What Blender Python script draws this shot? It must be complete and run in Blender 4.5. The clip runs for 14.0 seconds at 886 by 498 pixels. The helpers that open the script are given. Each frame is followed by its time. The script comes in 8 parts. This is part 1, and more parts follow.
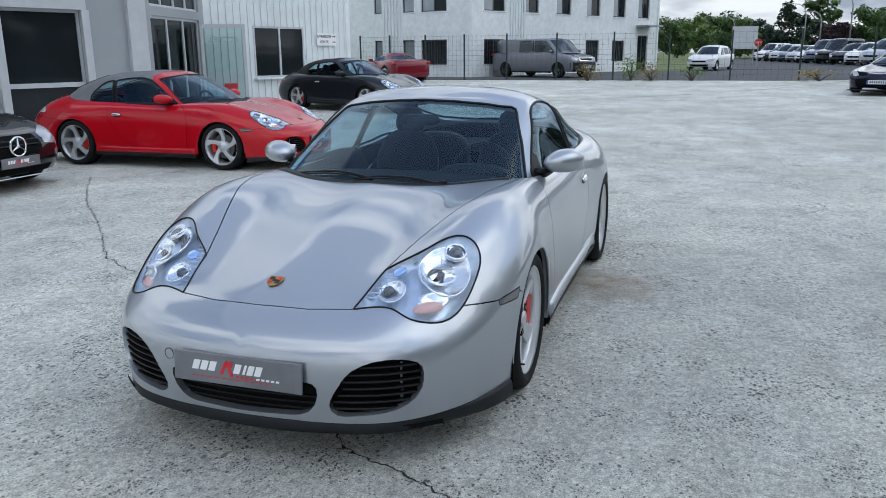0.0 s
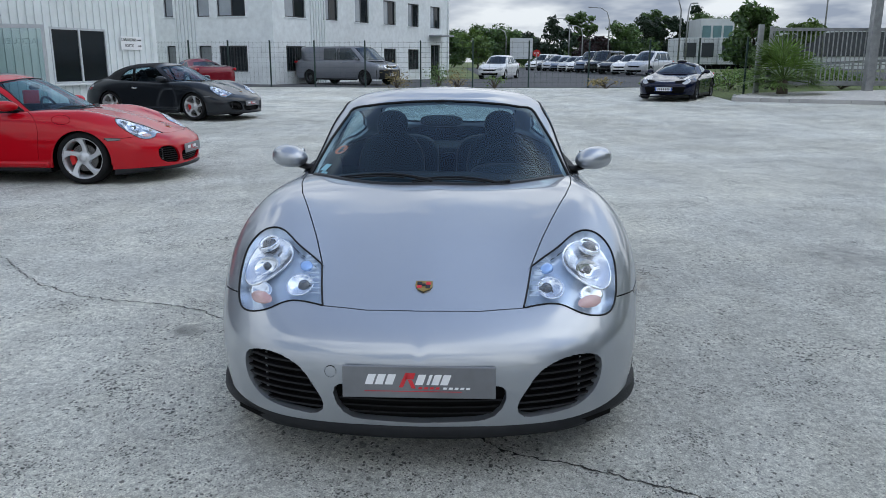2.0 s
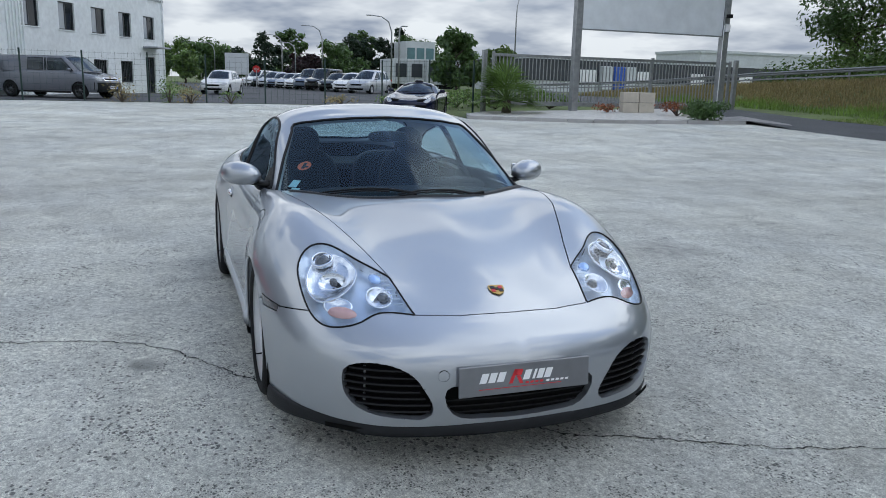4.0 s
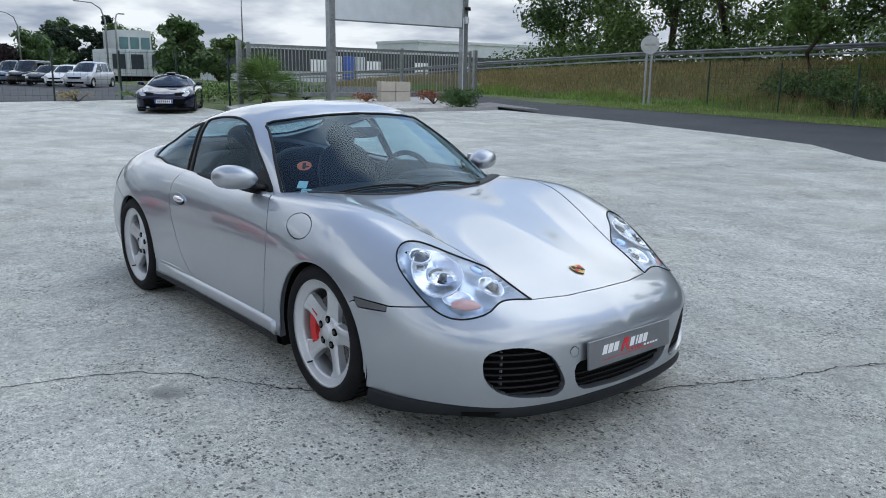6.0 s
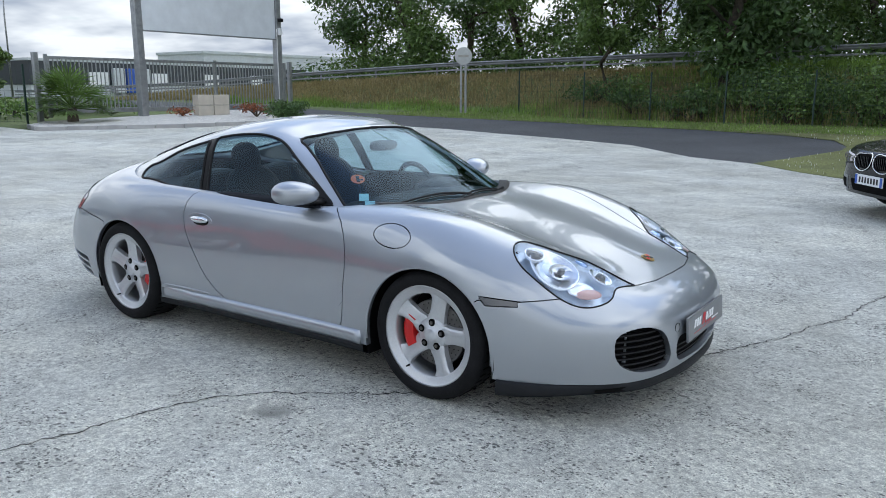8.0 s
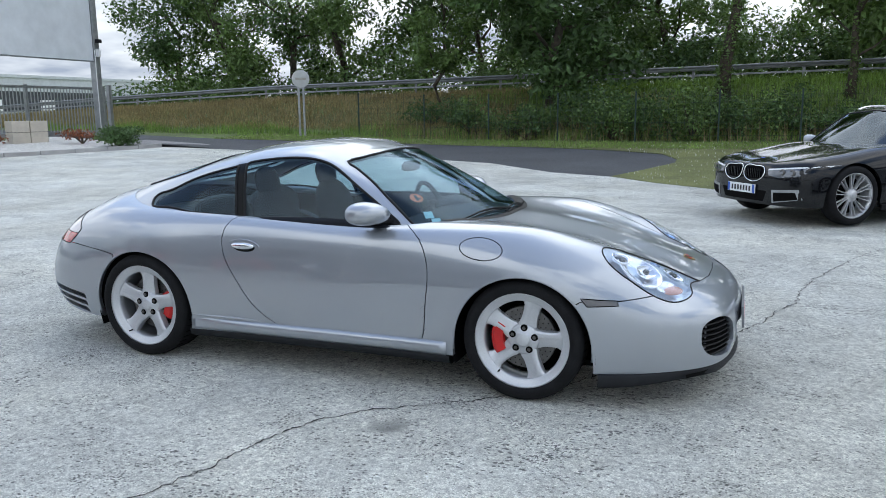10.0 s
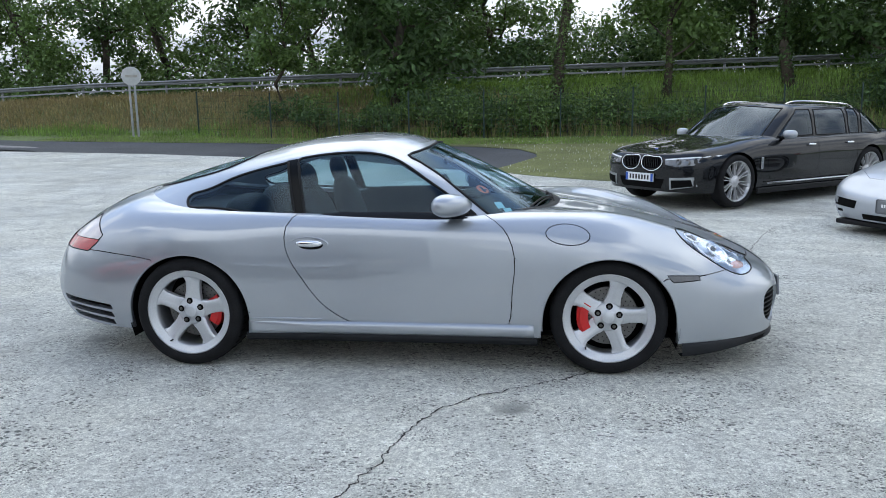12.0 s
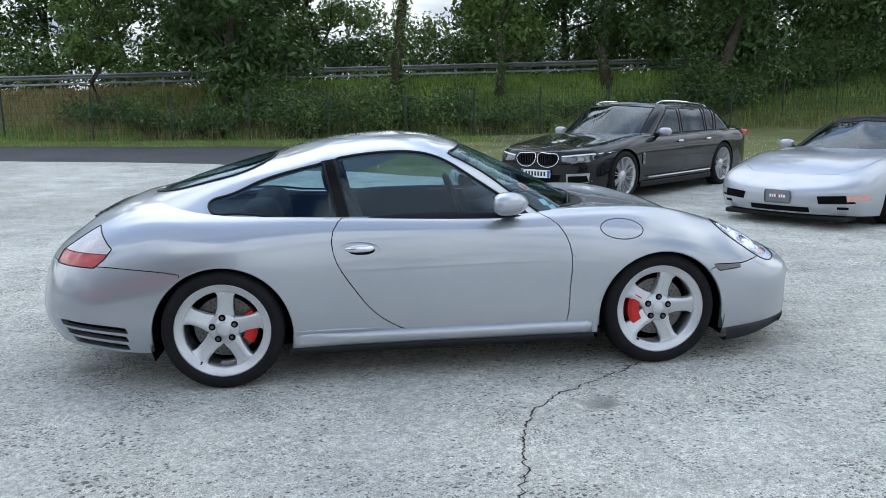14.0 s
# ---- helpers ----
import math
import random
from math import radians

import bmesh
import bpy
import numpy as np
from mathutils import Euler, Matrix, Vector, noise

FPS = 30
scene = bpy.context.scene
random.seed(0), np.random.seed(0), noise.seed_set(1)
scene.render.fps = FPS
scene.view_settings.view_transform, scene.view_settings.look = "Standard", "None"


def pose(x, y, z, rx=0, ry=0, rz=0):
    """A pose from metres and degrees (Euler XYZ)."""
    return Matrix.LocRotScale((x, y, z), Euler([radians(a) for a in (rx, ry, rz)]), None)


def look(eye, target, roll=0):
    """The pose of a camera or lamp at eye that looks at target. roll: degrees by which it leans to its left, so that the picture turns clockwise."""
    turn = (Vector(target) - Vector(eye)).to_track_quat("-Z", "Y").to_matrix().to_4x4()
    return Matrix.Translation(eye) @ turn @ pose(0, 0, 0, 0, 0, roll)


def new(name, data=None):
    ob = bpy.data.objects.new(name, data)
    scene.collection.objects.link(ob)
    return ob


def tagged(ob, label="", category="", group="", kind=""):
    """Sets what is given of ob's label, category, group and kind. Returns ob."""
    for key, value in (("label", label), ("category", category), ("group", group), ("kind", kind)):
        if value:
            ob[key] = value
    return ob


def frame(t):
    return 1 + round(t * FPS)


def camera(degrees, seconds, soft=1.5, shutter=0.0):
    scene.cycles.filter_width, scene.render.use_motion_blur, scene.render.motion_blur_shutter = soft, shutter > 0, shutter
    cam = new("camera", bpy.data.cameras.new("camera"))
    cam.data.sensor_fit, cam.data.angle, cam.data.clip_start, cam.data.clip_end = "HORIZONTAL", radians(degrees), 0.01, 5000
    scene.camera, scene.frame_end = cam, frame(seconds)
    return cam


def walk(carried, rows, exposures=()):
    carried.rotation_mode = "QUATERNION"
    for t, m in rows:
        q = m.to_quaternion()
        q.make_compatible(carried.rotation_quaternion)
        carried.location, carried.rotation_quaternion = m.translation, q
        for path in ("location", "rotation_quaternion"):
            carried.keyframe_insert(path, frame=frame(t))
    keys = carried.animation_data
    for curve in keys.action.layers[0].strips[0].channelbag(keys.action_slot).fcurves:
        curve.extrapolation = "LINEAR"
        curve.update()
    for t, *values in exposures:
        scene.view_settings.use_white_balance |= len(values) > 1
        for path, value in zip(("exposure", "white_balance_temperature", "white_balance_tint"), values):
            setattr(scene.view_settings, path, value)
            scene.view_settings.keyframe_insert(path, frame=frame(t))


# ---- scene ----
cam = camera(59.5, 14.0, 0.9)
PATH = [
    (0, (4.405, 1.513, 1.48), (2.563, 0.906, 0.991), -0.5),
    (0.5, (4.424, 1.194, 1.472), (2.551, 0.698, 0.976), -0.6),
    (1, (4.59, 0.839, 1.464), (2.687, 0.473, 0.969), -0.4),
    (1.5, (4.652, 0.541, 1.441), (2.725, 0.315, 0.956), -0.2),
    (2, (4.63, 0.169, 1.443), (2.687, 0.099, 0.972), 0.1),
    (2.5, (4.731, -0.206, 1.431), (2.785, -0.108, 0.979), 0.5),
    (3, (4.802, -0.551, 1.45), (2.869, -0.271, 1.015), 1.0),
    (3.5, (4.696, -0.872, 1.42), (2.798, -0.403, 0.997), 1.4),
    (3.7, (4.666, -1.003, 1.434), (2.787, -0.46, 1.013), 1.5),
    (5.8, (4.084, -2.348, 1.419), (2.534, -1.16, 0.987), 0.9),
    (6, (4.022, -2.506, 1.432), (2.512, -1.267, 1.001), 0.8),
    (6.5, (3.844, -2.791, 1.422), (2.436, -1.438, 0.992), 0.6),
    (7, (3.584, -3.007, 1.412), (2.272, -1.559, 0.986), 0.4),
    (7.5, (3.409, -3.304, 1.411), (2.188, -1.776, 0.995), 0.2),
    (8, (3.218, -3.613, 1.443), (2.084, -2.016, 1.041), 0.0),
    (8.5, (2.956, -3.835, 1.416), (1.912, -2.172, 1.031), -0.1),
    (8.7, (2.843, -3.924, 1.425), (1.842, -2.233, 1.049), 0.0),
    (10.8, (1.648, -4.725, 1.452), (1.108, -2.831, 1.1), -0.8),
    (11, (1.5, -4.798, 1.453), (1.006, -2.892, 1.101), -0.7),
    (11.5, (1.175, -4.914, 1.459), (0.798, -2.982, 1.103), -0.9),
    (12, (0.825, -4.904, 1.439), (0.565, -2.954, 1.08), -0.9),
    (12.5, (0.486, -4.945, 1.432), (0.344, -2.983, 1.071), -1.1),
    (13, (0.118, -4.996, 1.45), (0.095, -3.03, 1.086), -1.0),
    (13.5, (-0.179, -4.916, 1.425), (-0.081, -2.952, 1.062), -1.0),
    (14, (-0.478, -4.799, 1.435), (-0.254, -2.845, 1.071), -0.9),
]
walk(cam, [(t, look(eye, target, roll)) for t, eye, target, roll in PATH],
     exposures=[(0, .60, 6120, 9), (3, .38, 6120, 9), (6.5, .60, 6120, 9), (8.5, .74, 6120, 9), (11, .86, 6120, 9), (14, .88, 6120, 9)])

# ---------------------------------------------------------------- world and light
world = bpy.data.worlds.new("sky")
scene.world = world
world.use_nodes = True
SUN_ELEV, SUN_AZ = 50.0, 100.0          # degrees; azimuth counted from +x towards +y
wn, wl = world.node_tree.nodes, world.node_tree.links
wn.clear()
w_out = wn.new("ShaderNodeOutputWorld")
w_bg = wn.new("ShaderNodeBackground")
w_sky = wn.new("ShaderNodeTexSky")
w_sky.sky_type = "NISHITA"
w_sky.sun_disc = False
w_sky.sun_elevation = radians(SUN_ELEV)
w_sky.sun_rotation = radians(90 - SUN_AZ)
w_sky.air_density, w_sky.dust_density, w_sky.ozone_density = 1.2, 0.2, 3.0
w_bg.inputs["Strength"].default_value = 0.098
# broken cloud cover over the blue
w_tc = wn.new("ShaderNodeTexCoord")
w_sep = wn.new("ShaderNodeSeparateXYZ")
wl.new(w_tc.outputs["Generated"], w_sep.inputs[0])
w_add = wn.new("ShaderNodeMath"); w_add.operation = "ADD"; w_add.inputs[1].default_value = 0.22
w_abs = wn.new("ShaderNodeMath"); w_abs.operation = "ABSOLUTE"
wl.new(w_sep.outputs["Z"], w_abs.inputs[0]); wl.new(w_abs.outputs[0], w_add.inputs[0])
w_div = wn.new("ShaderNodeVectorMath"); w_div.operation = "DIVIDE"
w_cmb = wn.new("ShaderNodeCombineXYZ")
for k in range(3):
    wl.new(w_add.outputs[0], w_cmb.inputs[k])
w_off = wn.new("ShaderNodeVectorMath"); w_off.operation = "ADD"; w_off.inputs[1].default_value = (-18.9, 17.92, 13.11)
w_rot = wn.new("ShaderNodeVectorRotate"); w_rot.rotation_type = "Z_AXIS"; w_rot.inputs["Angle"].default_value = radians(-18)
wl.new(w_tc.outputs["Generated"], w_rot.inputs["Vector"]); wl.new(w_rot.outputs[0], w_div.inputs[0]); wl.new(w_cmb.outputs[0], w_div.inputs[1])
w_noise = wn.new("ShaderNodeTexNoise")
w_noise.inputs["Scale"].default_value = 1.1
w_noise.inputs["Detail"].default_value = 5
w_noise.inputs["Roughness"].default_value = 0.52
w_noise.inputs["Distortion"].default_value = 0.0
wl.new(w_div.outputs[0], w_off.inputs[0]); wl.new(w_off.outputs[0], w_noise.inputs["Vector"])
w_cov = wn.new("ShaderNodeValToRGB")
w_cov.color_ramp.elements[0].position, w_cov.color_ramp.elements[1].position = 0.465, 0.525
# cloud decks close up towards the horizon, where the eye looks along them
w_bias = wn.new("ShaderNodeMath"); w_bias.operation = "MULTIPLY_ADD"
w_bias.inputs[1].default_value, w_bias.inputs[2].default_value = -0.20, 0.124
wl.new(w_abs.outputs[0], w_bias.inputs[0])
w_sum = wn.new("ShaderNodeMath"); w_sum.operation = "ADD"
wl.new(w_noise.outputs["Fac"], w_sum.inputs[0]); wl.new(w_bias.outputs[0], w_sum.inputs[1])
wl.new(w_sum.outputs[0], w_cov.inputs[0])
w_n2 = wn.new("ShaderNodeTexNoise")
w_n2.inputs["Scale"].default_value = 2.3
w_n2.inputs["Detail"].default_value = 4
wl.new(w_div.outputs[0], w_n2.inputs["Vector"])
w_cl = wn.new("ShaderNodeValToRGB")
w_cl.color_ramp.elements[0].position, w_cl.color_ramp.elements[1].position = 0.33, 0.60
w_cl.color_ramp.elements[0].color = (4.0, 4.5, 5.4, 1)
w_cl.color_ramp.elements[1].color = (10.4, 10.6, 10.6, 1)
wl.new(w_n2.outputs["Fac"], w_cl.inputs[0])
w_mix = wn.new("ShaderNodeMix"); w_mix.data_type = "RGBA"
wl.new(w_cov.outputs["Color"], w_mix.inputs["Factor"])
wl.new(w_sky.outputs[0], w_mix.inputs["A"]); wl.new(w_cl.outputs[0], w_mix.inputs["B"])
# an overcast sky is brighter overhead than at the horizon
w_gr = wn.new("ShaderNodeMapRange")
w_gr.inputs["To Min"].default_value, w_gr.inputs["To Max"].default_value = 0.58, 1.25
wl.new(w_abs.outputs[0], w_gr.inputs["Value"])
w_mul = wn.new("ShaderNodeMix"); w_mul.data_type = "RGBA"; w_mul.blend_type = "MULTIPLY"
w_mul.inputs["Factor"].default_value = 1.0
wl.new(w_mix.outputs["Result"], w_mul.inputs["A"]); wl.new(w_gr.outputs[0], w_mul.inputs["B"])
# thin cloud glows round the hidden sun
sd = Vector((math.cos(radians(SUN_AZ)) * math.cos(radians(SUN_ELEV)), math.sin(radians(SUN_AZ)) * math.cos(radians(SUN_ELEV)), math.sin(radians(SUN_ELEV))))
w_dot = wn.new("ShaderNodeVectorMath"); w_dot.operation = "DOT_PRODUCT"
w_dot.inputs[1].default_value = sd
wl.new(w_tc.outputs["Generated"], w_dot.inputs[0])
w_glow = wn.new("ShaderNodeMapRange"); w_glow.interpolation_type = "SMOOTHERSTEP"
for k, q in zip(("From Min", "From Max", "To Min", "To Max"), (0.70, 1.0, 1.0, 1.25)):
    w_glow.inputs[k].default_value = q
wl.new(w_dot.outputs["Value"], w_glow.inputs["Value"])
w_mul2 = wn.new("ShaderNodeMix"); w_mul2.data_type = "RGBA"; w_mul2.blend_type = "MULTIPLY"
w_mul2.inputs["Factor"].default_value = 1.0
wl.new(w_mul.outputs["Result"], w_mul2.inputs["A"]); wl.new(w_glow.outputs[0], w_mul2.inputs["B"])
wl.new(w_mul2.outputs["Result"], w_bg.inputs["Color"])
wl.new(w_bg.outputs[0], w_out.inputs[0])

sun_data = bpy.data.lights.new("sun", "SUN")
sun_data.energy, sun_data.angle, sun_data.color = 0.55, radians(150), (1.0, 0.97, 0.92)
sun = new("sun", sun_data)
sun.matrix_world = look(sd * 60, (0, 0, 0))

# ---------------------------------------------------------------- materials
def mat(name, color=(0.5, 0.5, 0.5), rough=0.6, metal=0.0, var=0.0, vscale=3.0, bump=0.0, bscale=60.0, coat=0.0, spec=None, detail=5, dark=None, fine=0.0, fscale=120.0):
    """Principled material with colour variation at two scales and a fine relief."""
    m = bpy.data.materials.new(name)
    m.use_nodes = True
    n, l = m.node_tree.nodes, m.node_tree.links
    b = n["Principled BSDF"]
    b.inputs["Base Color"].default_value = (*color, 1)
    b.inputs["Roughness"].default_value = rough
    b.inputs["Metallic"].default_value = metal
    b.inputs["Coat Weight"].default_value = coat
    b.inputs["Coat Roughness"].default_value = 0.03
    if spec is not None:
        b.inputs["Specular IOR Level"].default_value = spec
    tc = n.new("ShaderNodeTexCoord")
    if var > 0:
        t = n.new("ShaderNodeTexNoise")
        t.inputs["Scale"].default_value = vscale
        t.inputs["Detail"].default_value = detail
        t.inputs["Roughness"].default_value = 0.62
        l.new(tc.outputs["Object"], t.inputs["Vector"])
        r = n.new("ShaderNodeValToRGB")
        lo = dark or tuple(c * (1 - var) for c in color)
        r.color_ramp.elements[0].color = (*lo, 1)
        r.color_ramp.elements[1].color = (*(min(1, c * (1 + var)) for c in color), 1)
        r.color_ramp.elements[0].position, r.color_ramp.elements[1].position = 0.3, 0.7
        l.new(t.outputs["Fac"], r.inputs[0])
        out = r.outputs[0]
        if fine > 0:
            t2 = n.new("ShaderNodeTexNoise")
            t2.inputs["Scale"].default_value = fscale
            t2.inputs["Detail"].default_value = 3
            l.new(tc.outputs["Object"], t2.inputs["Vector"])
            mr = n.new("ShaderNodeMapRange")
            mr.inputs["From Min"].default_value, mr.inputs["From Max"].default_value = 0.3, 0.7
            mr.inputs["To Min"].default_value, mr.inputs["To Max"].default_value = 1 - fine, 1 + fine
            l.new(t2.outputs["Fac"], mr.inputs["Value"])
            mx = n.new("ShaderNodeMix"); mx.data_type = "RGBA"; mx.blend_type = "MULTIPLY"
            mx.inputs["Factor"].default_value = 1
            l.new(out, mx.inputs["A"]); l.new(mr.outputs[0], mx.inputs["B"])
            out = mx.outputs["Result"]
        l.new(out, b.inputs["Base Color"])
    if bump > 0:
        t3 = n.new("ShaderNodeTexNoise")
        t3.inputs["Scale"].default_value = bscale
        t3.inputs["Detail"].default_value = 4
        l.new(tc.outputs["Object"], t3.inputs["Vector"])
        bp = n.new("ShaderNodeBump")
        bp.inputs["Strength"].default_value = bump
        bp.inputs["Distance"].default_value = 0.01
        l.new(t3.outputs["Fac"], bp.inputs["Height"])
        l.new(bp.outputs[0], b.inputs["Normal"])
    return m


def paint(name, color, rough=0.32, metal=0.75, flake=0.06):
    """Metallic car paint under clear coat, with fine flake in its roughness."""
    m = mat(name, color, rough, metal, var=flake, vscale=2.0, coat=1.0, fine=flake, fscale=900.0)
    b = m.node_tree.nodes["Principled BSDF"]
    b.inputs["Coat IOR"].default_value = 1.6 if metal > .5 else 1.42
    b.inputs["Specular IOR Level"].default_value = 0.5 if metal > .5 else 0.05
    m.node_tree.nodes["Principled BSDF"].inputs["Coat Roughness"].default_value = 0.015
    return m


def glass(name, tint=(0.55, 0.62, 0.64), rough=0.02, sheen=(1, 1, 1), gloss=0.045):
    """Thin pane: tinted see-through with mirror gloss that grows at grazing angles."""
    m = bpy.data.materials.new(name)
    m.use_nodes = True
    n, l = m.node_tree.nodes, m.node_tree.links
    n.clear()
    o = n.new("ShaderNodeOutputMaterial")
    t = n.new("ShaderNodeBsdfTransparent")
    t.inputs["Color"].default_value = (*tint, 1)
    g = n.new("ShaderNodeBsdfGlossy")
    g.inputs["Roughness"].default_value = rough
    g.inputs["Color"].default_value = (*sheen, 1)
    lw = n.new("ShaderNodeLayerWeight")
    lw.inputs["Blend"].default_value = 0.5
    pw = n.new("ShaderNodeMath"); pw.operation = "POWER"; pw.inputs[1].default_value = 5.0
    f = n.new("ShaderNodeMath"); f.operation = "MULTIPLY_ADD"; f.inputs[1].default_value, f.inputs[2].default_value = 0.93, gloss
    l.new(lw.outputs["Facing"], pw.inputs[0]); l.new(pw.outputs[0], f.inputs[0])
    mx = n.new("ShaderNodeMixShader")
    l.new(f.outputs[0], mx.inputs[0]); l.new(t.outputs[0], mx.inputs[1]); l.new(g.outputs[0], mx.inputs[2])
    l.new(mx.outputs[0], o.inputs[0])
    return m


SILVER = paint("silver_paint", (0.385, 0.410, 0.448), 0.42, 0.84, 0.03)
SILVER.node_tree.nodes["Principled BSDF"].inputs["Coat IOR"].default_value = 2.0
RED = paint("red_paint", (0.46, 0.003, 0.011), 0.35, 0.0, 0.04)
DARKGREY = paint("slate_grey_paint", (0.018, 0.021, 0.026), 0.28, 0.3, 0.05)
NAVY = paint("navy_paint", (0.005, 0.008, 0.030), 0.25, 0.3, 0.05)
BLACKPAINT = paint("black_paint", (0.007, 0.008, 0.010), 0.22, 0.2, 0.05)
ANTHRA = paint("anthracite_paint", (0.007, 0.0075, 0.009), 0.25, 0.2, 0.06)
CLARET = paint("claret_paint", (0.16, 0.008, 0.018), 0.30, 0.1, 0.05)
VANGREY = paint("van_grey_paint", (0.17, 0.18, 0.205), 0.35, 0.2, 0.05)
WHITEPAINT = paint("white_paint", (0.75, 0.76, 0.77), 0.30, 0.0, 0.03)
LIGHTSILVER = paint("light_silver_paint", (0.44, 0.46, 0.495), 0.38, 0.5, 0.05)
BLUEGREY = paint("blue_grey_paint", (0.10, 0.13, 0.19), 0.30, 0.4, 0.05)
TYRE = mat("tyre_rubber", (0.010, 0.010, 0.011), 0.75, spec=0.2, var=0.35, vscale=9, bump=0.25, bscale=180, fine=0.2)
RUBBER = mat("black_rubber", (0.008, 0.008, 0.009), 0.55, spec=0.25, var=0.2, vscale=20, bump=0.1)
PLASTIC = mat("dark_grey_plastic", (0.010, 0.011, 0.013), 0.5, spec=0.25, var=0.25, vscale=12, bump=0.12, bscale=300)
PIANO = mat("gloss_black_trim", (0.003, 0.0035, 0.004), 0.25, spec=0.15, var=0.1, vscale=10)
BLACKPLASTIC = mat("black_plastic", (0.007, 0.007, 0.008), 0.5, spec=0.25, var=0.2, vscale=14, bump=0.08, bscale=200)
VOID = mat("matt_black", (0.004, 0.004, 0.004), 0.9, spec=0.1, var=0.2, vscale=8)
RIM = mat("silver_wheel_paint", (0.60, 0.61, 0.63), 0.34, 0.5, var=0.05, vscale=4, coat=0.6, fine=0.04)
RIMDARK = mat("dark_wheel_paint", (0.07, 0.072, 0.078), 0.3, 0.6, var=0.1, vscale=6, coat=0.5)
RIMGREY = mat("two_tone_wheel_paint", (0.58, 0.58, 0.59), 0.3, 0.5, var=0.1, vscale=6, coat=0.5)
DISC = mat("brake_disc_steel", (0.14, 0.135, 0.13), 0.4, 0.8, var=0.25, vscale=18, bump=0.1)
CALIPER = mat("red_caliper_paint", (0.55, 0.012, 0.012), 0.35, 0.0, var=0.12, vscale=10)
CHROME = mat("polished_chrome", (0.82, 0.83, 0.85), 0.08, 1.0, var=0.03, vscale=6)
STEEL = mat("galvanised_steel", (0.36, 0.37, 0.38), 0.45, 0.7, var=0.18, vscale=5, bump=0.08, bscale=90, fine=0.1)
LEATHER = mat("black_leather", (0.009, 0.011, 0.016), 0.6, spec=0.2, var=0.3, vscale=9, bump=0.08, bscale=160)
CARPET = mat("dark_trim", (0.012, 0.012, 0.014), 0.85, var=0.3, vscale=30, bump=0.3, bscale=300)
GLASS = glass("tinted_car_glass", (0.60, 0.75, 0.80), 0.02, (0.66, 0.82, 0.97))
ESTATELAMP = mat("grey_projector_lamp", (0.16, 0.17, 0.19), 0.12, 0.5, var=0.3, vscale=14, coat=1.0)
MARKER = mat("smoked_marker_lens", (0.12, 0.12, 0.125), 0.15, 0.2, var=0.1, vscale=60, coat=0.8)
CLEAR = glass("clear_lamp_glass", (0.93, 0.96, 1.0))
DARKGLASS = glass("dark_window_glass", (0.10, 0.12, 0.13))
REDLENS = mat("red_lamp_lens", (0.45, 0.012, 0.02), 0.12, 0.0, var=0.12, vscale=40, coat=0.8)
TAILCLEAR = mat("clear_tail_lens", (0.66, 0.60, 0.60), 0.08, 0.0, var=0.12, vscale=60, coat=0.8)
RAILSTEEL = mat("weathered_guard_rail_steel", (0.27, 0.28, 0.29), 0.55, 0.5, var=0.2, vscale=2, bump=0.08, bscale=60)
CLEARLENS = mat("clear_grey_lens", (0.42, 0.44, 0.46), 0.15, 0.3, var=0.1, vscale=60, coat=0.8)
AMBER = mat("amber_lens", (0.62, 0.36, 0.32), 0.2, var=0.1, vscale=60, coat=0.6)
REFLECTOR = mat("lamp_reflector", (0.80, 0.83, 0.88), 0.16, 0.8, var=0.10, vscale=12, bump=0.15, bscale=40)
LAMPTRIM = mat("lamp_bluish_trim", (0.60, 0.68, 0.78), 0.32, 0.55, var=0.15, vscale=14)
GOLD = mat("gold_enamel", (0.42, 0.28, 0.09), 0.3, 0.8, var=0.2, vscale=60)
PLATEGREY = mat("brushed_plate", (0.20, 0.205, 0.22), 0.35, 0.5, var=0.2, vscale=3, coat=0.3)
WHITEINK = mat("white_print", (0.85, 0.85, 0.86), 0.5, var=0.02, vscale=30)
REDINK = mat("red_print", (0.62, 0.03, 0.04), 0.5, var=0.05, vscale=30)
BLACKINK = mat("black_print", (0.012, 0.012, 0.014), 0.5, var=0.05, vscale=30)
BLUEINK = mat("blue_print", (0.03, 0.10, 0.45), 0.5, var=0.05, vscale=30)
PLATEWHITE = mat("white_number_plate", (0.78, 0.79, 0.80), 0.35, var=0.03, vscale=20)

# ---------------------------------------------------------------- building helpers
from mathutils.bvhtree import BVHTree
from mathutils.interpolate import poly_3d_calc


def finish(bm, name, material, parent=None, label="", smooth=False, kind=""):
    me = bpy.data.meshes.new(name)
    bm.to_mesh(me)
    bm.free()
    for m in (material if isinstance(material, (list, tuple)) else [material]):
        me.materials.append(m)
    if smooth:
        me.polygons.foreach_set("use_smooth", [True] * len(me.polygons))
    ob = new(name, me)
    if parent is not None:
        ob.parent = parent
    if label or kind:
        tagged(ob, label=label, kind=kind)
    return ob


def part(name, bm, material, parent, label="", smooth=False):
    """One mesh object under a thing or under a part."""
    return finish(bm, name, material, parent, label, smooth)


def thing(name, label, category, m=None, group="", kind=""):
    ob = new(name)
    ob.empty_display_size = 0.1
    if m is not None:
        ob.matrix_world = m
    return tagged(ob, label, category, group, kind)


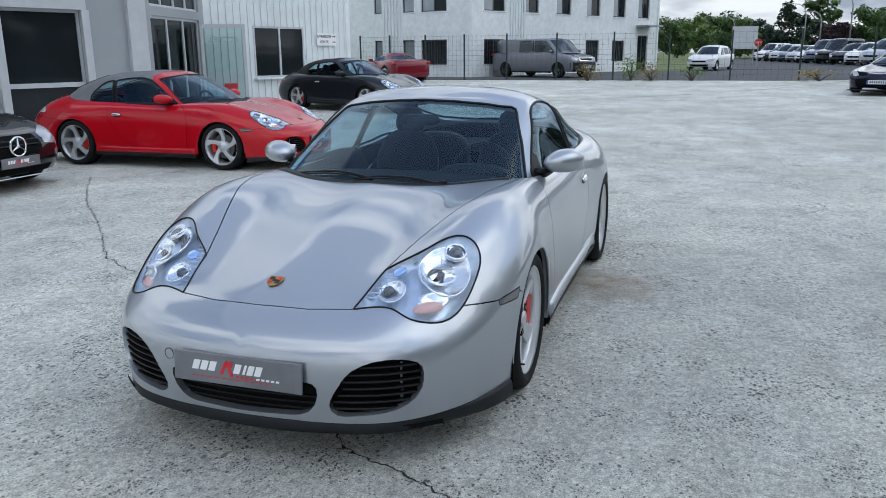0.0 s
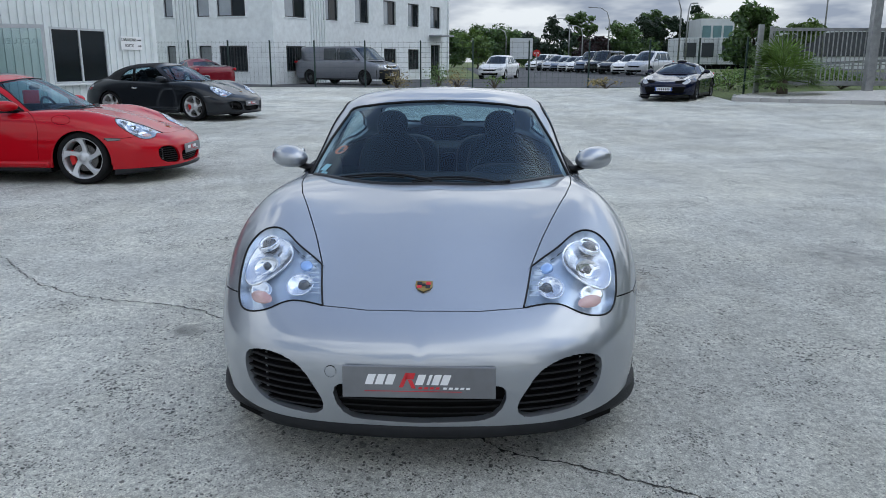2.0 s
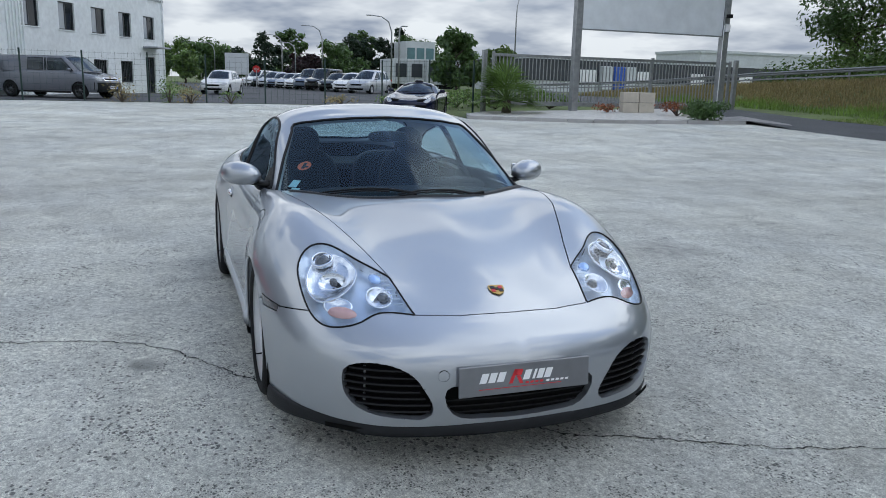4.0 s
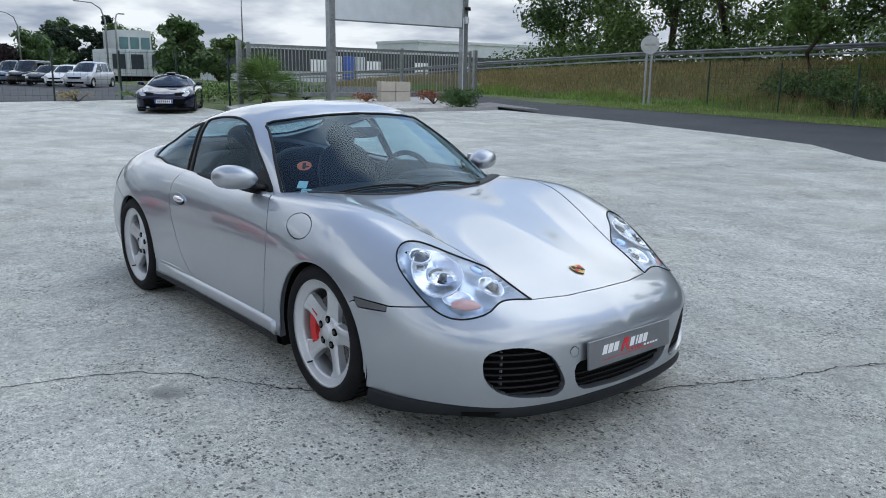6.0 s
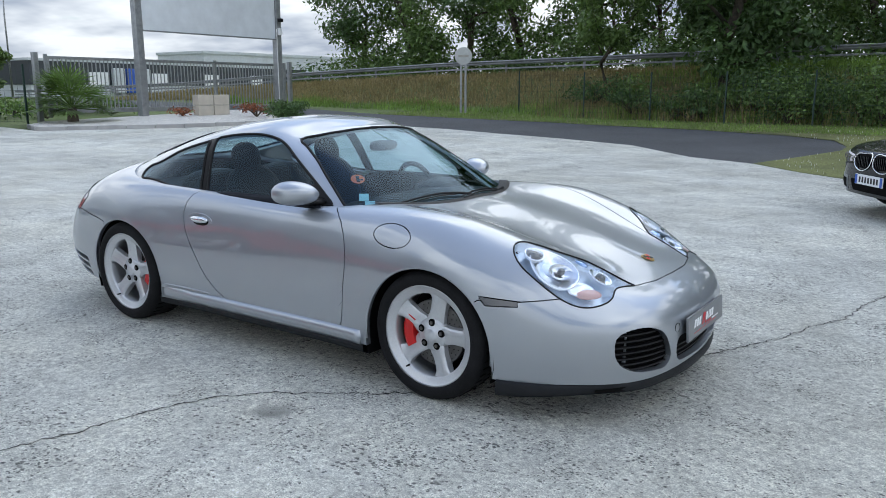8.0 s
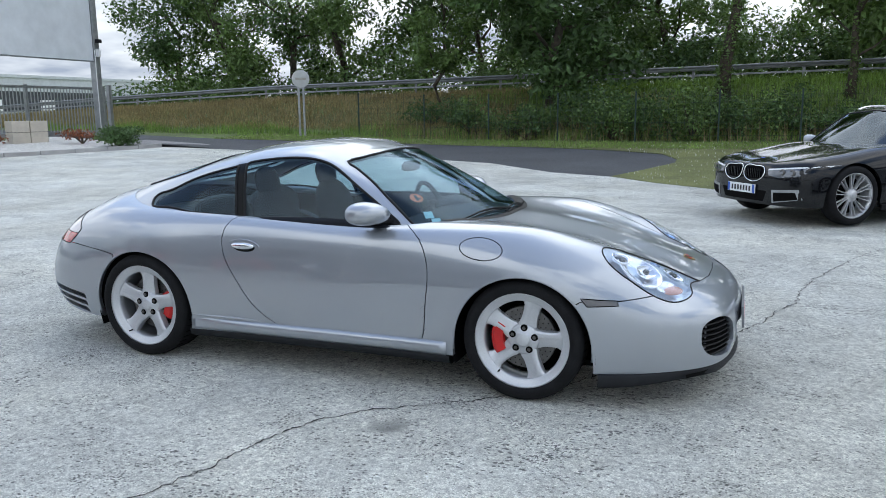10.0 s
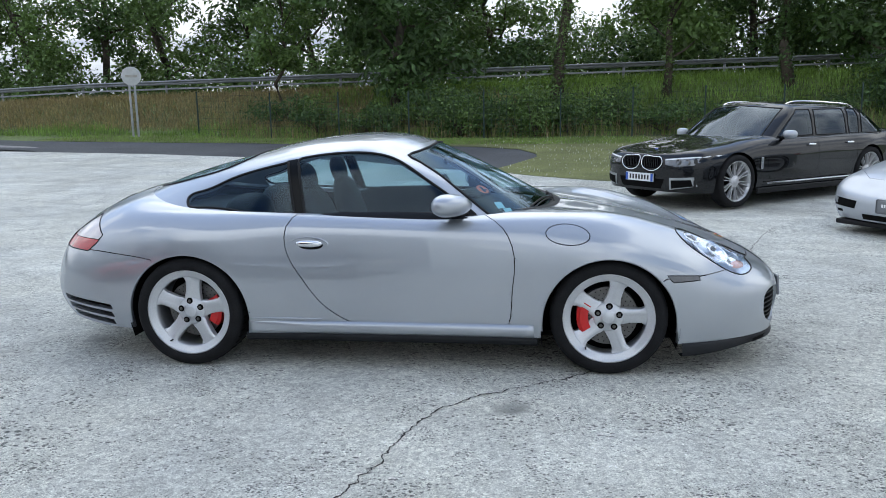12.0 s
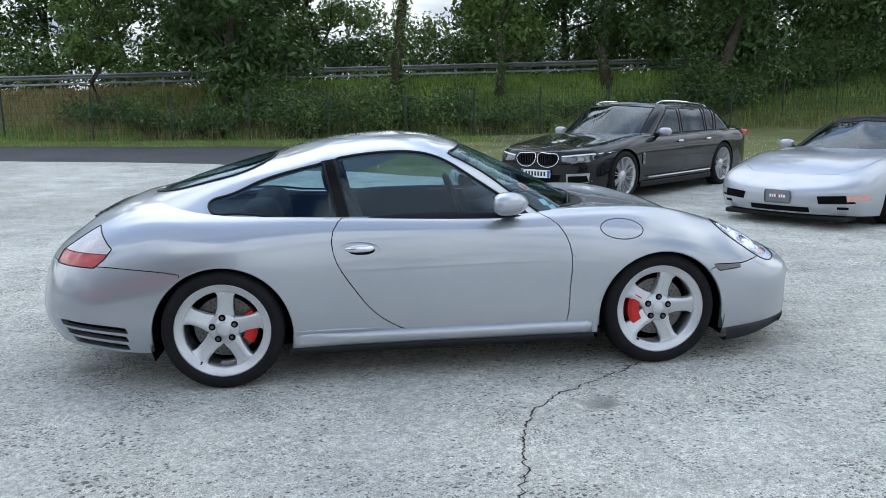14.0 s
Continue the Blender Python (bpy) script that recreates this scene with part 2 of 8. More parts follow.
def add_box(bm, size, centre, m=None, bevel=0.0):
    r = bmesh.ops.create_cube(bm, size=1.0)
    vs = r["verts"]
    bmesh.ops.scale(bm, vec=size, verts=vs)
    bmesh.ops.translate(bm, vec=centre, verts=vs)
    if bevel > 0:
        es = list({e for v in vs for e in v.link_edges})
        r2 = bmesh.ops.bevel(bm, geom=es, offset=bevel, segments=2, profile=0.5, affect="EDGES")
        vs = list({v for f in r2["faces"] for v in f.verts} | {v for v in vs if v.is_valid})
    if m is not None:
        bmesh.ops.transform(bm, matrix=m, verts=vs)
    return vs


def box(size, centre=(0, 0, 0), m=None, bevel=0.0):
    bm = bmesh.new()
    add_box(bm, size, centre, m, bevel)
    return bm


def tube_between(bm, a, b, r, seg=8, r2=None):
    a, b = Vector(a), Vector(b)
    d = b - a
    m = Matrix.Translation((a + b) / 2) @ d.to_track_quat("Z", "Y").to_matrix().to_4x4()
    return bmesh.ops.create_cone(bm, cap_ends=True, segments=seg, radius1=r, radius2=r if r2 is None else r2, depth=d.length, matrix=m)["verts"]


def tube_path(bm, pts, r, seg=6):
    """A round tube swept along points."""
    pts = [Vector(p) for p in pts]
    rings = []
    up = Vector((0, 0, 1))
    for i, p in enumerate(pts):
        d = (pts[min(i + 1, len(pts) - 1)] - pts[max(i - 1, 0)]).normalized()
        s = d.cross(up)
        if s.length < 1e-3:
            s = d.cross(Vector((1, 0, 0)))
        s.normalize()
        u = s.cross(d)
        rr = r[i] if isinstance(r, (list, tuple)) else r
        rings.append([bm.verts.new(p + (s * math.cos(a) + u * math.sin(a)) * rr) for a in (2 * math.pi * k / seg for k in range(seg))])
    for a, b in zip(rings, rings[1:]):
        for k in range(seg):
            bm.faces.new((a[k], a[(k + 1) % seg], b[(k + 1) % seg], b[k]))
    bm.faces.new(rings[0][::-1]); bm.faces.new(rings[-1])
    return bm


def lathe(profile, seg=48, axis="y"):
    """Turned body: profile of (radius, height) pairs about the y axis."""
    bm = bmesh.new()
    rings = []
    for r, h in profile:
        rings.append([bm.verts.new((r * math.cos(2 * math.pi * k / seg), h, r * math.sin(2 * math.pi * k / seg))) for k in range(seg)])
    for a, b in zip(rings, rings[1:]):
        for k in range(seg):
            bm.faces.new((a[k], b[k], b[(k + 1) % seg], a[(k + 1) % seg]))
    return bm


def spline(y, t, s, periodic=False):
    """Cubic spline through rows y at knots t, evaluated at s."""
    y, t, s = np.asarray(y, float), np.asarray(t, float), np.asarray(s, float)
    n = len(t)
    if periodic:
        h = np.diff(t)
        m = n - 1
        a = np.zeros((m, m)); r = np.zeros((m, y.shape[1]))
        for i in range(m):
            hp, hn = h[i - 1], h[i]
            a[i, (i - 1) % m] += hp; a[i, i] += 2 * (hp + hn); a[i, (i + 1) % m] += hn
            r[i] = 6 * ((y[(i + 1) % m] - y[i]) / hn - (y[i] - y[i - 1 if i else m - 1]) / hp)
        k = np.linalg.solve(a, r)
        k = np.vstack([k, k[:1]])
    else:
        h = np.diff(t)
        a = np.eye(n); r = np.zeros((n, y.shape[1]))
        for i in range(1, n - 1):
            a[i, i - 1], a[i, i], a[i, i + 1] = h[i - 1], 2 * (h[i - 1] + h[i]), h[i]
            r[i] = 6 * ((y[i + 1] - y[i]) / h[i] - (y[i] - y[i - 1]) / h[i - 1])
        k = np.linalg.solve(a, r)
    i = np.clip(np.searchsorted(t, s, side="right") - 1, 0, n - 2)
    hh = (t[i + 1] - t[i])[:, None]
    p = (t[i + 1][:, None] - s[:, None]) / hh
    q = 1 - p
    return p * y[i] + q * y[i + 1] + ((p ** 3 - p) * k[i] + (q ** 3 - q) * k[i + 1]) * hh ** 2 / 6


def smooth_line(pts, n, closed=False):
    """n points on a cubic spline through pts (2-D or 3-D), by chord length."""
    p = np.asarray(pts, float)
    if closed:
        p = np.vstack([p, p[:1]])
    t = np.concatenate([[0], np.cumsum(np.maximum(np.linalg.norm(np.diff(p, axis=0), axis=1), 1e-6))])
    s = np.linspace(0, t[-1], n + 1)[:-1] if closed else np.linspace(0, t[-1], n)
    return spline(p, t, s, closed)


def shell(rails, nu, nv):
    """A closed-round skin over rails that run from the tail's middle along one side to the nose's middle; the last rail is the centre line.
    Returns an array (nu, nv, 3) for the whole round (both sides)."""
    r = np.asarray(rails, float)                      # rail, station, xyz
    mirror = r[:, -2:0:-1].copy()
    mirror[:, :, 1] *= -1
    full = np.concatenate([r, mirror, r[:, :1]], axis=1)
    mid = full[len(rails) // 2]
    step = np.mean(np.linalg.norm(np.diff(full[:5], axis=1), axis=2), axis=0)
    t = np.concatenate([[0], np.cumsum(np.maximum(step, 1e-4))])
    s = np.linspace(0, t[-1], nu + 1)[:-1]
    us = np.stack([spline(full[j], t, s, True) for j in range(len(full))])  # rail, u, xyz
    out = np.zeros((nu, nv, 3))
    for i in range(nu):
        c = us[:, i]
        k = len(c)
        m2 = 2 * c[-1] - c[-2::-1][:2]                # carry on past the centre line
        m2[:, 2] = c[-2::-1][:2][:, 2]
        cc = np.vstack([c, m2])
        d = np.maximum(np.linalg.norm(np.diff(cc, axis=0), axis=1), 1e-3) ** 0.7
        tt = np.concatenate([[0], np.cumsum(d)])
        out[i] = spline(cc, tt, np.linspace(0, tt[k - 1], nv))
    return out


def skin_mesh(g):
    """bmesh from a grid that closes on itself in its first direction."""
    bm = bmesh.new()
    nu, nv = g.shape[:2]
    vs = [[bm.verts.new(g[i, j]) for j in range(nv)] for i in range(nu)]
    for i in range(nu):
        a, b = vs[i], vs[(i + 1) % nu]
        for j in range(nv - 1):
            try:
                bm.faces.new((a[j], b[j], b[j + 1], a[j + 1]))
            except ValueError:
                pass
    bmesh.ops.remove_doubles(bm, verts=bm.verts, dist=0.0008)
    bmesh.ops.recalc_face_normals(bm, faces=bm.faces)
    return bm


def inside(poly, x, y):
    c = False
    j = len(poly) - 1
    for i in range(len(poly)):
        xi, yi = poly[i][0], poly[i][1]
        xj, yj = poly[j][0], poly[j][1]
        if (yi > y) != (yj > y) and x < (xj - xi) * (y - yi) / (yj - yi) + xi:
            c = not c
        j = i
    return c


def cut_outline(bm, poly, ax, keep=None):
    """Cuts the faces of bm along a closed outline drawn in two axes; keep(centre) limits the faces. Returns the faces inside."""
    a0, a1 = ax
    third = 3 - a0 - a1
    n = len(poly)
    for i in range(n):
        p, q = poly[i], poly[(i + 1) % n]
        d = (q[0] - p[0], q[1] - p[1])
        ln = math.hypot(*d)
        if ln < 1e-6:
            continue
        lo0, hi0 = min(p[0], q[0]) - 1e-4, max(p[0], q[0]) + 1e-4
        lo1, hi1 = min(p[1], q[1]) - 1e-4, max(p[1], q[1]) + 1e-4
        fs = []
        for f in bm.faces:
            c0 = [v.co[a0] for v in f.verts]
            if max(c0) < lo0 or min(c0) > hi0:
                continue
            c1 = [v.co[a1] for v in f.verts]
            if max(c1) < lo1 or min(c1) > hi1:
                continue
            if keep is None or keep(f.calc_center_median()):
                fs.append(f)
        if not fs:
            continue
        no = [0, 0, 0]
        no[a0], no[a1] = -d[1] / ln, d[0] / ln
        co = [0, 0, 0]
        co[a0], co[a1] = p[0], p[1]
        geom = list({e for f in fs for e in f.edges}) + list({v for f in fs for v in f.verts}) + fs
        bmesh.ops.bisect_plane(bm, geom=geom, plane_co=co, plane_no=no, dist=1e-5)
    lo = [min(p[k] for p in poly) for k in (0, 1)]
    hi = [max(p[k] for p in poly) for k in (0, 1)]
    res = []
    for f in bm.faces:
        c = f.calc_center_median()
        if lo[0] <= c[a0] <= hi[0] and lo[1] <= c[a1] <= hi[1] and (keep is None or keep(c)) and inside(poly, c[a0], c[a1]):
            res.append(f)
    return res


def take(bm, faces, keep_rest=True):
    """Moves faces of bm into a bmesh of their own."""
    fs = set(faces)
    out = bmesh.new()
    vm = {}
    for f in fs:
        vs = []
        for v in f.verts:
            if v not in vm:
                vm[v] = out.verts.new(v.co)
            vs.append(vm[v])
        try:
            out.faces.new(vs)
        except ValueError:
            pass
    bmesh.ops.delete(bm, geom=list(fs), context="FACES")
    bmesh.ops.recalc_face_normals(out, faces=out.faces)
    return out


class Skin:
    """The uncut skin of a body, which gives smooth normals to all panels that are cut from it."""

    def __init__(self, grid):
        b = skin_mesh(grid)
        b.normal_update()
        mid = sum((v.co for v in b.verts), Vector()) / len(b.verts)
        if sum(f.normal.dot(f.calc_center_median() - mid) for f in b.faces) < 0:
            bmesh.ops.reverse_faces(b, faces=b.faces)
            b.normal_update()
        self.co = [[v.co.copy() for v in f.verts] for f in b.faces]
        self.no = [[v.normal.copy() for v in f.verts] for f in b.faces]
        self.tree = BVHTree.FromBMesh(b)
        b.free()

    def normal(self, p):
        q, n, i, d = self.tree.find_nearest(p)
        w = poly_3d_calc(self.co[i], q)
        return sum((k * m for k, m in zip(w, self.no[i])), Vector()).normalized()


def fold(bm, depth=0.018, gap=0.0018, ref=None):
    """Gives an open skin folded-in rims: the border steps back by gap and turns inwards by depth."""
    bmesh.ops.remove_doubles(bm, verts=list({v for e in bm.edges if len(e.link_faces) == 1 for v in e.verts}), dist=.0035)
    bmesh.ops.dissolve_degenerate(bm, edges=bm.edges, dist=.0008)
    for e in [e for e in bm.edges if not e.link_faces]:
        bm.edges.remove(e)
    mark = bm.faces.layers.int.new("rim")
    bm.normal_update()
    if ref is not None:
        for f in bm.faces:
            if f.normal.dot(ref.normal(f.calc_center_median())) < 0:
                f.normal_flip()
    border = [e for e in bm.edges if len(e.link_faces) == 1]
    shift = {}
    for e in border:
        f = e.link_faces[0]
        mid = (e.verts[0].co + e.verts[1].co) / 2
        d = (e.verts[1].co - e.verts[0].co)
        if d.length < 1e-7:
            continue
        t = f.normal.cross(d.normalized())
        if t.dot(f.calc_center_median() - mid) < 0:
            t = -t
        for v in e.verts:
            shift[v] = shift.get(v, Vector()) + t * min(d.length, .02)
    nor = {v: (ref.normal(v.co) if ref is not None else v.normal.copy()) for v in shift}
    for v, t in shift.items():
        if t.length > 1e-6:
            v.co += t.normalized() * gap
    r = bmesh.ops.extrude_edge_only(bm, edges=border)
    vs = [g for g in r["geom"] if isinstance(g, bmesh.types.BMVert)]
    for g in r["geom"]:
        if isinstance(g, bmesh.types.BMFace):
            g[mark] = 1
    src = list(nor.items())
    tree = {tuple(round(c, 6) for c in v.co): n for v, n in src}
    for v in vs:
        n = tree.get(tuple(round(c, 6) for c in v.co))
        if n is not None:
            v.co -= n * depth
    for e in border:
        if e.is_valid:
            e.smooth = False
    return bm


def orient(bm, ref):
    bm.normal_update()
    for f in bm.faces:
        if f.normal.dot(ref.normal(f.calc_center_median())) < 0:
            f.normal_flip()
    return bm


def shade(ob, ref=None):
    me = ob.data
    me.polygons.foreach_set("use_smooth", [True] * len(me.polygons))
    rim = me.attributes.get("rim")
    if ref is not None:
        nor = [ref.normal(v.co) for v in me.vertices]
        loops = []
        for p in me.polygons:
            turned = rim is not None and rim.data[p.index].value
            flip = -1 if not turned and p.normal.dot(nor[p.vertices[0]]) < -.3 else 1
            for v in p.vertices:
                loops.append(p.normal.copy() if turned else nor[v] * flip)
        me.normals_split_custom_set(loops)
    if rim is not None:
        me.attributes.remove(rim)
    return ob


def transformed(bm, m):
    bmesh.ops.transform(bm, matrix=m, verts=bm.verts)
    return bm


# ---------------------------------------------------------------- the lie of the land
def ease(u):
    return 0.0 if u <= 0 else u - 3 * (1 - math.exp(-u / 3))


def sstep(a, b, x):
    t = min(1, max(0, (x - a) / (b - a)))
    return t * t * (3 - 2 * t)


def base_level(x, y):
    return 0.02 * ease(min(-x, 27) - 6) + 0.028 * ease(min(y, 23) - 4)


def crest(x):
    return float(np.interp(x, [-60, -40, -30, -20, 0, 25, 60], [.7, 1.2, 1.65, 2.0, 2.35, 2.75, 3.0]))


def terrain(x, y):
    z = base_level(x, y)
    if y > 22.0:
        z += (crest(x) - z) * sstep(22.2, 27.6, y) * sstep(-75, -40, x)
    return z


def axis_steps(fine, lo, hi, step, far):
    a = list(np.arange(lo, hi + 1e-6, step))
    up = [hi + 1.5 ** k * step for k in range(1, 30) if hi + 1.5 ** k * step < far] + [far]
    dn = [lo - 1.5 ** k * step for k in range(1, 30) if lo - 1.5 ** k * step > -far] + [-far]
    return dn[::-1] + a + up


def sheet(name, material, outline, lift, step, label, lo=None, hi=None):
    """A sheet that follows the land inside an outline."""
    xs = [p[0] for p in outline]; ys = [p[1] for p in outline]
    gx = np.arange(min(xs) - step, max(xs) + 2 * step, step); gy = np.arange(min(ys) - step, max(ys) + 2 * step, step)
    bm = bmesh.new()
    vs = [[bm.verts.new((x, y, 0)) for y in gy] for x in gx]
    for i in range(len(gx) - 1):
        for j in range(len(gy) - 1):
            bm.faces.new((vs[i][j], vs[i + 1][j], vs[i + 1][j + 1], vs[i][j + 1]))
    keep = set(cut_outline(bm, outline, (0, 1)))
    bmesh.ops.delete(bm, geom=[f for f in bm.faces if f not in keep], context="FACES")
    for v in bm.verts:
        v.co.z = terrain(v.co.x, v.co.y) + lift
    ob = finish(bm, name, material, smooth=True)
    return tagged(ob, label, name.split("_")[-1], kind="structure")


def concrete():
    """Worn cast concrete: exposed grain, pits, blotches, drag marks and a few stains."""
    m = bpy.data.materials.new("worn_concrete")
    m.use_nodes = True
    n, l = m.node_tree.nodes, m.node_tree.links
    b = n["Principled BSDF"]
    b.inputs["Roughness"].default_value = 0.88
    tc = n.new("ShaderNodeTexCoord")

    def tex(scale, detail, rough, stretch=None, lac=2.0):
        t = n.new("ShaderNodeTexNoise")
        t.inputs["Scale"].default_value, t.inputs["Detail"].default_value, t.inputs["Roughness"].default_value = scale, detail, rough
        if stretch:
            mp = n.new("ShaderNodeMapping")
            mp.inputs["Scale"].default_value = stretch
            mp.inputs["Rotation"].default_value = (0, 0, radians(35))
            l.new(tc.outputs["Object"], mp.inputs["Vector"]); l.new(mp.outputs[0], t.inputs["Vector"])
        else:
            l.new(tc.outputs["Object"], t.inputs["Vector"])
        return t.outputs["Fac"]

    def span(src, a, b2, lo, hi):
        r = n.new("ShaderNodeMapRange")
        for k, v in zip(("From Min", "From Max", "To Min", "To Max"), (a, b2, lo, hi)):
            r.inputs[k].default_value = v
        l.new(src, r.inputs["Value"])
        return r.outputs[0]

    def mul(a, b2):
        q = n.new("ShaderNodeMath"); q.operation = "MULTIPLY"
        l.new(a, q.inputs[0]); l.new(b2, q.inputs[1])
        return q.outputs[0]

    def flecks(scale, stretch, where, size, deep, turn):
        """Small pits: voronoi cells whose dark core grows where a slow noise is high."""
        v = n.new("ShaderNodeTexVoronoi")
        v.inputs["Scale"].default_value = scale
        mp = n.new("ShaderNodeMapping")
        mp.inputs["Scale"].default_value = stretch
        mp.inputs["Rotation"].default_value = (0, 0, radians(turn))
        l.new(tc.outputs["Object"], mp.inputs["Vector"])
        wob = n.new("ShaderNodeTexNoise"); wob.inputs["Scale"].default_value = scale * 1.6; wob.inputs["Detail"].default_value = 3
        l.new(tc.outputs["Object"], wob.inputs["Vector"])
        ad = n.new("ShaderNodeVectorMath"); ad.operation = "MULTIPLY_ADD"
        ad.inputs[1].default_value = (.9 / scale,) * 3
        l.new(wob.outputs["Color"], ad.inputs[0]); l.new(mp.outputs[0], ad.inputs[2]); l.new(ad.outputs[0], v.inputs["Vector"])
        sub = n.new("ShaderNodeMath"); sub.operation = "SUBTRACT"
        l.new(v.outputs["Distance"], sub.inputs[0]); l.new(span(where, .42, .72, .03, size), sub.inputs[1])
        return span(sub.outputs[0], -.03, .06, deep, 1.0)

    big = span(tex(.22, 5, .6), .32, .68, .82, 1.15)
    blot = span(tex(1.1, 8, .66), .34, .66, .86, 1.14)
    drag = span(tex(.9, 7, .68, (1, 3, 1)), .40, .70, .93, 1.10)
    grain = span(tex(36, 7, .86), .40, .60, .66, 1.34)
    sand = span(tex(150, 3, .80), .38, .62, .74, 1.30)
    pits = mul(mul(flecks(30, (1, 1.3, 1), tex(1.7, 7, .75), .46, .25, 20), flecks(64, (1, 1.2, 1), tex(2.6, 6, .72), .50, .25, -30)), flecks(11, (1, 1.8, 1), tex(.8, 6, .7), .24, .45, 50))
    val = mul(mul(mul(big, blot), mul(drag, grain)), mul(sand, pits))
    col = n.new("ShaderNodeMix"); col.data_type = "RGBA"; col.blend_type = "MULTIPLY"
    col.inputs["Factor"].default_value = 1.0
    tint = n.new("ShaderNodeMix"); tint.data_type = "RGBA"
    tint.inputs["A"].default_value, tint.inputs["B"].default_value = (0.64, 0.645, 0.598, 1), (0.618, 0.614, 0.55, 1)
    l.new(span(tex(.5, 4, .6), .4, .6, 0, 1), tint.inputs["Factor"])
    l.new(tint.outputs["Result"], col.inputs["A"]); l.new(val, col.inputs["B"])
    out = col.outputs["Result"]
    # stains: place, radius, colour
    for (x, y), r, c in (((-.52, 1.0), .42, (.26, .17, .09, 1)), ((.66, -1.36), .13, (.17, .165, .15, 1)), ((-2.0, -.43), .12, (.20, .195, .18, 1)), ((2.0, -3.2), .25, (.22, .20, .15, 1)), ((-1.2, 3.0), .5, (.25, .245, .23, 1))):
        d = n.new("ShaderNodeVectorMath"); d.operation = "DISTANCE"
        wob = n.new("ShaderNodeVectorMath"); wob.operation = "MULTIPLY_ADD"
        tn = n.new("ShaderNodeTexNoise"); tn.inputs["Scale"].default_value = 7.0; tn.inputs["Detail"].default_value = 5
        l.new(tc.outputs["Object"], tn.inputs["Vector"])
        wob.inputs[1].default_value = (r * 1.3, r * 1.3, 0)
        l.new(tn.outputs["Color"], wob.inputs[0]); l.new(tc.outputs["Object"], wob.inputs[2])
        d.inputs[1].default_value = (x + r * .65, y + r * .65, 0.012)
        l.new(wob.outputs[0], d.inputs[0])
        k = span(d.outputs["Value"], r * .35, r, .75, 0.0)
        mx = n.new("ShaderNodeMix"); mx.data_type = "RGBA"
        mx.inputs["B"].default_value = c
        l.new(mul(k, span(tex(9, 6, .75), .35, .6, .2, 1)), mx.inputs["Factor"]); l.new(out, mx.inputs["A"])
        out = mx.outputs["Result"]
    l.new(out, b.inputs["Base Color"])
    bp = n.new("ShaderNodeBump")
    bp.inputs["Strength"].default_value, bp.inputs["Distance"].default_value = 0.75, 0.010
    l.new(mul(grain, pits), bp.inputs["Height"]); l.new(bp.outputs[0], b.inputs["Normal"])
    return m


CONCRETE = concrete()
ASPHALT = mat("old_asphalt", (0.075, 0.077, 0.082), 0.9, var=0.2, vscale=0.5, bump=0.5, bscale=70, fine=0.35, fscale=60)
GRASS_SOIL = mat("meadow_ground", (0.115, 0.155, 0.045), 0.95, var=0.35, vscale=0.35, bump=0.8, bscale=12, fine=0.4, fscale=14, dark=(0.075, 0.085, 0.035))
LAWN = mat("dry_lawn", (0.16, 0.17, 0.06), 0.95, var=0.35, vscale=0.8, bump=0.8, bscale=30, fine=0.35, fscale=30)

gx = axis_steps(0, -60, 40, 1.6, 900)
gy = axis_steps(0, -40, 40, 1.6, 900)
bm = bmesh.new()
gv = [[bm.verts.new((x, y, terrain(x, y) - .02)) for y in gy] for x in gx]
for i in range(len(gx) - 1):
    for j in range(len(gy) - 1):
        bm.faces.new((gv[i][j], gv[i + 1][j], gv[i + 1][j + 1], gv[i][j + 1]))
tagged(finish(bm, "ground", GRASS_SOIL, smooth=True), "rough grassy ground rising to an embankment", "ground", kind="structure")

NORTH_EDGE = [(-15.5, 16.0), (-10.2, 15.6), (-6.0, 14.5), (-3.6, 13.5), (-1.7, 11.7), (-.35, 11.1), (.6, 10.2), (1.65, 9.45), (2.5, 8.95), (4.2, 8.75), (9, 9.2), (40, 12)]
yard = sheet("yard", CONCRETE, [(-28.2, -40), (-28.2, 8.5), (-19.6, 8.1), (-17.2, 11.4), (-15.75, 15.0)] + NORTH_EDGE + [(40, -40)], .012, 2.0, "worn grey concrete yard with hairline cracks and stains")
sheet("road", ASPHALT, NORTH_EDGE[:6] + [(.1, 12.4), (.62, 14.2), (.6, 15.1), (.1, 16.6), (-1.2, 17.6), (-3.6, 18.6), (-9, 19.75), (-16.6, 19.9), (-24, 21.3), (-45, 24), (-45, 19.5), (-24, 17.8), (-17, 16.2)], .006, 1.5, "dark old asphalt access road")



# ---- cracks and joints in the concrete
CRACK = mat("crack_dirt", (0.030, 0.028, 0.025), 0.95, var=0.4, vscale=20)


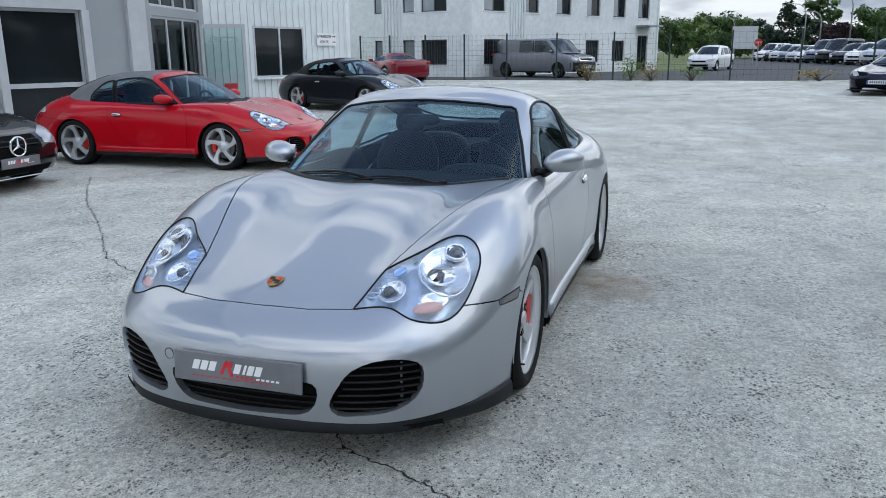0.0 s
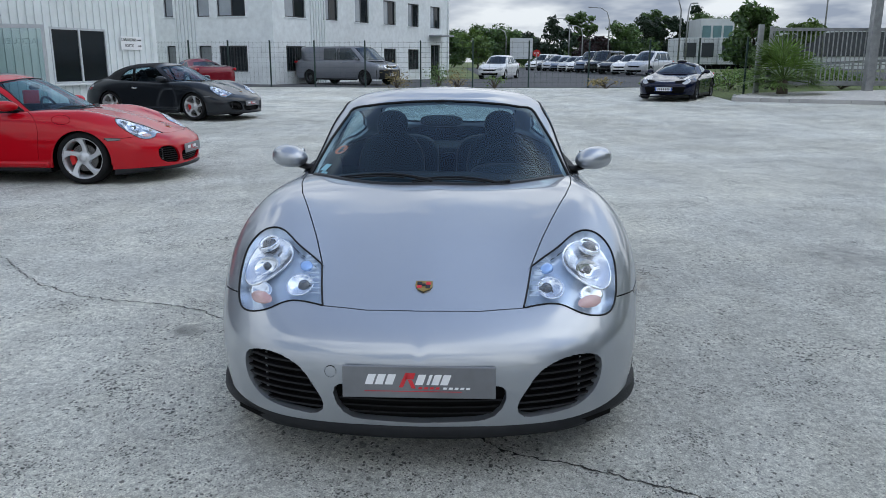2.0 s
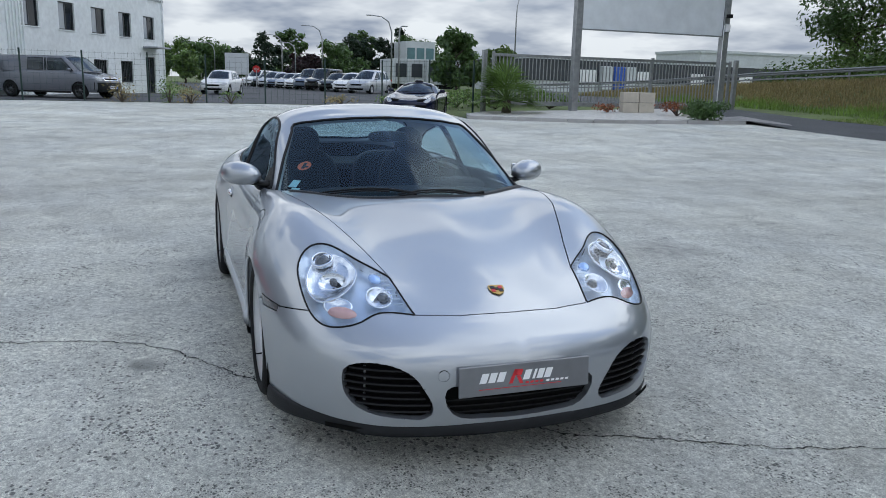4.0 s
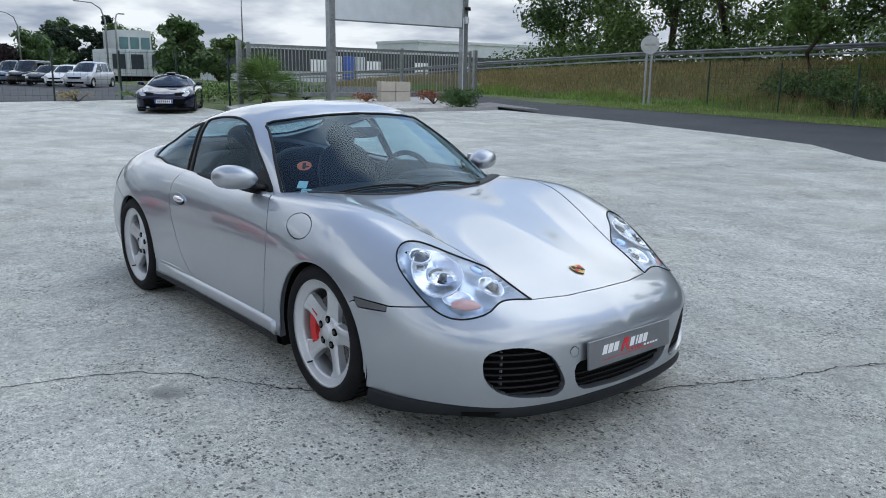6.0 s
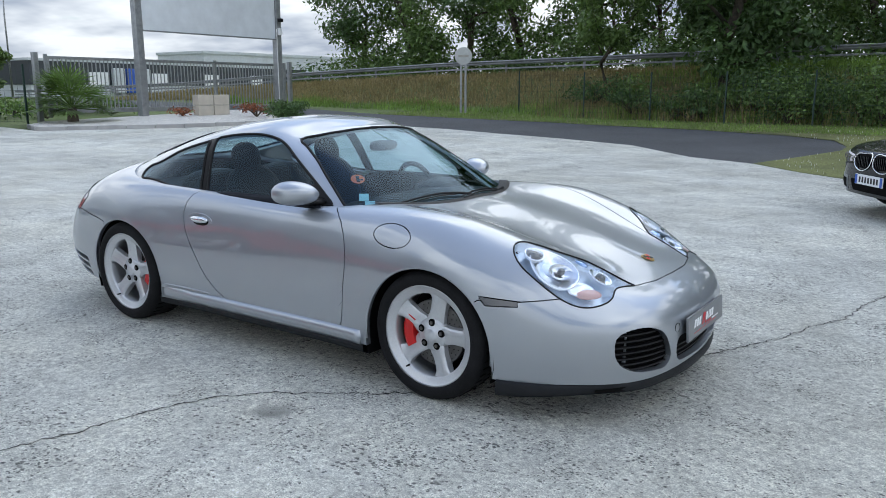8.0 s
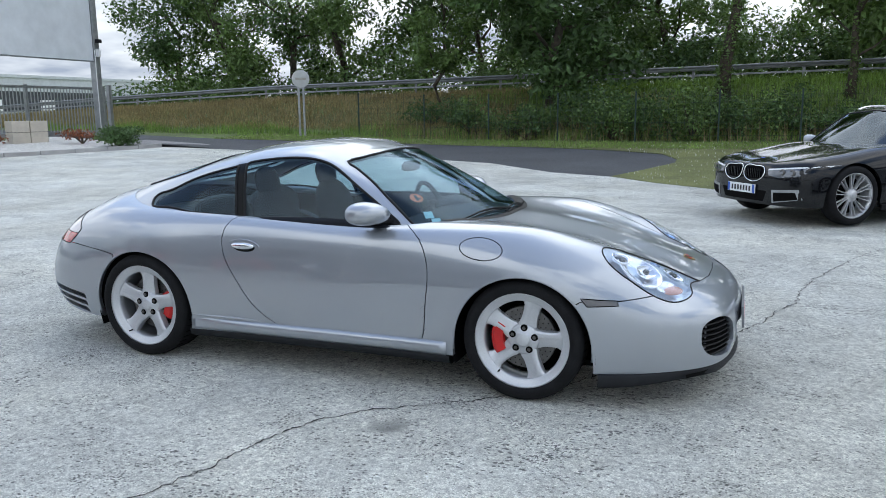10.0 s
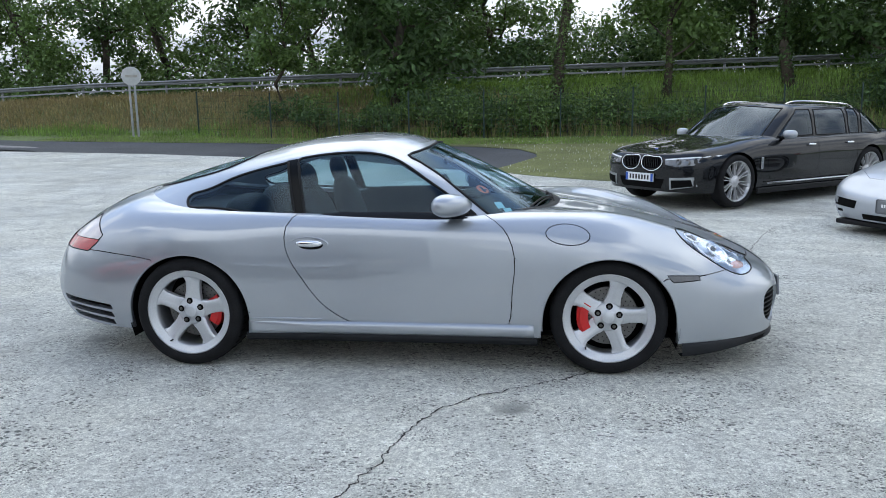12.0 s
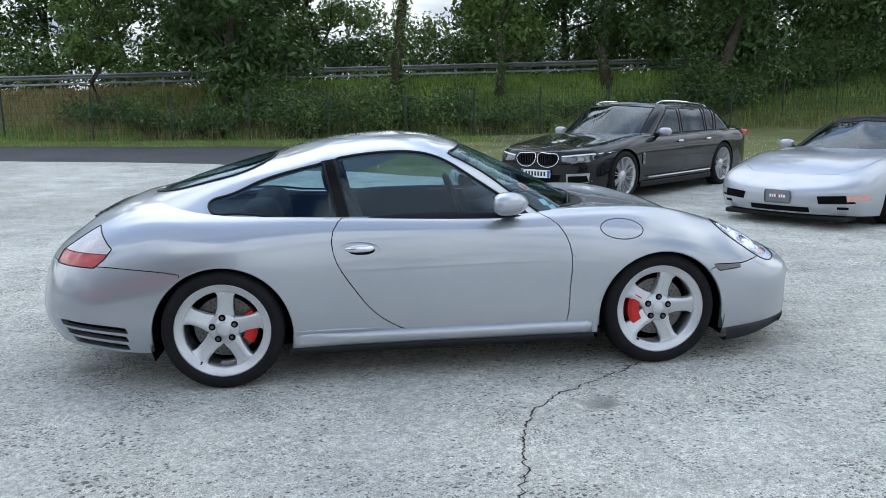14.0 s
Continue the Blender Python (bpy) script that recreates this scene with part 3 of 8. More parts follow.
def crack(pts, width, seed, step=.016, jag=.013):
    rng = random.Random(seed)
    n = int(sum(math.dist(p, q) for p, q in zip(pts, pts[1:])) / step)
    line = smooth_line(pts, n)
    bm = bmesh.new()
    prev = None
    wob = 0.0
    for i, (x, y) in enumerate(line):
        t = line[min(i + 1, n - 1)] - line[max(i - 1, 0)]
        t = t / (np.linalg.norm(t) + 1e-9)
        wob = wob * .7 + rng.uniform(-jag, jag)
        w = width * rng.uniform(.25, 1.2) * (1.9 if rng.random() < .07 else 1)
        cx, cy = x - t[1] * wob, y + t[0] * wob
        z = terrain(cx, cy) + .0145
        a = bm.verts.new((cx - t[1] * w / 2, cy + t[0] * w / 2, z)); b = bm.verts.new((cx + t[1] * w / 2, cy - t[0] * w / 2, z))
        if prev:
            bm.faces.new((prev[0], prev[1], b, a))
        prev = (a, b)
    return part("crack", bm, CRACK, yard)


crack([(-3.4, -5.7), (-2.0, -4.5), (-1.1, -3.56), (-.77, -3.24), (-.45, -2.95), (-.15, -2.62), (.05, -2.31), (.13, -2.10), (.19, -1.86), (.23, -1.66), (.33, -1.42), (.53, -1.21), (.76, -1.06), (1.0, -.89), (1.32, -.55), (1.6, -.1), (1.81, .19), (1.95, .31), (2.04, .5), (2.12, .68), (2.2, .87), (2.30, 1.07), (2.40, 1.40), (2.49, 1.6), (2.58, 1.95), (2.64, 2.3), (2.9, 3.1), (3.46, 4.38), (4.4, 5.6)], .009, 1)
crack([(2.49, 1.6), (2.75, 1.72), (3.1, 1.7), (3.5, 1.9)], .006, 3)
crack([(-17.5, -7.5), (-17.5, -2.3)], .05, 4, .2, .01)
crack([(-17.6, -1.9), (-21.3, 2.2), (-27, 6.4)], .05, 5, .2, .01)
for k, (x, y) in enumerate(((-1.2, 4.2), (-3.0, 6.2), (4.6, -3.2), (1.1, 4.6), (-4.2, 2.4), (-6.5, 5.0))):
    crack([(x, y), (x + .5, y + .22 + .1 * (k % 3)), (x + 1.0, y + .1 * (k % 2))], .006, 10 + k, .04, .02)
# ---------------------------------------------------------------- buildings, fences, signs
CLADDING = mat("white_ribbed_cladding", (0.72, 0.755, 0.765), 0.45, var=0.06, vscale=0.8, bump=0.05, bscale=30, fine=0.05, fscale=3)
RENDERED = mat("pale_grey_panel_wall", (0.74, 0.775, 0.785), 0.6, var=0.08, vscale=0.5, bump=0.1, bscale=40, fine=0.06, fscale=4)
GREYWALL = mat("grey_panel_wall", (0.31, 0.33, 0.35), 0.5, var=0.08, vscale=0.7, bump=0.06, bscale=30)
ALUFRAME = mat("white_aluminium_frame", (0.55, 0.57, 0.60), 0.4, 0.3, var=0.06, vscale=4)
WINFRAME = mat("dark_window_frame", (0.035, 0.038, 0.042), 0.45, var=0.15, vscale=8)
SHUTTER = mat("grey_roller_shutter", (0.20, 0.22, 0.23), 0.5, var=0.1, vscale=3, bump=0.2, bscale=12)
PANE = mat("mirror_dark_pane", (0.012, 0.016, 0.02), 0.05, 0.0, var=0.2, vscale=0.6, spec=0.32)
# opaque pale pane: the blind and the sky's reflection are both in its colour
PALEPANE = mat("pale_blind_and_reflection", (0.30, 0.33, 0.36), 0.12, var=0.15, vscale=1.2, coat=0.3)
GREENPOST = mat("green_powder_coat", (0.012, 0.035, 0.03), 0.45, var=0.15, vscale=6)
BOARD = mat("blank_billboard", (0.70, 0.73, 0.76), 0.55, var=0.06, vscale=0.5, fine=0.05, fscale=2)
BARK = mat("tree_bark", (0.075, 0.06, 0.045), 0.95, var=0.4, vscale=6, bump=0.8, bscale=25)
STONE = mat("cream_stone", (0.55, 0.50, 0.42), 0.8, var=0.12, vscale=3, bump=0.3, bscale=40)
PEBBLE = mat("white_pebbles", (0.55, 0.53, 0.49), 0.8, var=0.3, vscale=14, bump=1.0, bscale=26, fine=0.4, fscale=22)
GRAVEL = mat("grey_gravel", (0.27, 0.26, 0.25), 0.9, var=0.35, vscale=16, bump=1.0, bscale=30, fine=0.4, fscale=24)
KERB = mat("concrete_kerb", (0.42, 0.41, 0.40), 0.85, var=0.2, vscale=2, bump=0.3, bscale=40)
REDSIGN = mat("red_sign_paint", (0.50, 0.02, 0.02), 0.4, var=0.08, vscale=8)
DULLRED = mat("red_box_paint", (0.42, 0.02, 0.03), 0.4, var=0.1, vscale=8)


def leaf_mat(name, color, var=0.45):
    m = mat(name, color, 0.6, var=var, vscale=0.9, fine=0.5, fscale=7)
    n, l = m.node_tree.nodes, m.node_tree.links
    b = n["Principled BSDF"]
    b.inputs["Specular IOR Level"].default_value = 0.35
    b.inputs["Roughness"].default_value = 0.48
    src = b.inputs["Base Color"].links[0].from_socket
    geo = n.new("ShaderNodeNewGeometry")
    tone = n.new("ShaderNodeMapRange")
    tone.inputs["To Min"].default_value, tone.inputs["To Max"].default_value = 0.55, 1.65
    l.new(geo.outputs["Random Per Island"], tone.inputs["Value"])
    each = n.new("ShaderNodeMix"); each.data_type = "RGBA"; each.blend_type = "MULTIPLY"
    each.inputs["Factor"].default_value = 1.0
    l.new(src, each.inputs["A"]); l.new(tone.outputs[0], each.inputs["B"])
    l.new(each.outputs["Result"], b.inputs["Base Color"])
    tr = n.new("ShaderNodeBsdfTranslucent")
    tr.inputs["Color"].default_value = (color[0] * 1.5, color[1] * 1.6, color[2] * .7, 1)
    mx = n.new("ShaderNodeMixShader")
    mx.inputs[0].default_value = 0.22
    out = n["Material Output"]
    l.new(b.outputs[0], mx.inputs[1]); l.new(tr.outputs[0], mx.inputs[2]); l.new(mx.outputs[0], out.inputs["Surface"])
    return m


LEAF_DARK = leaf_mat("oak_leaves", (0.070, 0.120, 0.042))
LEAF_MID = leaf_mat("ash_leaves", (0.115, 0.180, 0.056))
LEAF_LIGHT = leaf_mat("bright_leaves", (0.10, 0.15, 0.05))
CONIFER = leaf_mat("conifer_needles", (0.018, 0.035, 0.020))
PURPLE = leaf_mat("purple_leaves", (0.030, 0.016, 0.020))
GRASSBLADE = leaf_mat("green_grass_blades", (0.165, 0.25, 0.058))
DRYGRASS = leaf_mat("dry_grass_stems", (0.24, 0.19, 0.10), 0.3)
RUSTLEAF = leaf_mat("rust_red_leaves", (0.22, 0.075, 0.04))
PALMLEAF = leaf_mat("palm_fronds", (0.095, 0.155, 0.040))


def wall_run(bm, a, b, z0, z1, thick, openings=(), ribs=0.0, rib_depth=.02):
    """A wall from a to b (plan points), openings as (s0, s1, zlow, zhigh) along it, cut right through. Outer face on the left of a->b."""
    a, b = Vector((*a, 0)), Vector((*b, 0))
    d = b - a
    ln = d.length
    u = d.normalized()
    n = Vector((-u.y, u.x, 0))
    cuts_s = sorted({0.0, ln, *[o[0] for o in openings], *[o[1] for o in openings]})
    cuts_z = sorted({z0, z1, *[o[2] for o in openings], *[o[3] for o in openings]})
    for s0, s1 in zip(cuts_s, cuts_s[1:]):
        for q0, q1 in zip(cuts_z, cuts_z[1:]):
            sm, qm = (s0 + s1) / 2, (q0 + q1) / 2
            if any(o[0] < sm < o[1] and o[2] < qm < o[3] for o in openings):
                continue
            m = Matrix.Translation(a + u * sm - n * thick / 2 + Vector((0, 0, qm))) @ Matrix.Rotation(math.atan2(u.y, u.x), 4, "Z")
            add_box(bm, (s1 - s0, thick, q1 - q0), (0, 0, 0), m)
            if ribs > 0:
                k = math.ceil(s0 / ribs)
                while k * ribs + .04 < s1:
                    if k * ribs - .04 > s0:
                        mm = Matrix.Translation(a + u * (k * ribs) + n * rib_depth / 2 + Vector((0, 0, qm))) @ Matrix.Rotation(math.atan2(u.y, u.x), 4, "Z")
                        add_box(bm, (ribs * .36, rib_depth, q1 - q0), (0, 0, 0), mm)
                    k += 1
    return a, u, n


def frame_in(parent, a, u, n, s0, s1, z0, z1, material, name="window", mullions=1, depth=.12, bars=0, pane=None, sill=True, tilt=False, label=""):
    """A window set into an opening: frame, panes, sill and bars as parts."""
    rot = Matrix.Rotation(math.atan2(u.y, u.x), 4, "Z")
    c = a + u * ((s0 + s1) / 2) - n * depth
    w, h = s1 - s0, z1 - z0
    m = Matrix.Translation((c.x, c.y, (z0 + z1) / 2)) @ rot
    bm = bmesh.new()
    t = .055
    for x in (-w / 2 + t / 2, w / 2 - t / 2):
        add_box(bm, (t, .07, h), (x, 0, 0), m)
    for z in (-h / 2 + t / 2, h / 2 - t / 2):
        add_box(bm, (w, .066, t), (0, 0, z), m)
    for k in range(mullions):
        x = -w / 2 + w * (k + 1) / (mullions + 1)
        add_box(bm, (t * 1.2, .072, h), (x, 0, 0), m)
    fr = part(name, bm, material, parent, label)
    for k in range(mullions + 1):
        x0 = -w / 2 + w * k / (mullions + 1)
        bm = box((w / (mullions + 1) - t, .012, h - 2 * t), (x0 + w / (mullions + 1) / 2, .0, 0), m @ (Matrix.Rotation(radians(-4), 4, "X") if tilt and k == 0 else Matrix()))
        part("pane", bm, pane or (PALEPANE if name == "window" and not bars and material is WINFRAME and k == mullions else PANE), fr)
    if sill:
        part("sill", box((w + .14, .22, .05), (0, .05, -h / 2 - .025), m, .008), RENDERED, fr)
    for k in range(bars):
        x = -w / 2 + w * (k + .5) / bars
        part("window_bar", box((.018, .018, h), (x, .07, 0), m), WINFRAME, fr)
    return fr


def office():
    ob = thing("office_building", "two-storey pale grey office building with dark window frames", "building")
    z = .25
    c, r, l = (-32.1, -9.0), (-48.2, -1.35), (-34.2, -16.6)
    up0, up1 = 3.46, 4.78
    g0, g1 = .95, 2.14
    # right facade seen from the yard
    ln = math.dist(c, r)
    ups, downs = [], []
    for k, f in enumerate((1.70, 4.57, 7.47, 10.34, 13.1, 15.9)):
        s = ln - f
        w = 1.6 if k == 0 else 1.35
        ups.append((s - w / 2, s + w / 2, up0, up1))
        if k in (0, 1, 2, 3, 4):
            downs.append((s - w / 2, s + w / 2, g0, g1))
    door = (ln - 15.9 - .6, ln - 15.9 + .6, z + .05, z + 2.2)
    bm = bmesh.new()
    a, u, n = wall_run(bm, r, c, z - .4, z + 7.2, .3, ups + downs + [door])
    bmesh.ops.remove_doubles(bm, verts=bm.verts, dist=1e-4)
    wall = part("wall", bm, RENDERED, ob)
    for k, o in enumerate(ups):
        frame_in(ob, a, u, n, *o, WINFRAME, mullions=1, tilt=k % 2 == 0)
    for k, o in enumerate(downs):
        frame_in(ob, a, u, n, *o, WINFRAME, mullions=1, bars=8)
    dr = frame_in(ob, a, u, n, *door, WINFRAME, "door", mullions=1, sill=False)
    rot = Matrix.Rotation(math.atan2(u.y, u.x), 4, "Z")
    cm = a + u * ((door[0] + door[1]) / 2) + n * .45
    part("canopy", box((1.7, .9, .10), (0, 0, 0), Matrix.Translation((cm.x, cm.y, z + 2.75)) @ rot, .01), GREYWALL, dr)
    # pilaster of ribbed metal and the parapet joint
    bm = bmesh.new()
    s = ln - 3.45
    for k in range(6):
        p = a + u * (s - .55 + .22 * k) + n * .03
        part("rib", box((.10, .06, 7.4), (0, 0, 0), Matrix.Translation((p.x, p.y, z + 3.3)) @ rot), CLADDING, ob)
    p = a + u * (ln / 2) + n * .02
    part("parapet_band", box((ln, .06, .10), (0, 0, 0), Matrix.Translation((p.x, p.y, z + 5.55)) @ rot), GREYWALL, ob)
    # emblem panel high at the end: plain discs on white
    p = a + u * 1.25 + n * .05
    pb = part("emblem_panel", box((1.9, .04, .62), (0, 0, 0), Matrix.Translation((p.x, p.y, z + 6.25)) @ rot), WHITEINK, ob)
    for k in range(4):
        q = a + u * (.65 + .4 * k) + n * .075
        b = bmesh.new()
        bmesh.ops.create_circle(b, cap_ends=True, segments=16, radius=.14, matrix=Matrix.Translation((q.x, q.y, z + 6.25)) @ rot @ Matrix.Rotation(-math.pi / 2, 4, "X"))
        part("dark_disc", b, BLACKINK, pb)
    # left facade
    ln2 = math.dist(c, l)
    ups, downs = [], []
    for f, w in ((2.16, 1.5), (3.68, .70), (5.58, .5)):
        s = f
        ups.append((s - w / 2, s + w / 2, up0, up1))
        downs.append((s - w / 2, s + w / 2, g0 - (.7 if f > 5 else 0), g1))
    bm = bmesh.new()
    a, u, n = wall_run(bm, c, l, z - .4, z + 7.2, .3, ups + downs)
    bmesh.ops.remove_doubles(bm, verts=bm.verts, dist=1e-4)
    part("wall", bm, RENDERED, ob)
    for k, o in enumerate(ups):
        frame_in(ob, a, u, n, *o, WINFRAME, mullions=1 if o[1] - o[0] > .8 else 0)
    for k, o in enumerate(downs):
        frame_in(ob, a, u, n, *o, WINFRAME, mullions=1 if k == 0 else 0, bars=9 if k == 0 else 0, pane=SHUTTER if k else None)
    rot = Matrix.Rotation(math.atan2(u.y, u.x), 4, "Z")
    bm = bmesh.new()
    for k in range(6):
        p = a + u * (4.2 + .20 * k) + n * .03
        part("rib", box((.11, .06, 7.4), (0, 0, 0), Matrix.Translation((p.x, p.y, z + 3.3)) @ rot), CLADDING, ob)
    # back walls and roof
    bm = bmesh.new()
    wall_run(bm, l, (-50, -16), z - .4, z + 7.2, .3); wall_run(bm, (-50, -16), r, z - .4, z + 7.2, .3)
    part("back_wall", bm, RENDERED, ob)
    bm = bmesh.new()
    f = bm.faces.new([bm.verts.new((x, y, z + 7.0)) for x, y in (c, l, (-50, -16), r)])
    rr = bmesh.ops.extrude_face_region(bm, geom=[f])
    bmesh.ops.translate(bm, vec=(0, 0, .25), verts=[v for v in rr["geom"] if isinstance(v, bmesh.types.BMVert)])
    part("roof", bm, GREYWALL, ob)


def hall():
    ob = thing("showroom_hall", "white ribbed-metal showroom hall with grey glazed entrance", "building")
    A, B, C, D = (-1.5, -12.8), (-10.0, -9.93), (-13.54, -10.87), (-19.1, -9.3)
    top = 5.6
    # hall wall with its window
    bm = bmesh.new()
    ln = math.dist(C, D)
    s_of = lambda p: (Vector((*p, 0)) - Vector((*D, 0))).dot((Vector((*C, 0)) - Vector((*D, 0))).normalized())
    s0, s1 = s_of((-17.05, -9.89)), s_of((-15.14, -10.43))
    a, u, n = wall_run(bm, D, C, -.3, top, .25, [(s0, s1, .86, 2.27)], ribs=.25, rib_depth=.03)
    part("wall", bm, CLADDING, ob)
    frame_in(ob, a, u, n, s0, s1, .86, 2.27, ALUFRAME, mullions=1, depth=.02, sill=True, label="dark window in a white frame")
    # sign on the wall
    rot = Matrix.Rotation(math.atan2(u.y, u.x), 4, "Z")
    sm = s_of((-17.95, -9.62))
    p = a + u * sm + n * .06
    sg = part("delivery_sign", box((.86, .02, .36), (0, 0, 0), Matrix.Translation((p.x, p.y, 1.93)) @ rot), WHITEINK, ob, "small white delivery sign with black words")
    for txt, dz in (("LIVRAISONS", .085), ("SORTIE", -.075)):
        text_on(sg, txt, Matrix.Translation((p.x, p.y, 0)) @ rot @ Matrix.Translation((.10, .015, 1.93 + dz)) @ Matrix.Rotation(math.pi, 4, "Z") @ Matrix.Rotation(math.pi / 2, 4, "X"), .115, BLACKINK)
    for dz in (.085, -.075):
        b = bmesh.new()
        m4 = Matrix.Translation((p.x, p.y, 1.93 + dz)) @ rot
        add_box(b, (.09, .006, .025), (-.31, .012, 0), m4)
        vs = [b.verts.new(m4 @ Vector(q)) for q in ((-.36, .0151, .035), (-.41, .0151, 0), (-.36, .0151, -.035))]
        b.faces.new(vs)
        part("arrow", b, BLACKINK, sg)
    # grey entrance block: glazed front and the return with the doors
    bm = bmesh.new()
    ln = math.dist(B, A)
    a, u, n = wall_run(bm, B, A, -.3, top, .3, [(1.40, 6.6, 0.02, 2.38), (1.40, 6.6, 2.58, 5.2)])
    bmesh.ops.remove_doubles(bm, verts=bm.verts, dist=1e-4)
    part("grey_wall", bm, GREYWALL, ob)
    frame_in(ob, a, u, n, 1.40, 6.6, 0.02, 2.38, ALUFRAME, "glazed_front", mullions=2, depth=.10, sill=False)
    frame_in(ob, a, u, n, 1.40, 6.6, 2.58, 5.2, ALUFRAME, "glazed_front", mullions=2, depth=.10, sill=False)
    rot = Matrix.Rotation(math.atan2(u.y, u.x), 4, "Z")
    p = a + u * 4.0 - n * .06
    part("mid_rail", box((5.1, .09, .09), (0, 0, 0), Matrix.Translation((p.x, p.y, .94)) @ rot), ALUFRAME, ob)
    p = a + u * .20 + n * .05
    q = a + u * 4.0 + n * .03
    part("header", box((5.4, .10, .20), (0, 0, 0), Matrix.Translation((q.x, q.y, 2.48)) @ rot, .008), ALUFRAME, ob)
    for s0 in (1.33, 3.05):
        q = a + u * s0 + n * .03
        part("door_post", box((.16, .10, 2.4), (0, 0, 0), Matrix.Translation((q.x, q.y, 1.18)) @ rot, .008), ALUFRAME, ob)
    part("pilaster", box((.42, .12, top), (0, 0, 0), Matrix.Translation((p.x, p.y, top / 2 - .2)) @ rot, .01), ALUFRAME, ob)
    bm = bmesh.new()
    ln = math.dist(C, B)
    a, u, n = wall_run(bm, C, B, -.3, top, .25, [(.35, 3.3, .02, 2.35), (.35, 3.3, 2.55, 4.6)])
    bmesh.ops.remove_doubles(bm, verts=bm.verts, dist=1e-4)
    part("grey_wall", bm, GREYWALL, ob)
    frame_in(ob, a, u, n, .35, 3.3, .02, 2.35, ALUFRAME, "entrance_glazing", mullions=2, depth=.08, sill=False, pane=DARKGLASS)
    frame_in(ob, a, u, n, .35, 3.3, 2.55, 4.6, ALUFRAME, "entrance_glazing", mullions=3, depth=.08, sill=False)
    # open door leaf
    p0 = a + u * .45 + n * .05
    d = (Vector((-.52, .85, 0))).normalized()
    rot2 = Matrix.Rotation(math.atan2(d.y, d.x), 4, "Z")
    m4 = Matrix.Translation((p0.x + d.x * .55, p0.y + d.y * .55, 1.15)) @ rot2
    bm = bmesh.new()
    for x in (-.52, .52):
        add_box(bm, (.07, .05, 2.2), (x, 0, 0), m4)
    for zz in (-1.06, 1.06):
        add_box(bm, (1.1, .048, .09), (0, 0, zz), m4)
    leaf = part("door_leaf", bm, ALUFRAME, ob, "open glass entrance door with white lettering")
    g = part("pane", box((.98, .012, 2.05), (0, 0, 0), m4), CLEARPANE, leaf)
    text_on(leaf, "ACCUEIL", m4 @ Matrix.Translation((0, .012, .72)) @ Matrix.Scale(-1, 4, (1, 0, 0)) @ Matrix.Rotation(math.pi / 2, 4, "X"), .19, WHITEINK)
    part("red_box", box((.34, .16, .36), (0.12, -.12, -.55), m4, .02), DULLRED, leaf)
    # rest of the hall
    bm = bmesh.new()
    wall_run(bm, (-21, -40), D, -.3, top, .25)
    wall_run(bm, A, (-1.5, -40), -.3, top, .25)
    wall_run(bm, (-1.5, -40), (-21, -40), -.3, top, .25)
    part("back_wall", bm, CLADDING, ob)
    bm = bmesh.new()
    f = bm.faces.new([bm.verts.new((x, y, top)) for x, y in (A, B, C, D, (-21, -40), (-1.5, -40))])
    rr = bmesh.ops.extrude_face_region(bm, geom=[f])
    bmesh.ops.translate(bm, vec=(0, 0, .2), verts=[v for v in rr["geom"] if isinstance(v, bmesh.types.BMVert)])
    part("roof", bm, GREYWALL, ob)
    part("showroom_floor", box((16, 10, .02), (-8, -17, .02)), GREYWALL, ob)


CLEARPANE = glass("clear_door_pane", (0.72, 0.80, 0.80))


def text_on(parent, body, m, size, material):
    cu = bpy.data.curves.new("lettering", "FONT")
    cu.body, cu.size, cu.align_x, cu.align_y, cu.extrude = body, size, "CENTER", "CENTER", .002
    tmp = new("lettering", cu)
    me = bpy.data.meshes.new_from_object(tmp.evaluated_get(bpy.context.evaluated_depsgraph_get()))
    bpy.data.objects.remove(tmp)
    me.transform(m)
    me.materials.clear()
    me.materials.append(material)
    ob = new("lettering", me)
    ob.parent = parent
    return ob


office()
hall()

# ---- fences of welded mesh
def mesh_panel(w, h, step_v=.05, step_h=.2):
    bm = bmesh.new()
    for k in range(int(w / step_v) + 1):
        add_box(bm, (.0022, .004, h), (k * step_v, 0, h / 2))
    for k in range(int(h / step_h) + 1):
        add_box(bm, (w, .005, .005), (w / 2, 0, k * step_h))
    me = bpy.data.meshes.new("mesh_panel")
    bm.to_mesh(me); bm.free()
    return me


def fence(name, pts, h, material, label, post=.06, panel=None, lift=0.0):
    ob = thing(name, label, "fence")
    me0 = mesh_panel(1.0, h, .1, .2) if panel is None else panel
    me0.materials.append(material)
    bmp = box((post, post, h + .12), (0, 0, h / 2), bevel=.006)
    mp = bpy.data.meshes.new("post"); bmp.to_mesh(mp); bmp.free(); mp.materials.append(material)
    for i, p in enumerate(pts):
        z = terrain(*p)
        o = new("post", mp); o.parent = ob; o.matrix_local = Matrix.Translation((p[0], p[1], z))
        if i + 1 < len(pts):
            q = pts[i + 1]
            z2 = terrain(*q)
            d = Vector((q[0] - p[0], q[1] - p[1], z2 - z))
            o = new("mesh_panel", me0); o.parent = ob
            o.matrix_local = Matrix.Translation((p[0], p[1], z + .03)) @ Matrix.Rotation(math.atan2(d.y, d.x), 4, "Z") @ Matrix.Diagonal((d.length, 1, 1, 1))
    return ob


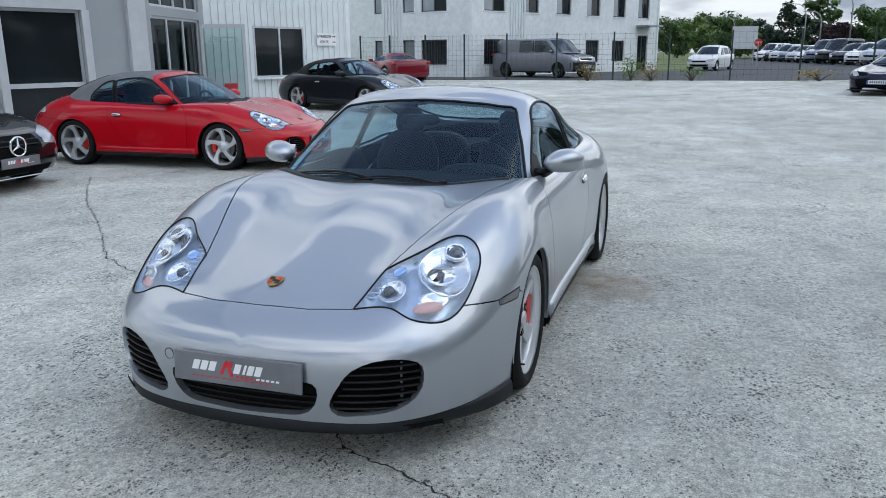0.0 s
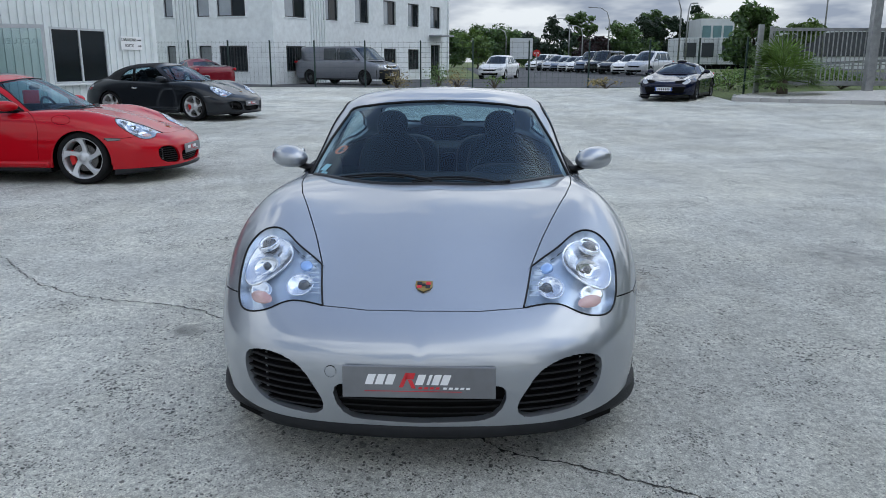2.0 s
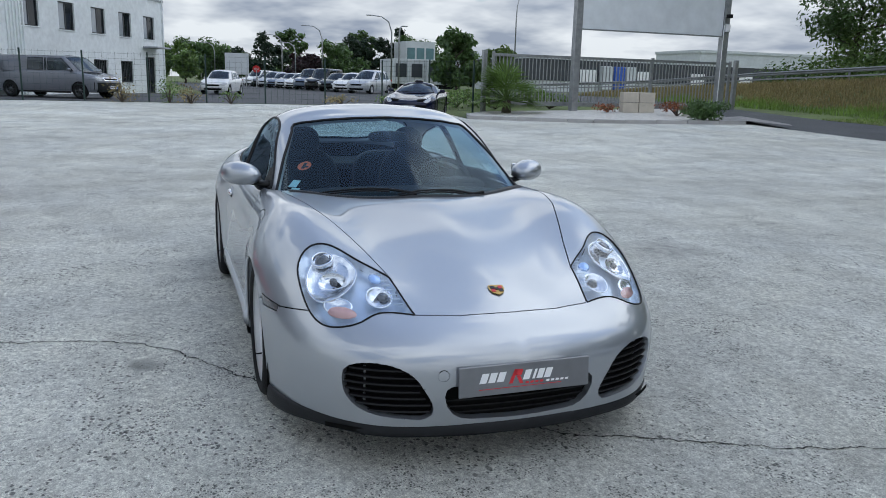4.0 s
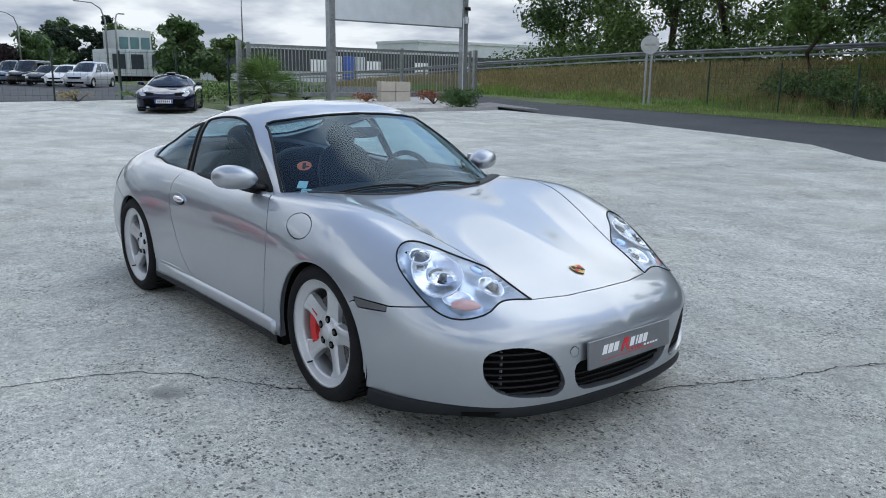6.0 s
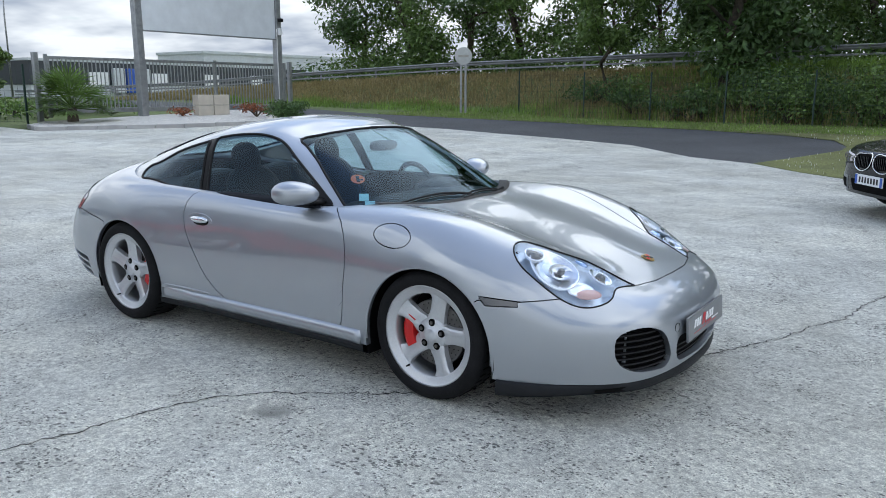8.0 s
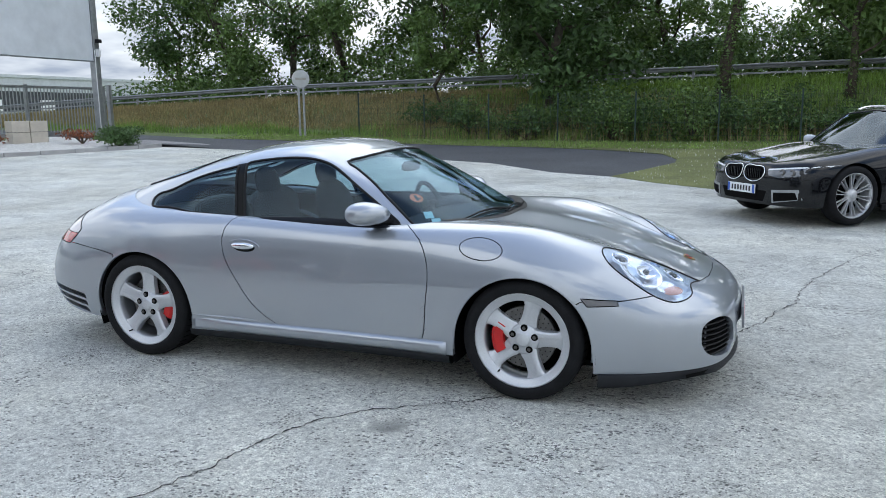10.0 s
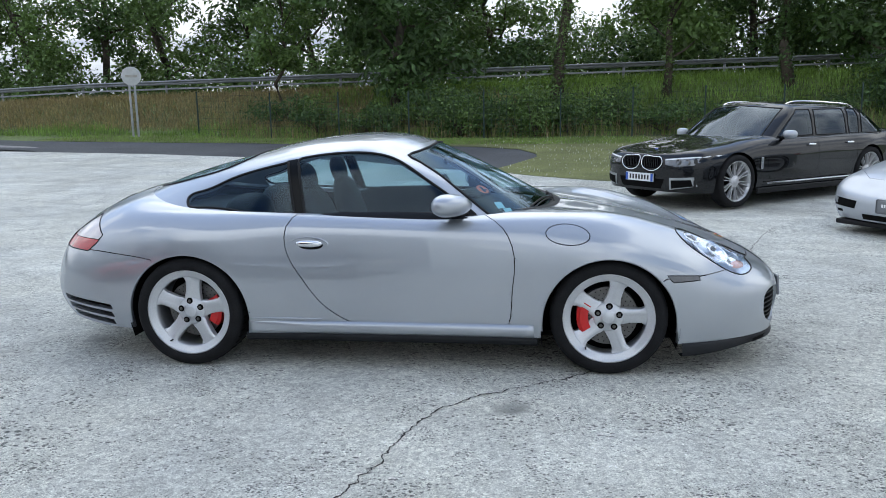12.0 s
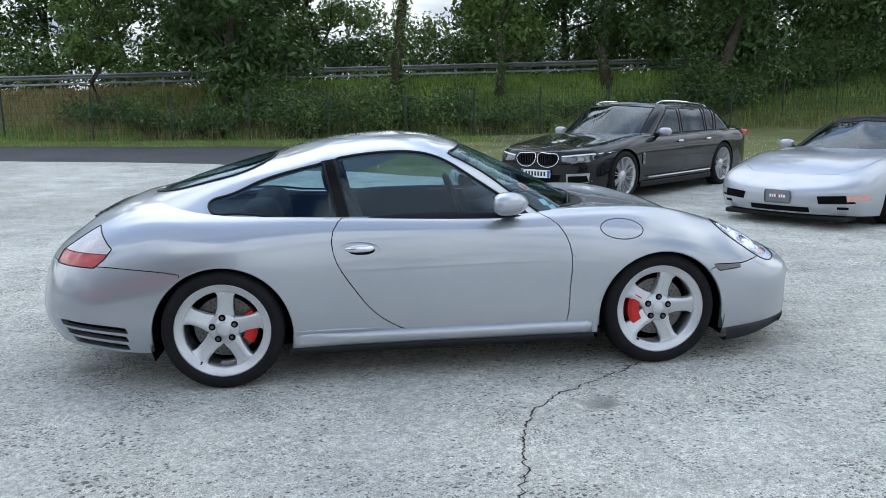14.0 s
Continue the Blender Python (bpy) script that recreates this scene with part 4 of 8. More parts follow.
W_FENCE = [(-28.2, y) for y in (-13.0, -11.6, -9.95, -8.2, -6.35, -4.25, -1.95, .2, 2.5, 4.95, 7.4)] + [(-25.4, 8.6), (-22.6, 9.4)]
fence("west_fence", W_FENCE, 1.85, GREENPOST, "dark green welded-mesh fence along the yard")
N_FENCE = [(-11.9, 22.7), (-8.85, 21.95), (-6.25, 21.5), (-3.75, 21.2), (-1.2, 21.0), (1.3, 20.95), (3.6, 21.05), (5.9, 21.3), (8.4, 21.6), (10.9, 22.0), (13.3, 22.5), (15.7, 23.2), (18.2, 23.7), (21, 24.3), (24, 25)]
fence("bank_fence", N_FENCE, 1.55, GREENPOST, "green wire-mesh fence at the foot of the bank", post=.045)

# ---- guard rail along the road on the bank
def guard_rail():
    ob = thing("guard_rail", "galvanised steel guard rail along the bank road", "guard rail")
    xs = np.arange(-62, 62, 2.0)
    top = lambda x: crest(x) + .74
    def rolled(pname, prof):
        bm = bmesh.new()
        rows = [[bm.verts.new((x, 28.5 - o, top(x) + z)) for o, z in prof] + [bm.verts.new((x, 28.5 + .012 - o, top(x) + z)) for o, z in reversed(prof)] for x in xs]
        for p, q in zip(rows, rows[1:]):
            for j in range(len(p)):
                k = (j + 1) % len(p)
                bm.faces.new((p[j], p[k], q[k], q[j]))
        bmesh.ops.recalc_face_normals(bm, faces=bm.faces)
        part(pname, bm, RAILSTEEL, ob)
    rolled("beam", [(.0, .0), (.05, -.015), (.065, -.05), (.03, -.085), (.01, -.10), (.03, -.115), (.065, -.15), (.05, -.185), (0, -.20)])
    rolled("lower_rail", [(.0, -.33), (.035, -.335), (.04, -.40), (.0, -.405)])
    for x in np.arange(-60, 60, 4.0):
        bm = box((.10, .06, .95), (x, 28.58, top(x) - .47), bevel=.005)
        part("rail_post", bm, RAILSTEEL, ob)


guard_rail()
sheet("bank_road", ASPHALT, [(-70, 29.2), (70, 29.2), (70, 36), (-70, 36)], .03, 3.0, "asphalt road on top of the bank")

# ---- no-entry sign seen from behind
sg = thing("road_sign", "grey back of a large round road sign on twin posts", "sign", Matrix.Translation((-14.0, 22.0, terrain(-14, 22) + .22)))
face = Matrix.Rotation(radians(28), 4, "Z")
for x in (-.09, .09):
    part("post", box((.08, .11, 1.92), (x, 0, .70), face, .012), STEEL, sg)
part("disc", transformed(lathe([(0, .02), (.31, .02), (.335, .015), (.335, -.015), (.31, -.02), (0, -.02)], 48), face @ Matrix.Translation((0, 0, 1.98))), mat("sign_back_grey", (0.50, 0.51, 0.50), 0.5, 0.3, var=0.12, vscale=4), sg)
# the bar's shadow is put on the disc as a thin beige plate
part("bar_shadow", box((.40, .004, .09), (0, -.0235, 1.98), face), mat("bar_shadow_beige", (0.40, 0.38, 0.34), 0.6, var=0.15, vscale=6), sg)
part("bracket", box((.30, .05, .06), (0, .04, 1.7), face, .005), RAILSTEEL, sg)

# ---- billboard, sliding gate and planted bed
def billboard():
    ob = thing("billboard", "large blank white billboard on grey steel posts", "billboard")
    pts = ((-21.75, 13.1), (-21.75, 19.6))
    for x, y in pts:
        z = terrain(x, y)
        part("post", box((.28, .26, 6.4), (x, y, z + 3.1), bevel=.015), STEEL, ob)
    z = terrain(-21.75, 16)
    bd = part("board", box((.12, 6.2, 2.6), (-21.72, 16.35, z + 3.0 + 1.3), bevel=.01), BOARD, ob)
    part("board_edge", box((.14, 6.2, .04), (-21.70, 16.35, z + 2.98)), STEEL, bd)
    part("cable", box((.02, .03, 3.4), (-21.58, 19.45, z + 1.7)), WHITEINK, ob)
    part("junction_box", box((.12, .16, .28), (-21.55, 19.6, z + 3.3), bevel=.01), WHITEINK, ob)
    part("floodlight", box((.16, .2, .14), (-21.5, 19.6, z + 3.75), bevel=.02), BLACKPLASTIC, ob)


def sliding_gate():
    ob = thing("sliding_gate", "grey steel bar sliding gate", "gate")
    z = terrain(-22.4, 14)
    y0, y1 = 10.1, 20.6
    for zz, h in ((.28, .16), (2.02, .10)):
        part("rail", box((.07, y1 - y0, h), (-22.45, (y0 + y1) / 2, z + zz), bevel=.006), STEEL, ob)
    bm0 = box((.03, .03, 1.75), (0, 0, 0))
    me = bpy.data.meshes.new("bar"); bm0.to_mesh(me); bm0.free(); me.materials.append(STEEL)
    for k in range(int((y1 - y0) / .15)):
        o = new("bar", me); o.parent = ob
        o.matrix_local = Matrix.Translation((-22.45, y0 + .1 + .15 * k, z + 1.12))
    for y in (y0, 13.4, 16.9, y1):
        part("stile", box((.09, .10, 2.05), (-22.45, y, z + 1.1), bevel=.006), STEEL, ob)
    for y in (9.75, 20.9):
        part("gate_post", box((.16, .16, 2.25), (-22.45, y, z + 1.05), bevel=.01), STEEL, ob)


billboard()
sliding_gate()
BED = [(-19.6, 8.1), (-17.2, 11.4), (-15.75, 15.0), (-15.6, 15.9), (-17.2, 16.6), (-22.0, 17.6), (-22.0, 9.6), (-21.0, 8.6)]
sheet("planted_bed", PEBBLE, BED, .10, 1.0, "raised bed of pale pebbles beside the gate")
sheet("gravel_strip", GRAVEL, [(-15.9, 14.6), (-15.5, 15.95), (-13.6, 15.9), (-14.2, 16.3), (-17.4, 17.2), (-17.0, 15.8)], .125, .6, "grey gravel beside the bush")
bm = bmesh.new()
kp = [BED[-1], BED[0], BED[1], BED[2], BED[3]]
for p, q in zip(kp, kp[1:]):
    n = int(math.dist(p, q) / 1.0) + 1
    for k in range(n):
        a = Vector(p).lerp(Vector(q), (k + .5) / n)
        add_box(bm, (math.dist(p, q) / n - .012, .10, .14), (0, 0, 0), Matrix.Translation((a.x, a.y, terrain(a.x, a.y) + .06)) @ Matrix.Rotation(math.atan2(q[1] - p[1], q[0] - p[0]), 4, "Z"), .012)
tagged(finish(bm, "kerb", KERB), "low concrete kerb round the planted bed", "kerb", kind="structure")

pl = thing("stone_planter", "cream stone block planter", "planter", Matrix.Translation((-20.4, 15.0, terrain(-20.4, 15) + .08)) @ Matrix.Rotation(radians(75), 4, "Z"))
for k in range(2):
    for j in range(2):
        part("block", box((.58, .5, .36), (-.30 + .6 * k, 0, .18 + .375 * j), bevel=.015), STONE, pl)


# ---- plants
def blades(bm, rng, n, place, length, width, lean=.5, mats=1):
    """Upright tapering blades, three verts each side."""
    for k in range(n):
        p, ln = place(rng), length * rng.uniform(.6, 1.25)
        a = rng.uniform(0, 2 * math.pi)
        d = Vector((math.cos(a), math.sin(a), 0))
        s = Vector((-d.y, d.x, 0)) * width
        b = lean * rng.uniform(.2, 1)
        p1 = p + Vector((0, 0, ln * .6)) + d * ln * b * .3
        p2 = p + Vector((0, 0, ln * .95)) + d * ln * b
        v = [bm.verts.new(q) for q in (p - s, p + s, p1 + s * .7, p1 - s * .7, p2)]
        f = bm.faces.new(v[:4]); g = bm.faces.new((v[3], v[2], v[4]))
        if mats > 1:
            f.material_index = g.material_index = rng.randrange(mats)


def leaf_cloud(bm, rng, clumps, per, size, spread, flat=.75, mats=1):
    """Leaves in clumps; each leaf is a bent pair of faces."""
    for c, r in clumps:
        for k in range(int(per * (r ** 2))):
            d = Vector((rng.gauss(0, 1), rng.gauss(0, 1), rng.gauss(0, 1)))
            d.normalize()
            p = c + Vector((d.x, d.y, d.z * flat)) * r * (rng.random() ** .45) * spread
            n = (d + Vector((rng.gauss(0, .7), rng.gauss(0, .7), rng.gauss(0, .7) + .5))).normalized()
            t = n.cross(Vector((rng.gauss(0, 1), rng.gauss(0, 1), rng.gauss(0, 1)))).normalized()
            b = n.cross(t)
            s = size * rng.uniform(.55, 1.3)
            v = [bm.verts.new(q) for q in (p - t * s, p - b * s * .45 + n * s * .1, p + t * s, p + b * s * .45 + n * s * .1)]
            f = bm.faces.new((v[0], v[1], v[2], v[3]))
            if mats > 1:
                f.material_index = rng.randrange(mats)


def tree(name, label, x, y, h, crown_r, seed, leaf=None, trunk_r=.22, bare=.25, per=95, size=.17, base=None, spread_up=1.0, ivy=False):
    rng = random.Random(seed)
    z = terrain(x, y) if base is None else base
    ob = thing(name, label, "tree", Matrix.Translation((x, y, z - .1)))
    bm = bmesh.new()
    top = h * .72
    sway = [Vector((rng.uniform(-.25, .25) * k, rng.uniform(-.25, .25) * k, top * k / 6)) for k in range(7)]
    tube_path(bm, sway, [trunk_r * (1.25 if k == 0 else 1 - .13 * k) for k in range(7)], 9)
    clumps = []
    nb = 11
    for k in range(nb):
        f = bare + (1 - bare) * (k + .5) / nb
        a = k * 2.4 + rng.uniform(-.4, .4)
        st = sway[min(6, max(1, int(f * 6)))]
        start = Vector((st.x, st.y, top * f))
        reach = crown_r * (.5 + .55 * math.sin(math.pi * min(1, (f - bare * .6) * 1.05))) * rng.uniform(.75, 1.15)
        end = start + Vector((math.cos(a) * reach, math.sin(a) * reach, (h * .10 + h * .16 * f) * spread_up * rng.uniform(.5, 1.3)))
        mid = start.lerp(end, .5) + Vector((rng.uniform(-.2, .2), rng.uniform(-.2, .2), -.12 * reach))
        tube_path(bm, [start, mid, end], [trunk_r * .38 * (1.1 - f * .6), trunk_r * .24 * (1.1 - f * .6), trunk_r * .06], 6)
        for q, rr in ((end, .62), (start.lerp(end, .62), .5), (mid + Vector((0, 0, .3)), .38)):
            clumps.append((q + Vector((rng.uniform(-.4, .4), rng.uniform(-.4, .4), rng.uniform(-.1, .5))), crown_r * rr * rng.uniform(.44, .76)))
            e2 = q + Vector((rng.uniform(-1, 1), rng.uniform(-1, 1), rng.uniform(-.2, .7))) * crown_r * .42
            tube_path(bm, [q, e2], [trunk_r * .07, trunk_r * .02], 4)
            clumps.append((e2, crown_r * .30 * rng.uniform(.7, 1.2)))
    clumps.append((Vector((0, 0, h * .9)), crown_r * .5))
    shade(part("trunk", bm, BARK, ob))
    bm = bmesh.new()
    leaf_cloud(bm, rng, clumps, per * 1.7, size, 1.0)
    if ivy:
        leaf_cloud(bm, rng, [(Vector((s.x, s.y, s.z)), trunk_r * 1.7) for s in sway[:6]] + [(sway[k].lerp(sway[k + 1], q), trunk_r * 1.6) for k in range(5) for q in (.33, .67)], 1700, .075, 1.0, 1.6)
    part("crown", bm, leaf or LEAF_DARK, ob)
    return ob


def shrub(name, label, x, y, h, r, seed, leaf, size=.09, per=260, category="bush", lift=0.0, n=9):
    rng = random.Random(seed)
    ob = thing(name, label, category, Matrix.Translation((x, y, terrain(x, y) + lift)))
    bm = bmesh.new()
    clumps = []
    for k in range(n):
        a, q = rng.uniform(0, 6.28), math.sqrt(rng.random()) * r * .75
        c = Vector((math.cos(a) * q, math.sin(a) * q, h * rng.uniform(.25, .75)))
        tube_path(bm, [(0, 0, 0), c * .5 + Vector((0, 0, .05)), c], [.025, .018, .006], 5)
        clumps.append((c, max(r, h) * rng.uniform(.38, .55)))
    tagged(part("stem", bm, BARK, ob), kind="stuff")
    bm = bmesh.new()
    leaf_cloud(bm, rng, clumps, per, size, 1.0, flat=min(1.0, h / r * .6))
    part("foliage", bm, leaf, ob)
    return ob


# row of trees on and behind the bank
ROW = [(-34, 39, 11, 4.2, LEAF_DARK), (-29, 37.5, 12.5, 4.2, LEAF_MID), (-24.5, 38.5, 12, 3.6, LEAF_DARK), (-20.5, 37.5, 13, 3.8, LEAF_MID), (-16.0, 39, 12, 3.6, LEAF_DARK), (-12.2, 38.0, 12.5, 4.6, LEAF_DARK), (-6.5, 39.5, 10.5, 4.2, LEAF_DARK), (-2.2, 39, 10, 3.4, LEAF_MID), (6.6, 39.5, 11, 3.4, LEAF_MID),
       (11.5, 38.5, 12, 4.6, LEAF_DARK), (17, 39.5, 13, 4.8, LEAF_MID), (23.5, 38.5, 13, 5, LEAF_DARK), (30, 39, 13, 5, LEAF_DARK), (38, 40, 12, 5, LEAF_MID)]
for k, (x, y, h, r, lf) in enumerate(ROW):
    tree("tree", "tall leafy broadleaf tree on the far side of the bank road", x, y, h * 1.3, r * 1.08, 100 + k, lf, trunk_r=.24, bare=.08 if x < -8 else .05, per=66 if x < -8 else 84, size=.16)
# trees on the bank itself, this side of the rail
tree("tree", "young bushy tree growing in front of the guard rail", -9.6, 25.6, 7.6, 1.5, 201, LEAF_MID, trunk_r=.09, bare=.12, per=230, size=.12)
tree("tree", "broad dark oak on the bank by the fence", -5.0, 25.4, 12.0, 3.7, 202, LEAF_DARK, trunk_r=.22, bare=.04, per=130, size=.16)
tree("tree", "ivy-clad tree trunk with open crown on the bank", 1.25, 25.3, 13, 3.2, 203, LEAF_MID, trunk_r=.24, bare=.45, per=95, size=.17, ivy=True)
tree("tree", "tall leafy tree on the bank above the lawn", 5.3, 25.5, 11, 2.4, 204, LEAF_MID, trunk_r=.15, bare=.14, per=110, size=.16, ivy=True)
tree("tree", "tall leafy tree with a bare trunk above the lawn", 9.8, 26.0, 13, 3.0, 208, LEAF_DARK, trunk_r=.2, bare=.38, per=100, size=.16, ivy=True)
tree("tree", "wide dark oak low over the bank", 14.2, 25.0, 12, 3.7, 205, LEAF_DARK, trunk_r=.24, bare=.06, per=96, size=.17)
tree("tree", "tall dark oak beside the bank fence", 22.5, 25.8, 14, 4.6, 206, LEAF_DARK, trunk_r=.3, bare=.1, per=90, size=.18)
tree("tree", "leafy oak further along the bank", 33.0, 27.0, 12, 5, 207, LEAF_DARK, trunk_r=.3, bare=.1, per=70, size=.2)
for k in range(28):
    shrub("hedge_bush", "dense roadside bush beyond the guard rail", -36 + 2.9 * k, 36.0 + 1.2 * (k % 3), (4.0 if k > 9 else 3.3) + 1.2 * (k % 2), 2.6 if k > 9 else 2.0, 700 + k, (LEAF_DARK, LEAF_MID)[k % 2], .15, 95, lift=-1.3)
rng = random.Random(5)
for k in range(50):
    x = -9.5 + .70 * k + rng.uniform(-.4, .4)
    y = float(np.interp(x, [p[0] for p in N_FENCE], [p[1] for p in N_FENCE])) + rng.uniform(.9, 2.3)
    shrub("bush", "dark bramble bush behind the wire fence", x, y, rng.uniform(.7, 1.3) + (.7 if -3.5 < x < 3.5 or x > 12 else 0), rng.uniform(.8, 1.3), 300 + k, (LEAF_DARK, LEAF_DARK, LEAF_MID)[k % 3], .07, 250)

# palm, bushes in the bed
pm = thing("fan_palm", "young fan palm with a brown fibrous stem", "palm", Matrix.Translation((-21.2, 10.15, terrain(-21.2, 10.5) - .22)) @ Matrix.Scale(1.5, 4))
part("stem", transformed(lathe([(.0, 0), (.10, 0), (.13, .10), (.11, .3), (.09, .5), (0, .52)], 14), Matrix.Rotation(math.pi / 2, 4, "X")), BARK, pm)
rng = random.Random(9)
for k in range(52):
    a, el = rng.uniform(0, 6.28), rng.uniform(-.15, 1.35)
    d = Vector((math.cos(a) * math.cos(el), math.sin(a) * math.cos(el), math.sin(el)))
    st = Vector((0, 0, .5)); hub = st + d * rng.uniform(.35, .62)
    bm = bmesh.new()
    tube_path(bm, [st, hub], [.012, .008], 4)
    s = d.cross(Vector((0, 0, 1))).normalized(); u = s.cross(d)
    for j in range(15):
        b = (j - 7) / 7 * 1.5
        dd = (d * math.cos(b) + s * math.sin(b) + u * -.05).normalized()
        tip = hub + dd * .55 * rng.uniform(.85, 1.1) + Vector((0, 0, -.09 * abs(math.cos(el))))
        w = s * math.cos(b) - d * math.sin(b)
        v = [bm.verts.new(q) for q in (hub, hub.lerp(tip, .5) - w * .016, tip, hub.lerp(tip, .5) + w * .016)]
        bm.faces.new(v)
    part("frond", bm, PALMLEAF, pm)
shrub("clipped_bush", "low clipped dark green bush", -16.3, 14.85, .66, .70, 401, LEAF_DARK, .045, 2400, lift=.10, n=18)
shrub("rust_bush", "low rust-coloured twiggy bush", -18.2, 15.2, .55, .75, 402, RUSTLEAF, .05, 420, lift=.10)
shrub("rust_bush", "low rust-coloured twiggy bush", -20.6, 13.9, .35, .5, 403, RUSTLEAF, .05, 380, lift=.10)
for k, (x, y, h, r) in enumerate(((-27.7, -2.9, .9, .5), (-27.75, -1.2, 1.0, .45), (-27.6, -.4, .8, .6), (-27.7, 1.1, .6, .5), (-27.6, 5.6, .5, .9), (-26.5, 7.6, .6, 1.0))):
    shrub("weed_clump", "straggly weeds at the foot of the fence", x, y, h, r, 420 + k, LEAF_MID if k % 2 else DRYGRASS, .05, 200, "weeds")

# ---- grasses
def meadow(name, label, n, area, length, width, material, seed, lean=.5, keep=None):
    rng = random.Random(seed)
    bm_v, bm_f = [], []
    for k in range(n):
        for _ in range(20):
            x, y = rng.uniform(area[0], area[1]), rng.uniform(area[2], area[3])
            if keep is None or keep(x, y):
                break
        p = Vector((x, y, terrain(x, y) - .02))
        ln = length * rng.uniform(.5, 1.3)
        a = rng.uniform(0, 6.283)
        d = Vector((math.cos(a), math.sin(a), 0))
        s = Vector((-d.y, d.x, 0)) * width
        q = p + Vector((0, 0, ln)) + d * ln * lean * rng.random()
        i = len(bm_v)
        bm_v += [p - s, p + s, q]
        bm_f.append((i, i + 1, i + 2))
    me = bpy.data.meshes.new(name)
    me.from_pydata([tuple(v) for v in bm_v], [], bm_f)
    me.materials.append(material)
    return tagged(new(name, me), label, "grass", kind="stuff")


def rng_patch(x, y):
    return noise.noise(Vector((x * .25, y * .5, 3))) > -.15 - (.35 if x < -9 else 0) + (.3 if x > -6 else 0)


LAWN_EDGE = [(-.35, 11.1), (.6, 10.2), (1.65, 9.45), (2.5, 8.95), (4.2, 8.75), (9, 9.2), (40, 12), (40, 24), (24, 25), (15.7, 23.2), (5.9, 21.3), (1.3, 20.95), (-3.75, 21.2), (-8.85, 21.95), (-11.9, 22.7), (-16, 22.9), (-16.6, 19.9), (-9, 19.75), (-3.6, 18.6), (-1.2, 17.6), (.1, 16.6), (.6, 15.1), (.62, 14.2), (.1, 12.4)]
sheet("lawn", LAWN, LAWN_EDGE, .02, 1.5, "dry lawn with small white flowers")
on_lawn = lambda x, y: inside(LAWN_EDGE, x, y)
meadow("lawn_grass", "short dry lawn grass", 60000, (-1, 16, 8.7, 24), .055, .007, leaf_mat("lawn_blades", (0.17, 0.19, 0.065), .35), 11, .7, on_lawn)
meadow("verge_grass", "green verge grass along the road", 26000, (-17, 4, 18.2, 23), .10, .009, GRASSBLADE, 12, .6, on_lawn)
FLOWER = mat("white_petals", (0.75, 0.75, 0.70), 0.7, var=0.05, vscale=20)
meadow("white_clover", "small white clover flowers in the lawn", 2600, (-1, 12, 8.9, 22), .075, .014, FLOWER, 13, .3, on_lawn)
meadow("bank_grass", "long green grass on the bank", 70000, (-30, 36, 22.3, 28.4), .30, .012, GRASSBLADE, 14, .6, lambda x, y: x > -7 + 2 * math.sin(y * 2.1) or y < 23.3 + .5 * math.sin(x))
meadow("dry_bank_grass", "dry straw-coloured grass on the bank", 52000, (-40, 0, 23.2, 27.8), .24, .012, DRYGRASS, 15, .7, lambda x, y: rng_patch(x, y))
meadow("tall_straw", "tall pale grass stems along the fence", 2600, (-11, 24, 21.4, 23.6), .75, .008, DRYGRASS, 16, .45)
# ---------------------------------------------------------------- car park and distance
sheet("car_park", ASPHALT, [(-125, -1), (-125, 16), (-45, 16), (-28.6, 11), (-28.6, -14), (-36, -14), (-46, 1)], .012, 3.0, "asphalt car park beyond the fence")
FARWHITE = mat("far_white_cladding", (0.55, 0.58, 0.60), 0.6, var=0.08, vscale=0.3, fine=0.05, fscale=2)
FARDARK = mat("far_dark_cladding", (0.035, 0.042, 0.052), 0.5, var=0.15, vscale=0.4)
FARGLASS = mat("far_teal_glazing", (0.10, 0.20, 0.22), 0.15, var=0.2, vscale=0.6)


def far_point(px, dist):
    k = (px - 784) / 1372
    return (4.80 + dist * (-.9897 + .1434 * k), -.55 + dist * (.1434 + .9897 * k))


# warehouse behind the gate: dark band over a white base
ob = thing("warehouse", "long low warehouse with dark band and white base", "building")
a, b = far_point(1140, 88), far_point(1660, 100)
d = Vector((b[0] - a[0], b[1] - a[1], 0)); mid = Vector(((a[0] + b[0]) / 2, (a[1] + b[1]) / 2, 0))
rot = Matrix.Translation(mid) @ Matrix.Rotation(math.atan2(d.y, d.x), 4, "Z")
part("base_wall", box((d.length, 12, 2.2), (0, 0, .9), rot), FARWHITE, ob)
part("band", box((d.length + .2, 12.2, 2.3), (0, 0, 3.1), rot), FARDARK, ob)
part("roof", box((d.length + .4, 12.4, .25), (0, 0, 4.35), rot), FARWHITE, ob)
for k in range(4):
    part("poster", box((2.3, .06, 1.3), (-d.length * .32 + k * 8.2, -6.16 if (rot.to_3x3() @ Vector((0, -1, 0))).x > 0 else 6.16, 2.6), rot), WHITEINK, ob)
for k, x in enumerate((-11.4, -9.6, -7.9)):
    part("truck_front", box((1.5, .5, 2.6), (x, -6.4 if (rot.to_3x3() @ Vector((0, -1, 0))).x > 0 else 6.4, 2.4), rot, .1), FARWHITE if k != 1 else BLUEINK, ob)
ob = thing("white_shed", "long white industrial shed behind the warehouse", "building")
a, b = far_point(1480, 140), far_point(2100, 150)
d = Vector((b[0] - a[0], b[1] - a[1], 0)); mid = Vector(((a[0] + b[0]) / 2, (a[1] + b[1]) / 2, 0))
rot = Matrix.Translation(mid) @ Matrix.Rotation(math.atan2(d.y, d.x), 4, "Z")
